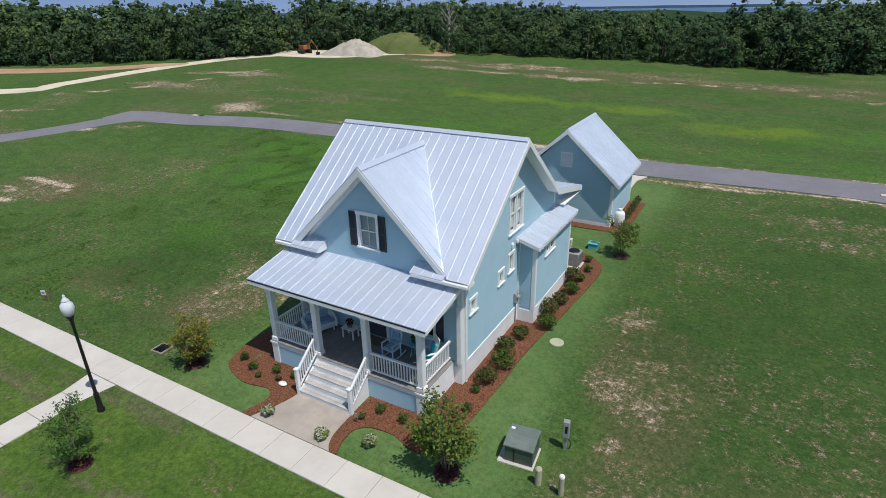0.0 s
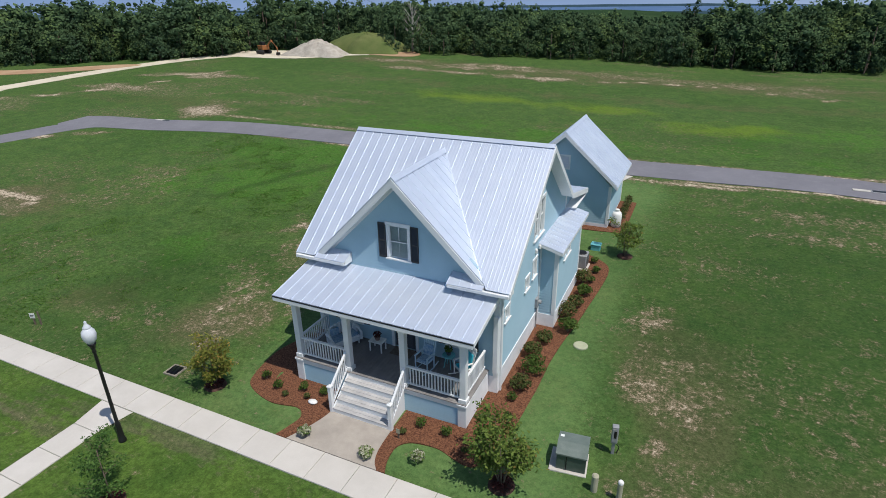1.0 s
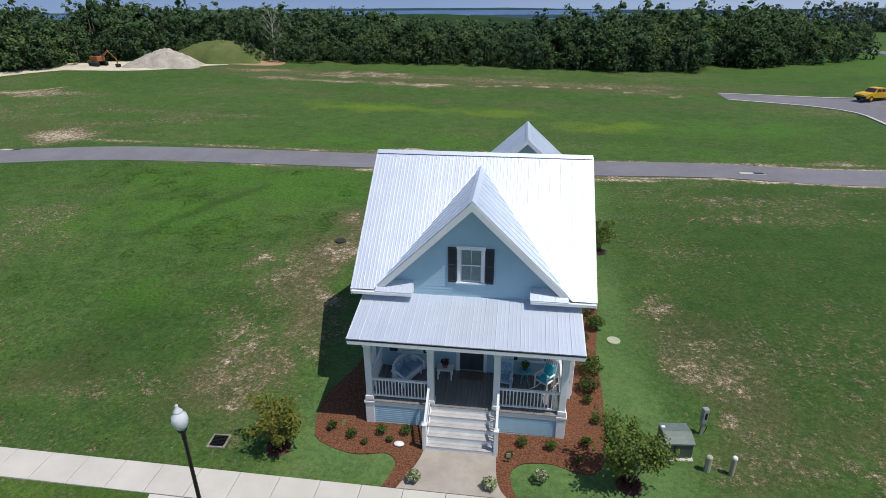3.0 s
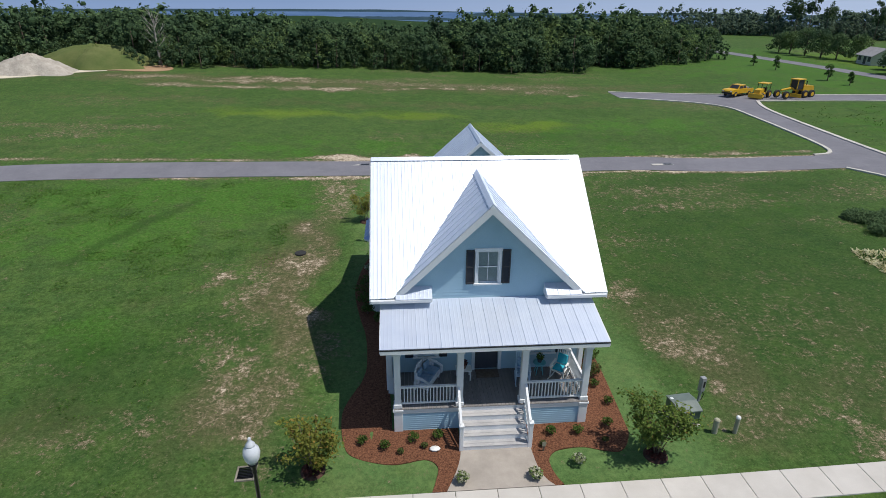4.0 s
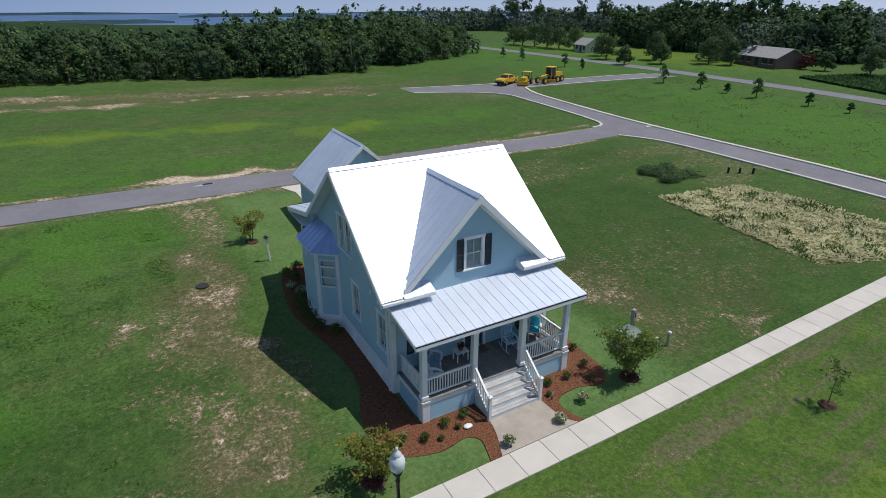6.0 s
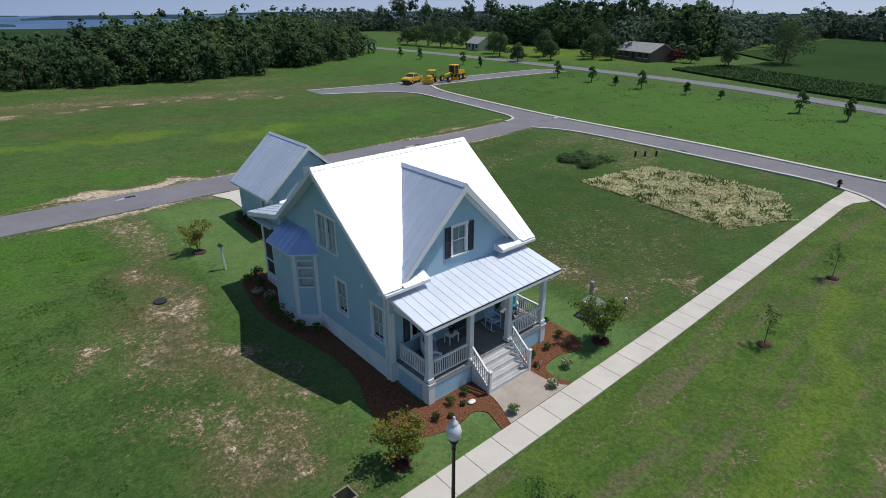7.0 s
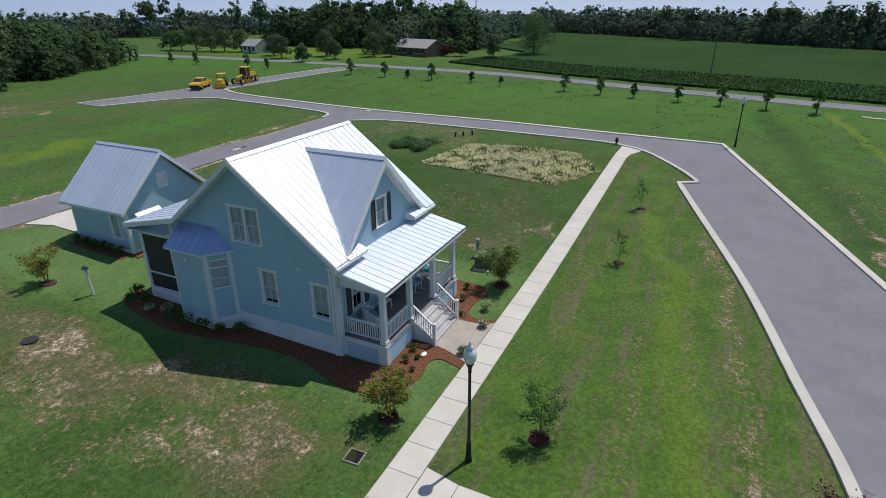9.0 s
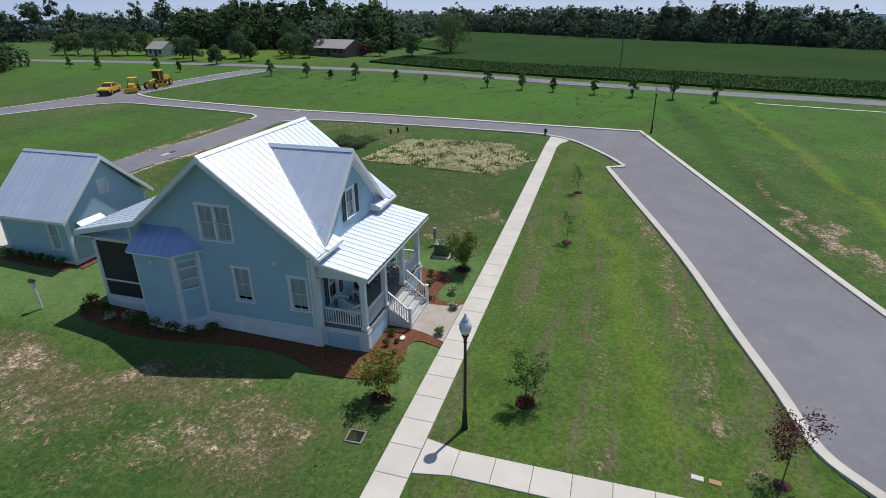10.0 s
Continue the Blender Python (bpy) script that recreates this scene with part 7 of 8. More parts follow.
blades("grass_tufts", [(-44, 11), (-20.5, 11), (-21.5, 42), (-44, 42)], 70000, 0.025, 0.06, 0.035, TUFT, "rough unmown grass tufts of the field", "grass", 404, 0.0, [HOUSE_LOT] + NEAR_ROADS, lambda x, y, r: r.rand(len(x)) < 0.10 + 0.9 * (value_noise(x, y, 1.3, 21) * value_noise(x, y, 7.0, 22) > 0.30), lean=1.0)
blades("weed_clumps", [(30.9, -12), (62, -12), (62, 66), (33, 66)], 14000, 0.05, 0.12, 0.05, TUFT, "scattered weeds in the bright grass strip", "grass", 405, 0.0, [], lambda x, y, r: value_noise(x, y, 1.5, 31) > 0.6, 0.7)


# ---- spoil heap and machines ----
def heap(name, x, y, rx, ry, h, material, label, seed, power=1.4):
    m, n, k = Mesh(), 44, 12
    rng = np.random.RandomState(seed)
    vs = []
    for j in range(k + 1):
        r = j / k
        for i in range(n):
            a = 2 * math.pi * i / n
            wob = 1 + 0.16 * math.sin(3 * a + seed) + 0.09 * math.sin(7 * a)
            px, py = x + rx * r * wob * math.cos(a), y + ry * r * wob * math.sin(a)
            vs.append((px, py, lz(px, py) - 0.05 + h * (1 - r ** power) * (1 + 0.05 * rng.randn()) + 0.05 * rng.randn() * (r < 0.99)))
    fs = [(j * n + i, (j + 1) * n + i, (j + 1) * n + (i + 1) % n, j * n + (i + 1) % n) for j in range(k) for i in range(n)]
    m.add(vs, fs + [tuple(range(n))[::-1]])
    return solid(name, m, material, label, "mound", smooth=True)


heap("spoil_mound", -67.0, 87.0, 6.4, 4.4, 2.5, plain("grey_spoil", (0.33, 0.30, 0.255), (0.50, 0.455, 0.39), 0.8, 0.95, 0, 0.25, 3, 0, 0.2, 0.6), "grey sandy spoil heap at the track end", 3, 1.3)
heap("grass_mound", -60.0, 92.5, 9.0, 4.4, 3.0, plain("dry_grass_bank", (0.085, 0.125, 0.034), (0.150, 0.165, 0.060), 0.35, 0.95, 0, 0.08, 4, 0, 0.2, 0.3), "grassy mound behind the spoil heap", 5, 2.2)
tagged(part("bare_earth", sheet(smooth_line([(-84, 81), (-76, 81.0), (-68, 81.6), (-60, 86.2), (-57, 88), (-66, 90), (-84, 88), (-84, 81)], 4), 0.06), SAND, None), "bare pale sand round the heap", "sand", kind="structure")
tagged(part("bare_earth", sheet(smooth_line([(-60, 88.2), (-53, 87.6), (-49, 89), (-49, 92), (-54, 94), (-60, 88.2)], 4), 0.07), RED_EARTH, None), "orange bare earth beside the mound", "earth", kind="structure")
tagged(part("bare_earth", sheet(smooth_line([(-132, 55.5), (-112, 61), (-98, 69), (-92, 70), (-96, 65), (-112, 56), (-134, 50), (-132, 55.5)], 4), 0.06), RED_EARTH, None), "orange bare earth below the woods", "earth", kind="structure")


def wheel(parent, x, y, z, r, w, name="wheel"):
    m = pose(x, y, z, 90)
    ob = part(name, Mesh().lathe([(r * 0.55, -w / 2), (r * 0.92, -w / 2), (r, -w / 3), (r, w / 3), (r * 0.92, w / 2), (r * 0.55, w / 2)], n=18, m=m), RUBBER, parent, "black tyre")
    part("rim", Mesh().lathe([(r * 0.52, -w / 2 - 0.01), (r * 0.5, w / 2 + 0.01)], n=14, m=m), YELLOW, ob)
    return ob


def pickup(at):
    t = thing("pickup_truck", "yellow crew-cab pickup truck parked on the road", "truck", at=at)
    m = Mesh()
    m.prism([(-2.7, -0.92, 0.5), (2.7, -0.92, 0.5), (2.75, -0.92, 0.95), (2.55, -0.92, 1.12), (1.35, -0.92, 1.18), (-2.7, -0.92, 1.15)], (0, 1.84, 0))
    part("body", m, YELLOW, t)
    m = Mesh().add([(-0.95, -0.86, 1.15), (1.35, -0.86, 1.15), (1.35, 0.86, 1.15), (-0.95, 0.86, 1.15), (-0.75, -0.72, 1.78), (0.65, -0.72, 1.80), (0.65, 0.72, 1.80), (-0.75, 0.72, 1.78)], [(0, 1, 5, 4), (1, 2, 6, 5), (2, 3, 7, 6), (3, 0, 4, 7), (4, 5, 6, 7)])
    part("cab", m, YELLOW, t)
    m = Mesh()
    for s in (-1, 1):
        for a, b in ((-0.78, -0.08), (0.0, 0.95)):
            m.add([(a, s * 0.845, 1.24), (b, s * 0.845, 1.24), (b - 0.25 * (b > 0.5), s * 0.755, 1.68), (a + 0.08, s * 0.755, 1.68)], [(0, 1, 2, 3)])
    m.add([(1.26, -0.78, 1.25), (1.26, 0.78, 1.25), (0.76, 0.68, 1.74), (0.76, -0.68, 1.74)], [(0, 1, 2, 3)])
    part("window", m, SHUTTER, t, "dark cab windows")
    part("bumper", Mesh().box((2.68, -0.9, 0.45), (2.85, 0.9, 0.7), 0.03), BLACK, t)
    part("cargo_bed", Mesh().box((-2.6, -0.8, 1.0), (-1.0, 0.8, 1.16), 0.02), RUBBER, t)
    part("toolbox", Mesh().box((-1.5, -0.85, 1.15), (-1.05, 0.85, 1.4), 0.03), GREYM, t)
    for s in (-1, 1):
        part("headlight", Mesh().box((2.7, s * 0.85, 0.8), (2.77, s * 0.55, 0.98), 0.02), WHITEP, t)
        for x in (-1.7, 1.75):
            wheel(t, x, s * 0.85, 0.4, 0.4, 0.26)


def grader(at):
    t = thing("motor_grader", "yellow motor grader with a glazed cab parked on the road", "road machine", at=at)
    part("engine_hood", Mesh().prism([(-3.0, -0.65, 1.1), (-0.6, -0.65, 1.1), (-0.6, -0.65, 1.95), (-2.8, -0.65, 1.8)], (0, 1.3, 0)), YELLOW, t)
    part("frame_beam", Mesh().tube([(-0.4, 0, 1.0), (1.2, 0, 1.5), (3.2, 0, 1.25)], [0.2, 0.17, 0.15], 8), YELLOW, t)
    part("cab_roof", Mesh().box((-0.8, -0.75, 2.75), (0.85, 0.75, 2.9), 0.05), YELLOW, t)
    for x in (-0.65, 0.7):
        for y in (-0.65, 0.65):
            part("cab_post", Mesh().box((x - 0.05, y - 0.05, 1.2), (x + 0.05, y + 0.05, 2.75), 0.01), YELLOW, t)
    part("cab_glass", Mesh().box((-0.6, -0.6, 1.3), (0.65, 0.6, 2.7), 0.02), SHUTTER, t)
    part("blade", Mesh().box((1.0, -1.5, 0.2), (1.12, 1.5, 0.75), 0.03, pose(0, 0, 0, 0, 0, 12)), YELLOW, t)
    part("exhaust", Mesh().tube([(-1.7, 0.2, 1.8), (-1.7, 0.2, 2.5)], [0.06], 8), BLACK, t)
    for s in (-1, 1):
        for x in (-2.4, -1.0, 2.9):
            wheel(t, x, s * 0.85, 0.6, 0.6, 0.38)


def roller(at, label="yellow tractor with a canopy and front blade"):
    t = thing("tractor", label, "road machine", at=at)
    part("hood", Mesh().prism([(0.3, -0.45, 0.7), (1.9, -0.45, 0.7), (1.85, -0.45, 1.35), (0.3, -0.45, 1.5)], (0, 0.9, 0)), YELLOW, t)
    part("chassis", Mesh().box((-1.4, -0.5, 0.5), (1.9, 0.5, 0.8), 0.04), YELLOW, t)
    part("canopy", Mesh().box((-1.3, -0.75, 2.15), (0.4, 0.75, 2.28), 0.04), YELLOW, t)
    for x in (-1.2, 0.3):
        for y in (-0.65, 0.65):
            part("canopy_post", Mesh().box((x - 0.035, y - 0.035, 0.8), (x + 0.035, y + 0.035, 2.15)), BLACK, t)
    part("seat", Mesh().box((-0.9, -0.3, 0.8), (-0.3, 0.3, 1.0), 0.05).box((-1.0, -0.3, 1.0), (-0.85, 0.3, 1.5), 0.05), BLACK, t)
    part("front_blade", Mesh().box((2.1, -1.1, 0.1), (2.25, 1.1, 0.8), 0.03).box((1.5, -0.6, 0.4), (2.15, -0.5, 0.55)).box((1.5, 0.5, 0.4), (2.15, 0.6, 0.55)), YELLOW, t)
    for s in (-1, 1):
        wheel(t, -0.8, s * 0.75, 0.6, 0.6, 0.4)
        wheel(t, 1.3, s * 0.7, 0.42, 0.42, 0.3)


pickup(pose(34.2, 75.8, lz(34.2, 75.8) + 0.03, 0, 0, 205) @ Matrix.Scale(0.87, 4))
roller(pose(36.4, 73.6, lz(36.4, 73.6) + 0.03, 0, 0, 215) @ Matrix.Scale(0.87, 4))
grader(pose(40.6, 72.6, lz(40.6, 72.6) + 0.03, 0, 0, 195) @ Matrix.Scale(0.87, 4))
dg = thing("excavator", "orange digging machine beside the spoil heap", "road machine", at=pose(-78.0, 85.2, lz(-78.0, 85.2) + 0.05, 0, 0, -20))
part("body", Mesh().box((-0.9, -0.7, 0.7), (1.0, 0.7, 1.5), 0.08), ORANGE, dg)
part("cab", Mesh().box((-0.2, -0.6, 1.5), (0.8, 0.1, 2.1), 0.06), BLACK, dg)
part("boom", Mesh().tube([(0.8, 0.3, 1.3), (2.6, 0.3, 2.4), (4.4, 0.3, 1.2), (4.6, 0.3, 0.3)], [0.16, 0.14, 0.11, 0.09], 6), ORANGE, dg)
part("bucket", Mesh().box((4.3, 0.0, 0.0), (4.9, 0.6, 0.45), 0.05), BLACK, dg)
for s in (-0.75, 0.75):
    part("track", Mesh().box((-1.3, s - 0.22, 0.0), (1.4, s + 0.22, 0.68), 0.2), RUBBER, dg)

# ---- far houses ----
def far_house(name, x, y, yaw, w, d, h, ridge, wall_mat, label, wins, trim=WHITEP):
    t = thing(name, label, "house", at=pose(x, y, lz(x, y), 0, 0, yaw))
    body = Mesh().prism([(-w / 2, -d / 2, -0.3), (-w / 2, d / 2, -0.3), (-w / 2, d / 2, h), (-w / 2, 0, ridge - 0.1), (-w / 2, -d / 2, h)], (w, 0, 0))
    part("wall", body, wall_mat, t)
    for s in (-1, 1):
        o = 0.35
        part("roof", Mesh().prism([(-w / 2 - o, 0, ridge), (w / 2 + o, 0, ridge), (w / 2 + o, s * (d / 2 + o), h - o * 0.5), (-w / 2 - o, s * (d / 2 + o), h - o * 0.5)], (0, 0, 0.12)), SHINGLE, t)
    for u, z, ww, hh, kind in wins:
        k = Mesh().box((u - ww / 2, -d / 2 - 0.05, z), (u + ww / 2, -d / 2 + 0.02, z + hh), 0.01)
        o = part(kind, k, SHUTTER, t)
        part("frame", Mesh().box((u - ww / 2 - 0.08, -d / 2 - 0.04, z + hh), (u + ww / 2 + 0.08, -d / 2 + 0.01, z + hh + 0.1)).box((u - ww / 2 - 0.08, -d / 2 - 0.06, z - 0.08), (u + ww / 2 + 0.08, -d / 2 + 0.01, z)), trim, o)
    return t


far_house("brick_house", 90.5, 67.0, -105, 10.5, 6.5, 1.9, 3.4, BRICK_RED, "low brick house with a grey shingle roof", [(-3.6, 0.7, 1.0, 1.0, "window"), (-1.6, 0.7, 1.0, 1.0, "window"), (0.4, 0.1, 0.9, 1.7, "door"), (2.4, 0.7, 1.2, 1.0, "window"), (4.1, 0.7, 0.9, 1.0, "window")])
far_house("cream_cottage", 78.5, 104.8, -100, 4.8, 4.2, 1.7, 3.0, CREAM, "small cream cottage with a grey roof among trees", [(-1.5, 0.6, 0.8, 0.9, "window"), (0.2, 0.1, 0.8, 1.5, "door"), (1.6, 0.6, 0.8, 0.9, "window")])

# ---- lamps, posts and utility boxes ----
def street_lamp(x, y):
    t = thing("street_lamp", "black street lamp post with a pale acorn globe", "street lamp", "street lamps", at=pose(x, y, lz(x, y)))
    m = Mesh().lathe([(0.13, -0.1), (0.13, 0.08), (0.10, 0.14), (0.085, 0.7), (0.095, 0.74), (0.06, 0.82), (0.05, 3.6), (0.07, 3.64), (0.05, 3.70), (0.09, 3.86), (0.13, 3.92), (0.13, 3.97)], n=14)
    part("pole", m, BLACK, t, smooth=True)
    g = Mesh().lathe([(0.12, 3.97), (0.19, 4.10), (0.215, 4.26), (0.19, 4.40), (0.13, 4.47), (0.12, 4.50)], n=18)
    part("globe", g, GLOBE, t, "pale frosted acorn globe", smooth=True)
    part("finial", Mesh().lathe([(0.12, 4.50), (0.125, 4.54), (0.06, 4.62), (0.035, 4.68), (0.045, 4.72), (0.01, 4.76)], n=12), GLOBE, t, smooth=True)
    return t


street_lamp(-17.83, 8.08)
street_lamp(29.5, 0.3)
pole = thing("utility_pole", "thin leaning wooden pole at the crop field", "pole", at=pose(64.6, 4.2, lz(64.6, 4.2), 0, 3, 0))
part("shaft", Mesh().tube([(0, 0, -0.3), (0, 0, 3.6), (0.1, 0, 7.0)], [0.10, 0.085, 0.065], 8), BARK, pole)

# lid: cabinet green made lighter, the daylight on its top painted in
LIT_GREEN = plain("lit_green_paint", (0.110, 0.145, 0.125), (0.165, 0.200, 0.180), 3, 0.42, 0, 0.003, 30, 0, 0.5, 0.3)
OLDCON = plain("dirty_concrete", (0.17, 0.155, 0.12), (0.34, 0.31, 0.25), 3, 0.9, 0, 0.01, 30, 0, 0.3, 0.5)
tb = thing("transformer_box", "dark green steel transformer cabinet on a concrete pad", "utility box", at=pose(-3.62, 13.2, lz(-3.62, 13.2), 0, 0, 6) @ Matrix.Diagonal((0.84, 0.86, 0.84, 1)))
part("pad", Mesh().box((-0.78, -0.62, -0.1), (0.60, 0.58, 0.04), 0.02), KERB, tb)
m = Mesh().prism([(-0.52, -0.5, 0.06), (-0.52, 0.5, 0.06), (-0.52, 0.5, 0.86), (-0.52, -0.02, 0.92), (-0.52, -0.5, 0.76)], (1.06, 0, 0))
part("cabinet", m, GREENBOX, tb)
part("lid", Mesh().prism([(-0.56, -0.55, 0.74), (-0.56, -0.02, 0.91), (-0.56, 0.54, 0.85), (-0.56, 0.54, 0.90), (-0.56, -0.02, 0.97), (-0.56, -0.55, 0.80)], (1.14, 0, 0)), LIT_GREEN, tb, "lid lightened for the daylight on it")
part("door_seam", Mesh().box((-0.18, -0.515, 0.08), (-0.14, -0.498, 0.74)), BLACK, tb)
part("notice", Mesh().box((-0.5, 0.2, 0.935), (-0.36, 0.34, 0.94)), WHITEP, tb, "small white notice")
pd = thing("meter_pedestal", "grey metal meter pedestal on a post", "utility post", at=pose(-2.5, 14.05, lz(-2.5, 14.05), 0, 0, 10))
part("post", Mesh().box((-0.05, -0.04, -0.2), (0.05, 0.04, 0.55), 0.01), GREYM, pd)
part("housing", Mesh().box((-0.10, -0.09, 0.5), (0.10, 0.09, 1.15), 0.015), GREYM, pd)
part("cover", Mesh().box((-0.085, -0.10, 0.55), (0.085, -0.092, 1.08), 0.003), GREYM, pd)
part("meter_slot", Mesh().box((-0.03, -0.106, 0.72), (0.05, -0.099, 1.0), 0.003), BLACK, pd)
part("cable", Mesh().tube([(0.05, 0, 0.5), (0.18, 0, 0.3), (0.12, 0.02, 0.0)], [0.015], 6), BLACK, pd)
for x, y, h, r in ((-2.75, 12.35, 0.60, 0.10), (-2.02, 12.27, 0.72, 0.08)):
    b = thing("marker_post", "faded tan plastic utility marker post", "post", "marker posts", at=pose(x, y, lz(x, y)))
    part("shaft", Mesh().lathe([(r, -0.2), (r, h - 0.05), (r * 0.9, h)], n=14), TAN, b, smooth=False)
    part("cap", Mesh().lathe([(r * 1.06, h - 0.07), (r * 1.06, h - 0.02), (r * 0.7, h + 0.02)], n=14), TAN if h < 0.7 else WHITEP, b)
solid("manhole_cover", Mesh().lathe([(0.30, -0.1), (0.30, 0.05), (0.27, 0.07), (0.02, 0.075)], n=26), plain("tan_lid", (0.34, 0.36, 0.24), (0.42, 0.43, 0.30), 4, 0.85, 0, 0.01, 40), "round pale green septic lid in the lawn", "manhole cover", at=pose(-4.74, 19.64, lz(-4.74, 19.64)))
mh = thing("manhole_ring", "round dark manhole set in the grass", "manhole cover", at=pose(-20.05, 28.45, lz(-20.05, 28.45)))
part("ring", Mesh().lathe([(0.34, -0.1), (0.34, 0.05), (0.31, 0.07), (0.28, 0.06)], n=24), RUBBER, mh)
part("cover", Mesh().lathe([(0.27, 0.0), (0.26, 0.05), (0.02, 0.06)], n=24), BLACK, mh)
dr = thing("drain_grate", "square iron drain grate in a concrete frame", "drain", at=pose(-19.36, 11.66, lz(-19.36, 11.66) + 0.02, 0, 0, 3) @ Matrix.Diagonal((0.78, 0.78, 1, 1)))
m = Mesh()
for a, b in (((-0.42, -0.42, -0.2), (-0.33, 0.42, 0.04)), ((0.33, -0.42, -0.2), (0.42, 0.42, 0.04)), ((-0.33, -0.42, -0.2), (0.33, -0.33, 0.04)), ((-0.33, 0.33, -0.2), (0.33, 0.42, 0.04))):
    m.box(a, b, 0.02)
part("frame", m, OLDCON, dr)
# solid block, coloured black for the shade below the bars
part("black_pit_block", Mesh().box((-0.33, -0.33, -0.15), (0.33, 0.33, -0.02)), BLACK, dr)
for i in range(8):
    part("grate_bar", Mesh().box((-0.33, -0.31 + i * 0.085, 0.0), (0.33, -0.285 + i * 0.085, 0.04), 0.004), BLACK, dr)
for x, y in ((-17.0, 45.6), (9.8, 44.1), (-55.0, 42.6), (31.1, 42.4)):
    g = thing("road_drain", "dark iron drain set in the asphalt", "drain", "road drains", at=pose(x, y, lz(x, y) + 0.04))
    part("frame", Mesh().box((-0.46, -0.26, -0.05), (0.46, 0.26, 0.012), 0.005), GREYM, g)
    part("apron", Mesh().box((-1.5, -0.22, -0.05), (-0.48, 0.22, 0.006), 0.003), KERB, g, "pale concrete patch beside the drain")
    part("grate", Mesh().box((-0.38, -0.2, 0.0), (0.38, 0.2, 0.022), 0.004), BLACK, g)
hy = thing("hydrant", "small black hydrant beside the sidewalk end", "hydrant", at=pose(26.0, 10.9, lz(26.0, 10.9)))
part("barrel", Mesh().lathe([(0.16, -0.1), (0.16, 0.06), (0.11, 0.1), (0.11, 0.5), (0.15, 0.54), (0.13, 0.66), (0.05, 0.74)], n=14), BLACK, hy, smooth=True)
part("nozzle", Mesh().lathe([(0.06, -0.2), (0.06, 0.2)], n=10, m=Matrix.Translation((0, 0, 0.42)) @ pose(0, 0, 0, 90)), BLACK, hy)
for i, (x, y) in enumerate(((22.6, 26.9), (23.3, 26.3), (24.1, 25.6))):
    b = thing("stub_post", "short dark utility stub in the grass", "post", "stub posts", at=pose(x, y, lz(x, y)))
    part("shaft", Mesh().lathe([(0.10, -0.1), (0.10, 0.5), (0.08, 0.55)], n=10), BLACK, b)
    part("cap", Mesh().lathe([(0.12, 0.46), (0.12, 0.54), (0.06, 0.58)], n=10), GREENBOX, b)
for x, y, mt in ((-18.0, 0.32, CONCRETE), (-18.05, -0.2, RED_EARTH)):
    solid("valve_box", Mesh().box((-0.19, -0.11, -0.1), (0.19, 0.11, 0.04), 0.015), mt, "small flat valve box lid in the verge", "valve box", "valve boxes", at=pose(x, y, lz(x, y), 0, 0, 84))
sg = thing("lot_sign", "small white lot sign on a wooden stake", "sign", at=pose(-28.3, 11.6, lz(-28.3, 11.6), 0, 0, 20))
part("stake", Mesh().box((-0.03, -0.03, -0.2), (0.03, 0.03, 0.6), 0.005).box((0.27, -0.03, -0.2), (0.33, 0.03, 0.7), 0.005), BARK, sg)
part("board", Mesh().box((-0.12, -0.045, 0.36), (0.14, -0.032, 0.62), 0.004), WHITEP, sg)
part("line", Mesh().box((-0.08, -0.05, 0.5), (0.1, -0.046, 0.53)).box((-0.08, -0.05, 0.43), (0.06, -0.046, 0.46)), BLACK, sg, "unreadable dark line")
stk = thing("garden_sign", "small brown garden stake with a pale top", "sign", at=pose(-9.2, 11.95, lz(-9.2, 11.95)))
part("stake", Mesh().box((-0.03, -0.02, -0.1), (0.03, 0.02, 0.38), 0.005), BARK, stk)
part("plate", Mesh().box((-0.07, -0.035, 0.26), (0.07, -0.02, 0.46), 0.01), TAN, stk)
rock = Mesh().lathe([(0.10, 0), (0.17, 0.04), (0.15, 0.09), (0.06, 0.12)], n=9)
solid("white_stone", rock, WHITEP, "pale flat stone in the red mulch", "stone", smooth=True, at=pose(-13.0, 12.28, lz(-13.0, 12.28) + 0.04) @ Matrix.Diagonal((1.2, 0.8, 0.8, 1)))
# bird house
bh = thing("bird_house", "white bird house on a slim white post", "bird house", at=pose(-15.98, 29.92, lz(-15.98, 29.92), 0, -3, 0))
part("post", Mesh().box((-0.05, -0.05, -0.2), (0.05, 0.05, 1.30), 0.01).box((-0.07, -0.07, 1.22), (0.07, 0.07, 1.27), 0.008), WHITEP, bh)
part("box", Mesh().box((-0.085, -0.085, 1.30), (0.085, 0.085, 1.52), 0.012), WHITEP, bh)
# no hole cut: a black disc paints its shaded inside
part("entrance_disc", Mesh().lathe([(0.028, 0), (0.028, 0.006)], n=10, m=Matrix.Translation((0, -0.083, 1.43)) @ pose(0, 0, 0, 90)), BLACK, bh)
part("roof", Mesh().prism([(-0.14, -0.13, 1.51), (0.14, -0.13, 1.51), (0, -0.13, 1.66)], (0, 0.26, 0)), DARK, bh, "dark pitched roof")
# behind the house: air conditioner, gas tank, bin
ac = thing("air_conditioner", "grey air conditioning unit beside the back wall", "air conditioner", at=pose(-6.35, 26.75, lz(-6.35, 26.75) + 0.04))
part("pad", Mesh().box((-0.45, -0.45, -0.1), (0.45, 0.45, 0.06), 0.02), CONCRETE, ac)
part("casing", Mesh().box((-0.37, -0.37, 0.06), (0.37, 0.37, 0.80), 0.05), GREYM, ac)
for i in range(9):
    part("louvre", Mesh().box((-0.378, -0.33, 0.14 + i * 0.07), (0.378, 0.33, 0.155 + i * 0.07)), BLACK, ac)
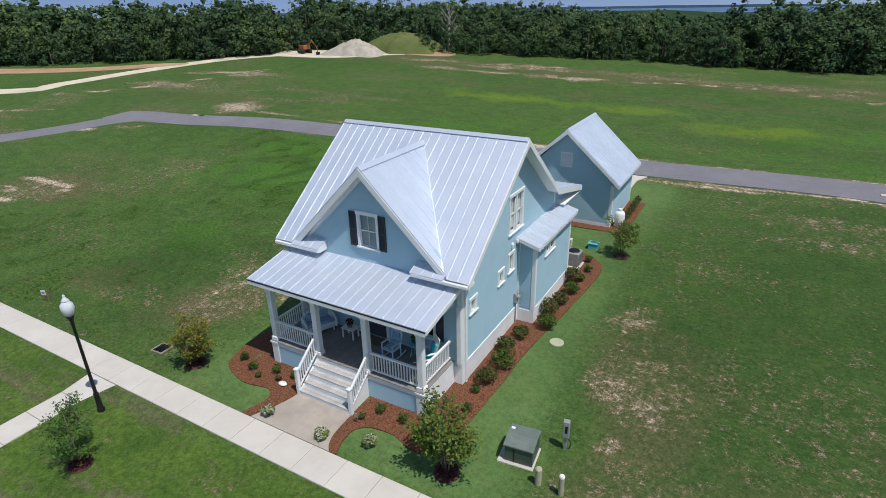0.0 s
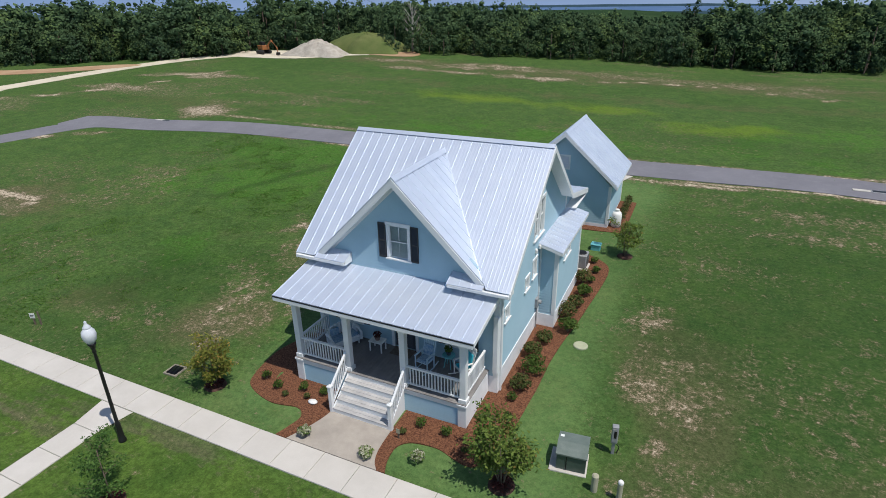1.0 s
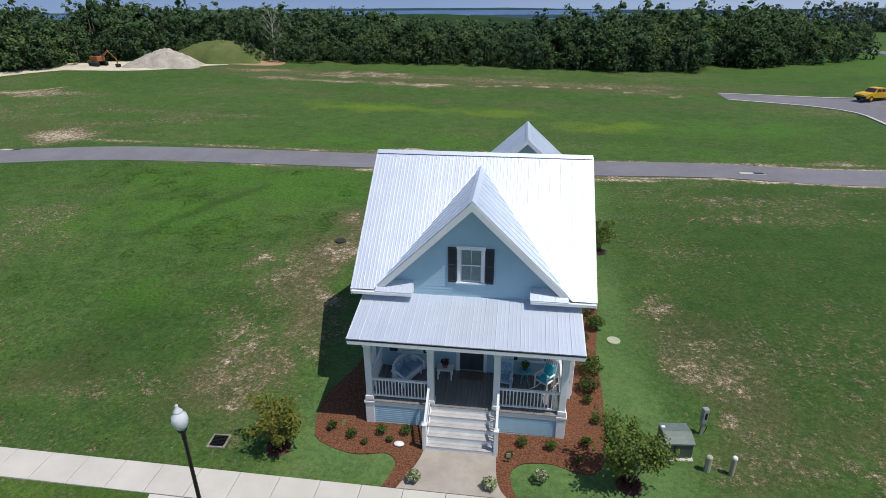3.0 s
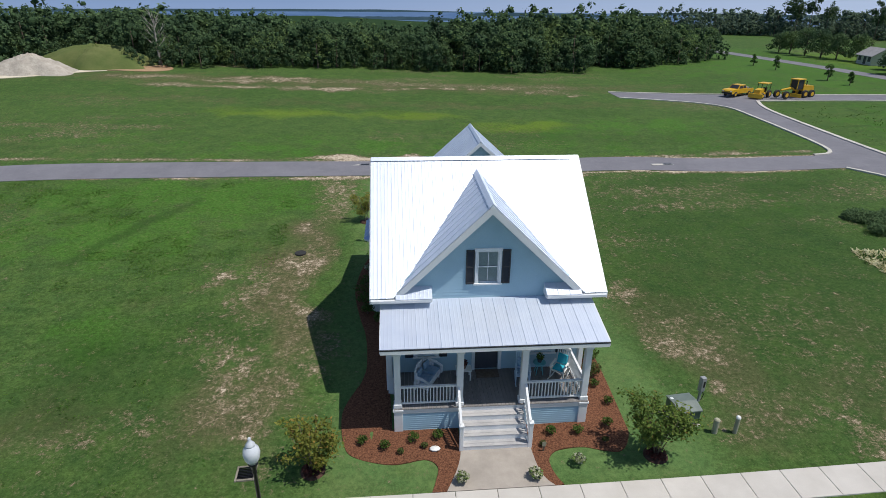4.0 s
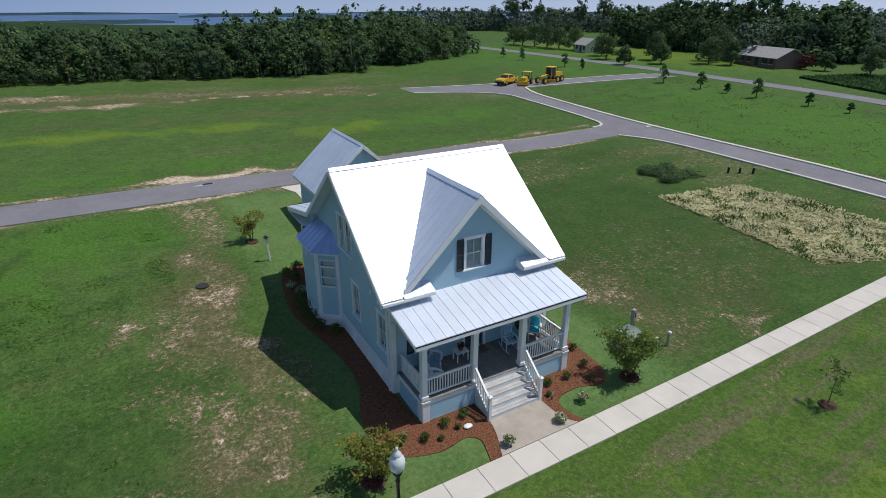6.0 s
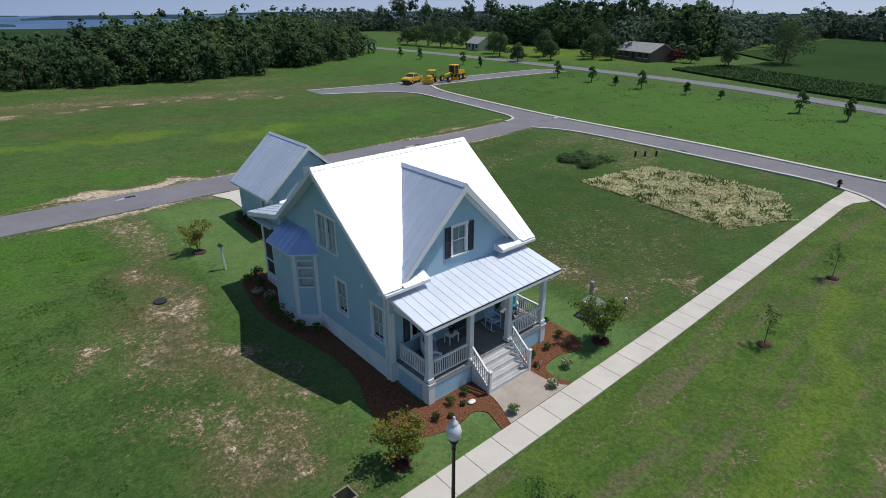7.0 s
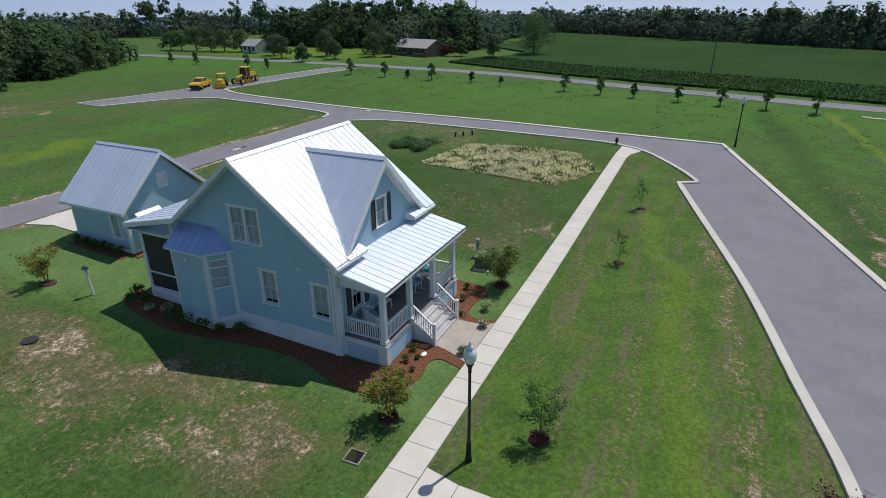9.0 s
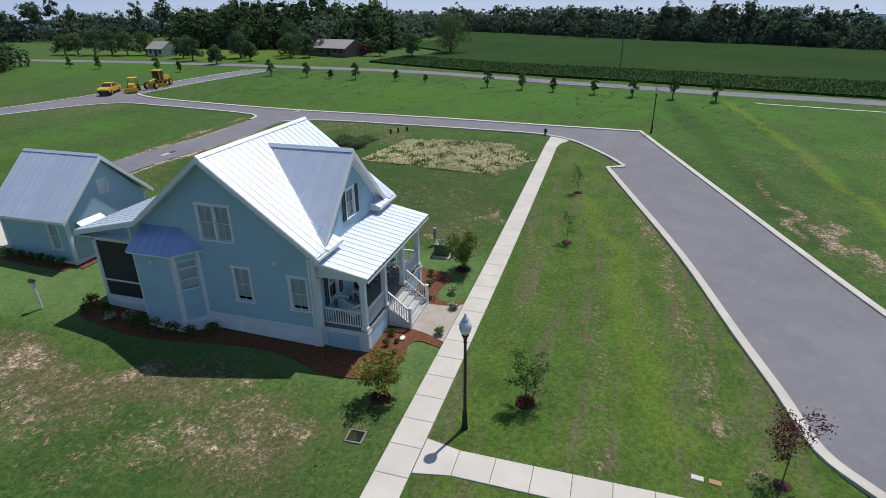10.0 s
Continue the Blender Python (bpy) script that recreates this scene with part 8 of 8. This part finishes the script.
part("fan_guard", Mesh().lathe([(0.30, 0.805), (0.27, 0.84), (0.08, 0.85), (0.02, 0.86)], n=20), BLACK, ac, "dark fan grille")
tk = thing("gas_tank", "upright white gas tank beside the garage", "gas tank", at=pose(-5.5, 32.75, lz(-5.5, 32.75) + 0.04))
part("shell", Mesh().lathe([(0.26, 0.0), (0.30, 0.05), (0.30, 0.78), (0.24, 0.92), (0.12, 0.97)], n=20), WHITEP, tk, smooth=True)
part("valve_hood", Mesh().lathe([(0.13, 0.95), (0.13, 1.10), (0.09, 1.12)], n=14), WHITEP, tk)
bn = thing("utility_lid_box", "teal plastic box on the back lawn", "utility box", at=pose(-6.0, 29.2, lz(-6.0, 29.2)))
part("box", Mesh().box((-0.26, -0.2, -0.05), (0.26, 0.2, 0.28), 0.03), TEALBOX, bn)
part("lid", Mesh().box((-0.29, -0.23, 0.28), (0.29, 0.23, 0.36), 0.03), TEALBOX, bn)
fb = thing("fuse_cabinet", "cream cabinet on the garage lawn", "utility box", at=pose(-7.35, 29.0, lz(-7.35, 29.0)))
part("box", Mesh().box((-0.18, -0.14, -0.05), (0.18, 0.14, 0.36), 0.03), CREAM, fb)
part("lid", Mesh().box((-0.2, -0.16, 0.36), (0.2, 0.16, 0.42), 0.02), CREAM, fb)


# ---- porch furniture ----
def rocking_chair(at, wood, cushion, label):
    t = thing("rocking_chair", label, "chair", "porch rocking chairs", at=at)
    for s in (-0.26, 0.26):
        part("rocker", Mesh().tube([(s, -0.48, 0.10), (s, -0.2, 0.03), (s, 0.15, 0.03), (s, 0.5, 0.12)], [0.022], 6), wood, t)
        part("arm", Mesh().box((s - 0.04, -0.28, 0.62), (s + 0.04, 0.24, 0.65), 0.01), wood, t)
        for y in (-0.24, 0.2):
            part("leg", Mesh().box((s - 0.022, y - 0.022, 0.04), (s + 0.022, y + 0.022, 0.63), 0.005), wood, t)
    part("seat", Mesh().box((-0.26, -0.26, 0.38), (0.26, 0.24, 0.42), 0.01), wood, t)
    lean = pose(0, 0.22, 0.42, -14)
    part("back_rail", Mesh().box((-0.27, -0.015, 0.66), (0.27, 0.015, 0.76), 0.01, lean), wood, t)
    part("lower_rail", Mesh().box((-0.27, -0.015, 0.02), (0.27, 0.015, 0.08), 0.01, lean), wood, t)
    for i in range(7):
        u = -0.24 + i * 0.08
        part("back_slat", Mesh().box((u - 0.022, -0.008, 0.06), (u + 0.022, 0.008, 0.68), 0.003, lean), wood, t)
    part("cushion", Mesh().box((-0.22, -0.22, 0.42), (0.22, 0.2, 0.49), 0.03).box((-0.2, -0.07, 0.10), (0.2, -0.015, 0.5), 0.025, lean), cushion, t, "patterned cushion")
    return t


rocking_chair(pose(-9.48, 14.6, FLOOR, 0, 0, -8), plain("pale_blue_paint", (0.45, 0.60, 0.72), (0.54, 0.68, 0.78), 4, 0.5), BLUECUSH, "pale blue rocking chair with a blue patterned cushion")
rocking_chair(pose(-8.0, 14.75, FLOOR, 0, 0, -38), WHITEP, TEAL, "white rocking chair with a turquoise cushion")
tb2 = thing("side_table", "small blue side table between the rocking chairs", "table", at=pose(-8.72, 15.05, FLOOR))
part("top", Mesh().lathe([(0.24, 0.50), (0.25, 0.52), (0.24, 0.54)], n=16), TEALBOX, tb2)
for i in range(4):
    a = i * 1.57 + 0.78
    part("leg", Mesh().tube([(0.1 * math.cos(a), 0.1 * math.sin(a), 0.5), (0.2 * math.cos(a), 0.2 * math.sin(a), 0.0)], [0.018], 6), TEALBOX, tb2)
pt = thing("potted_plant", "green plant in a dark pot on the side table", "plant", at=pose(-8.72, 15.05, FLOOR + 0.54))
part("pot", Mesh().lathe([(0.07, 0), (0.11, 0.14), (0.10, 0.15)], n=12), DOOR, pt)
v, q = leaf_cloud(np.random.RandomState(8), [(0, 0, 0.26)], [0.16], 90, 0.05)
part("leaves", big_mesh("leaves", v, q, SHRUB), SHRUB, pt)
st = thing("wicker_settee", "white wicker settee with blue cushions on the porch", "settee", at=pose(-13.15, 14.72, FLOOR, 0, 0, 62))
part("seat", Mesh().box((-0.6, -0.32, 0.12), (0.6, 0.3, 0.38), 0.06), WICKER, st)
m = Mesh()
for i in range(13):
    a = math.pi * i / 12
    m.box((-0.62 * math.cos(a) - 0.07, 0.28 * math.sin(a) + 0.02, 0.34), (-0.62 * math.cos(a) + 0.07, 0.28 * math.sin(a) + 0.10, 0.62 + 0.26 * math.sin(a)), 0.03)
part("back", m, WICKER, st)
for s in (-0.62, 0.62):
    part("arm", Mesh().tube([(s, 0.2, 0.62), (s, -0.1, 0.62), (s, -0.34, 0.5), (s, -0.32, 0.2)], [0.06], 8), WICKER, st)
for x in (-0.52, 0.52):
    for y in (-0.26, 0.24):
        part("leg", Mesh().lathe([(0.035, 0), (0.03, 0.14)], (x, y, 0), 8), WICKER, st)
for i in (-1, 1):
    part("cushion", Mesh().box((i * 0.28 - 0.26, -0.3, 0.38), (i * 0.28 + 0.26, 0.2, 0.48), 0.04).box((i * 0.28 - 0.2, 0.12, 0.46), (i * 0.28 + 0.2, 0.24, 0.78), 0.05), BLUECUSH, st, "blue patterned cushion")
tb3 = thing("porch_table", "small white table beside the front door", "table", at=pose(-11.72, 14.95, FLOOR))
part("top", Mesh().box((-0.3, -0.22, 0.42), (0.3, 0.22, 0.46), 0.01), WHITEP, tb3)
for x in (-0.25, 0.25):
    for y in (-0.17, 0.17):
        part("leg", Mesh().box((x - 0.025, y - 0.025, 0), (x + 0.025, y + 0.025, 0.42), 0.006), WHITEP, tb3)
pt2 = thing("flower_pot", "dark pot with a reddish plant on the table", "plant", at=pose(-11.72, 14.95, FLOOR + 0.46))
part("pot", Mesh().lathe([(0.08, 0), (0.13, 0.15), (0.12, 0.16)], n=12), BRICK_RED, pt2)
v, q = leaf_cloud(np.random.RandomState(9), [(0, 0, 0.26)], [0.15], 90, 0.05)
part("leaves", big_mesh("leaves", v, q, REDLEAF), REDLEAF, pt2)
dm = Mesh().box((-11.2, 14.9, FLOOR + 0.001), (-10.3, 15.45, FLOOR + 0.014), 0.004)
solid("door_mat", dm, BARK, "dark brown door mat at the front door", "mat")
wl = thing("wall_lantern", "small black lantern beside the front door", "lamp", at=pose(-11.62, YF - 0.03, 2.55))
part("bracket", Mesh().box((-0.05, -0.03, -0.1), (0.05, 0.0, 0.12), 0.01), BLACK, wl)
part("lantern", Mesh().box((-0.07, -0.2, -0.14), (0.07, -0.04, 0.12), 0.02), BLACK, wl)

# ---- far shore and sky ----
for i, (a0, a1, r, h) in enumerate([(70, 84, 3500, 17), (84.5, 97, 2700, 12), (40, 70, 4300, 15), (84, 130, 4350, 14), (99, 108, 2300, 9), (128, 175, 4200, 18), (10, 42, 3900, 18)]):
    m = Mesh()
    n = 60
    vs = []
    for k in range(n + 1):
        t = k / n
        a = radians(a0 + (a1 - a0) * t)
        env = min(1.0, 6 * t, 6 * (1 - t))
        z = SEA + h * (0.2 + 0.8 * env) * (0.9 + 0.05 * math.sin(k * 0.53 + i) + 0.035 * math.sin(k * 1.31))
        for rr, zz in ((r, SEA - 1), (r + 20, z), (r + 160, z)):
            vs.append((rr * math.cos(a) - 5, rr * math.sin(a), zz))
    m.add(vs, [(3 * k + j, 3 * k + 3 + j, 3 * k + 4 + j, 3 * k + 1 + j) for k in range(n) for j in range(2)])
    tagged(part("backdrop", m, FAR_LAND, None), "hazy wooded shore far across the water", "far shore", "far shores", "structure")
k = Nodes("sky_haze")
g = k.n("SeparateXYZ")
k.l(k.world_pos(), g.inputs[0])
up = k.ramp(g.outputs["Z"], -80, 190)
side = k.ramp(g.outputs["X"], -800, 4200)
col = k.mix(up, k.mix(side, (0.25, 0.35, 0.56), (0.50, 0.59, 0.76)), k.mix(side, (0.17, 0.28, 0.54), (0.44, 0.55, 0.76)))
em = k.n("Emission", Strength=1.0)
k.l(col, em.inputs["Color"])
k.l(em.outputs[0], k.out.inputs["Surface"])
m = Mesh()
ring = [(4560 * math.cos(math.pi * i / 40) - 5, 4560 * math.sin(math.pi * i / 40) + 20) for i in range(80)]
m.add([(x, y, -110) for x, y in ring] + [(x, y, 420) for x, y in ring], [((i + 1) % 80, i, 80 + i, 80 + (i + 1) % 80) for i in range(80)])
tagged(part("backdrop", m, k.m, None), "pale blue sky above the horizon", "sky", kind="structure")
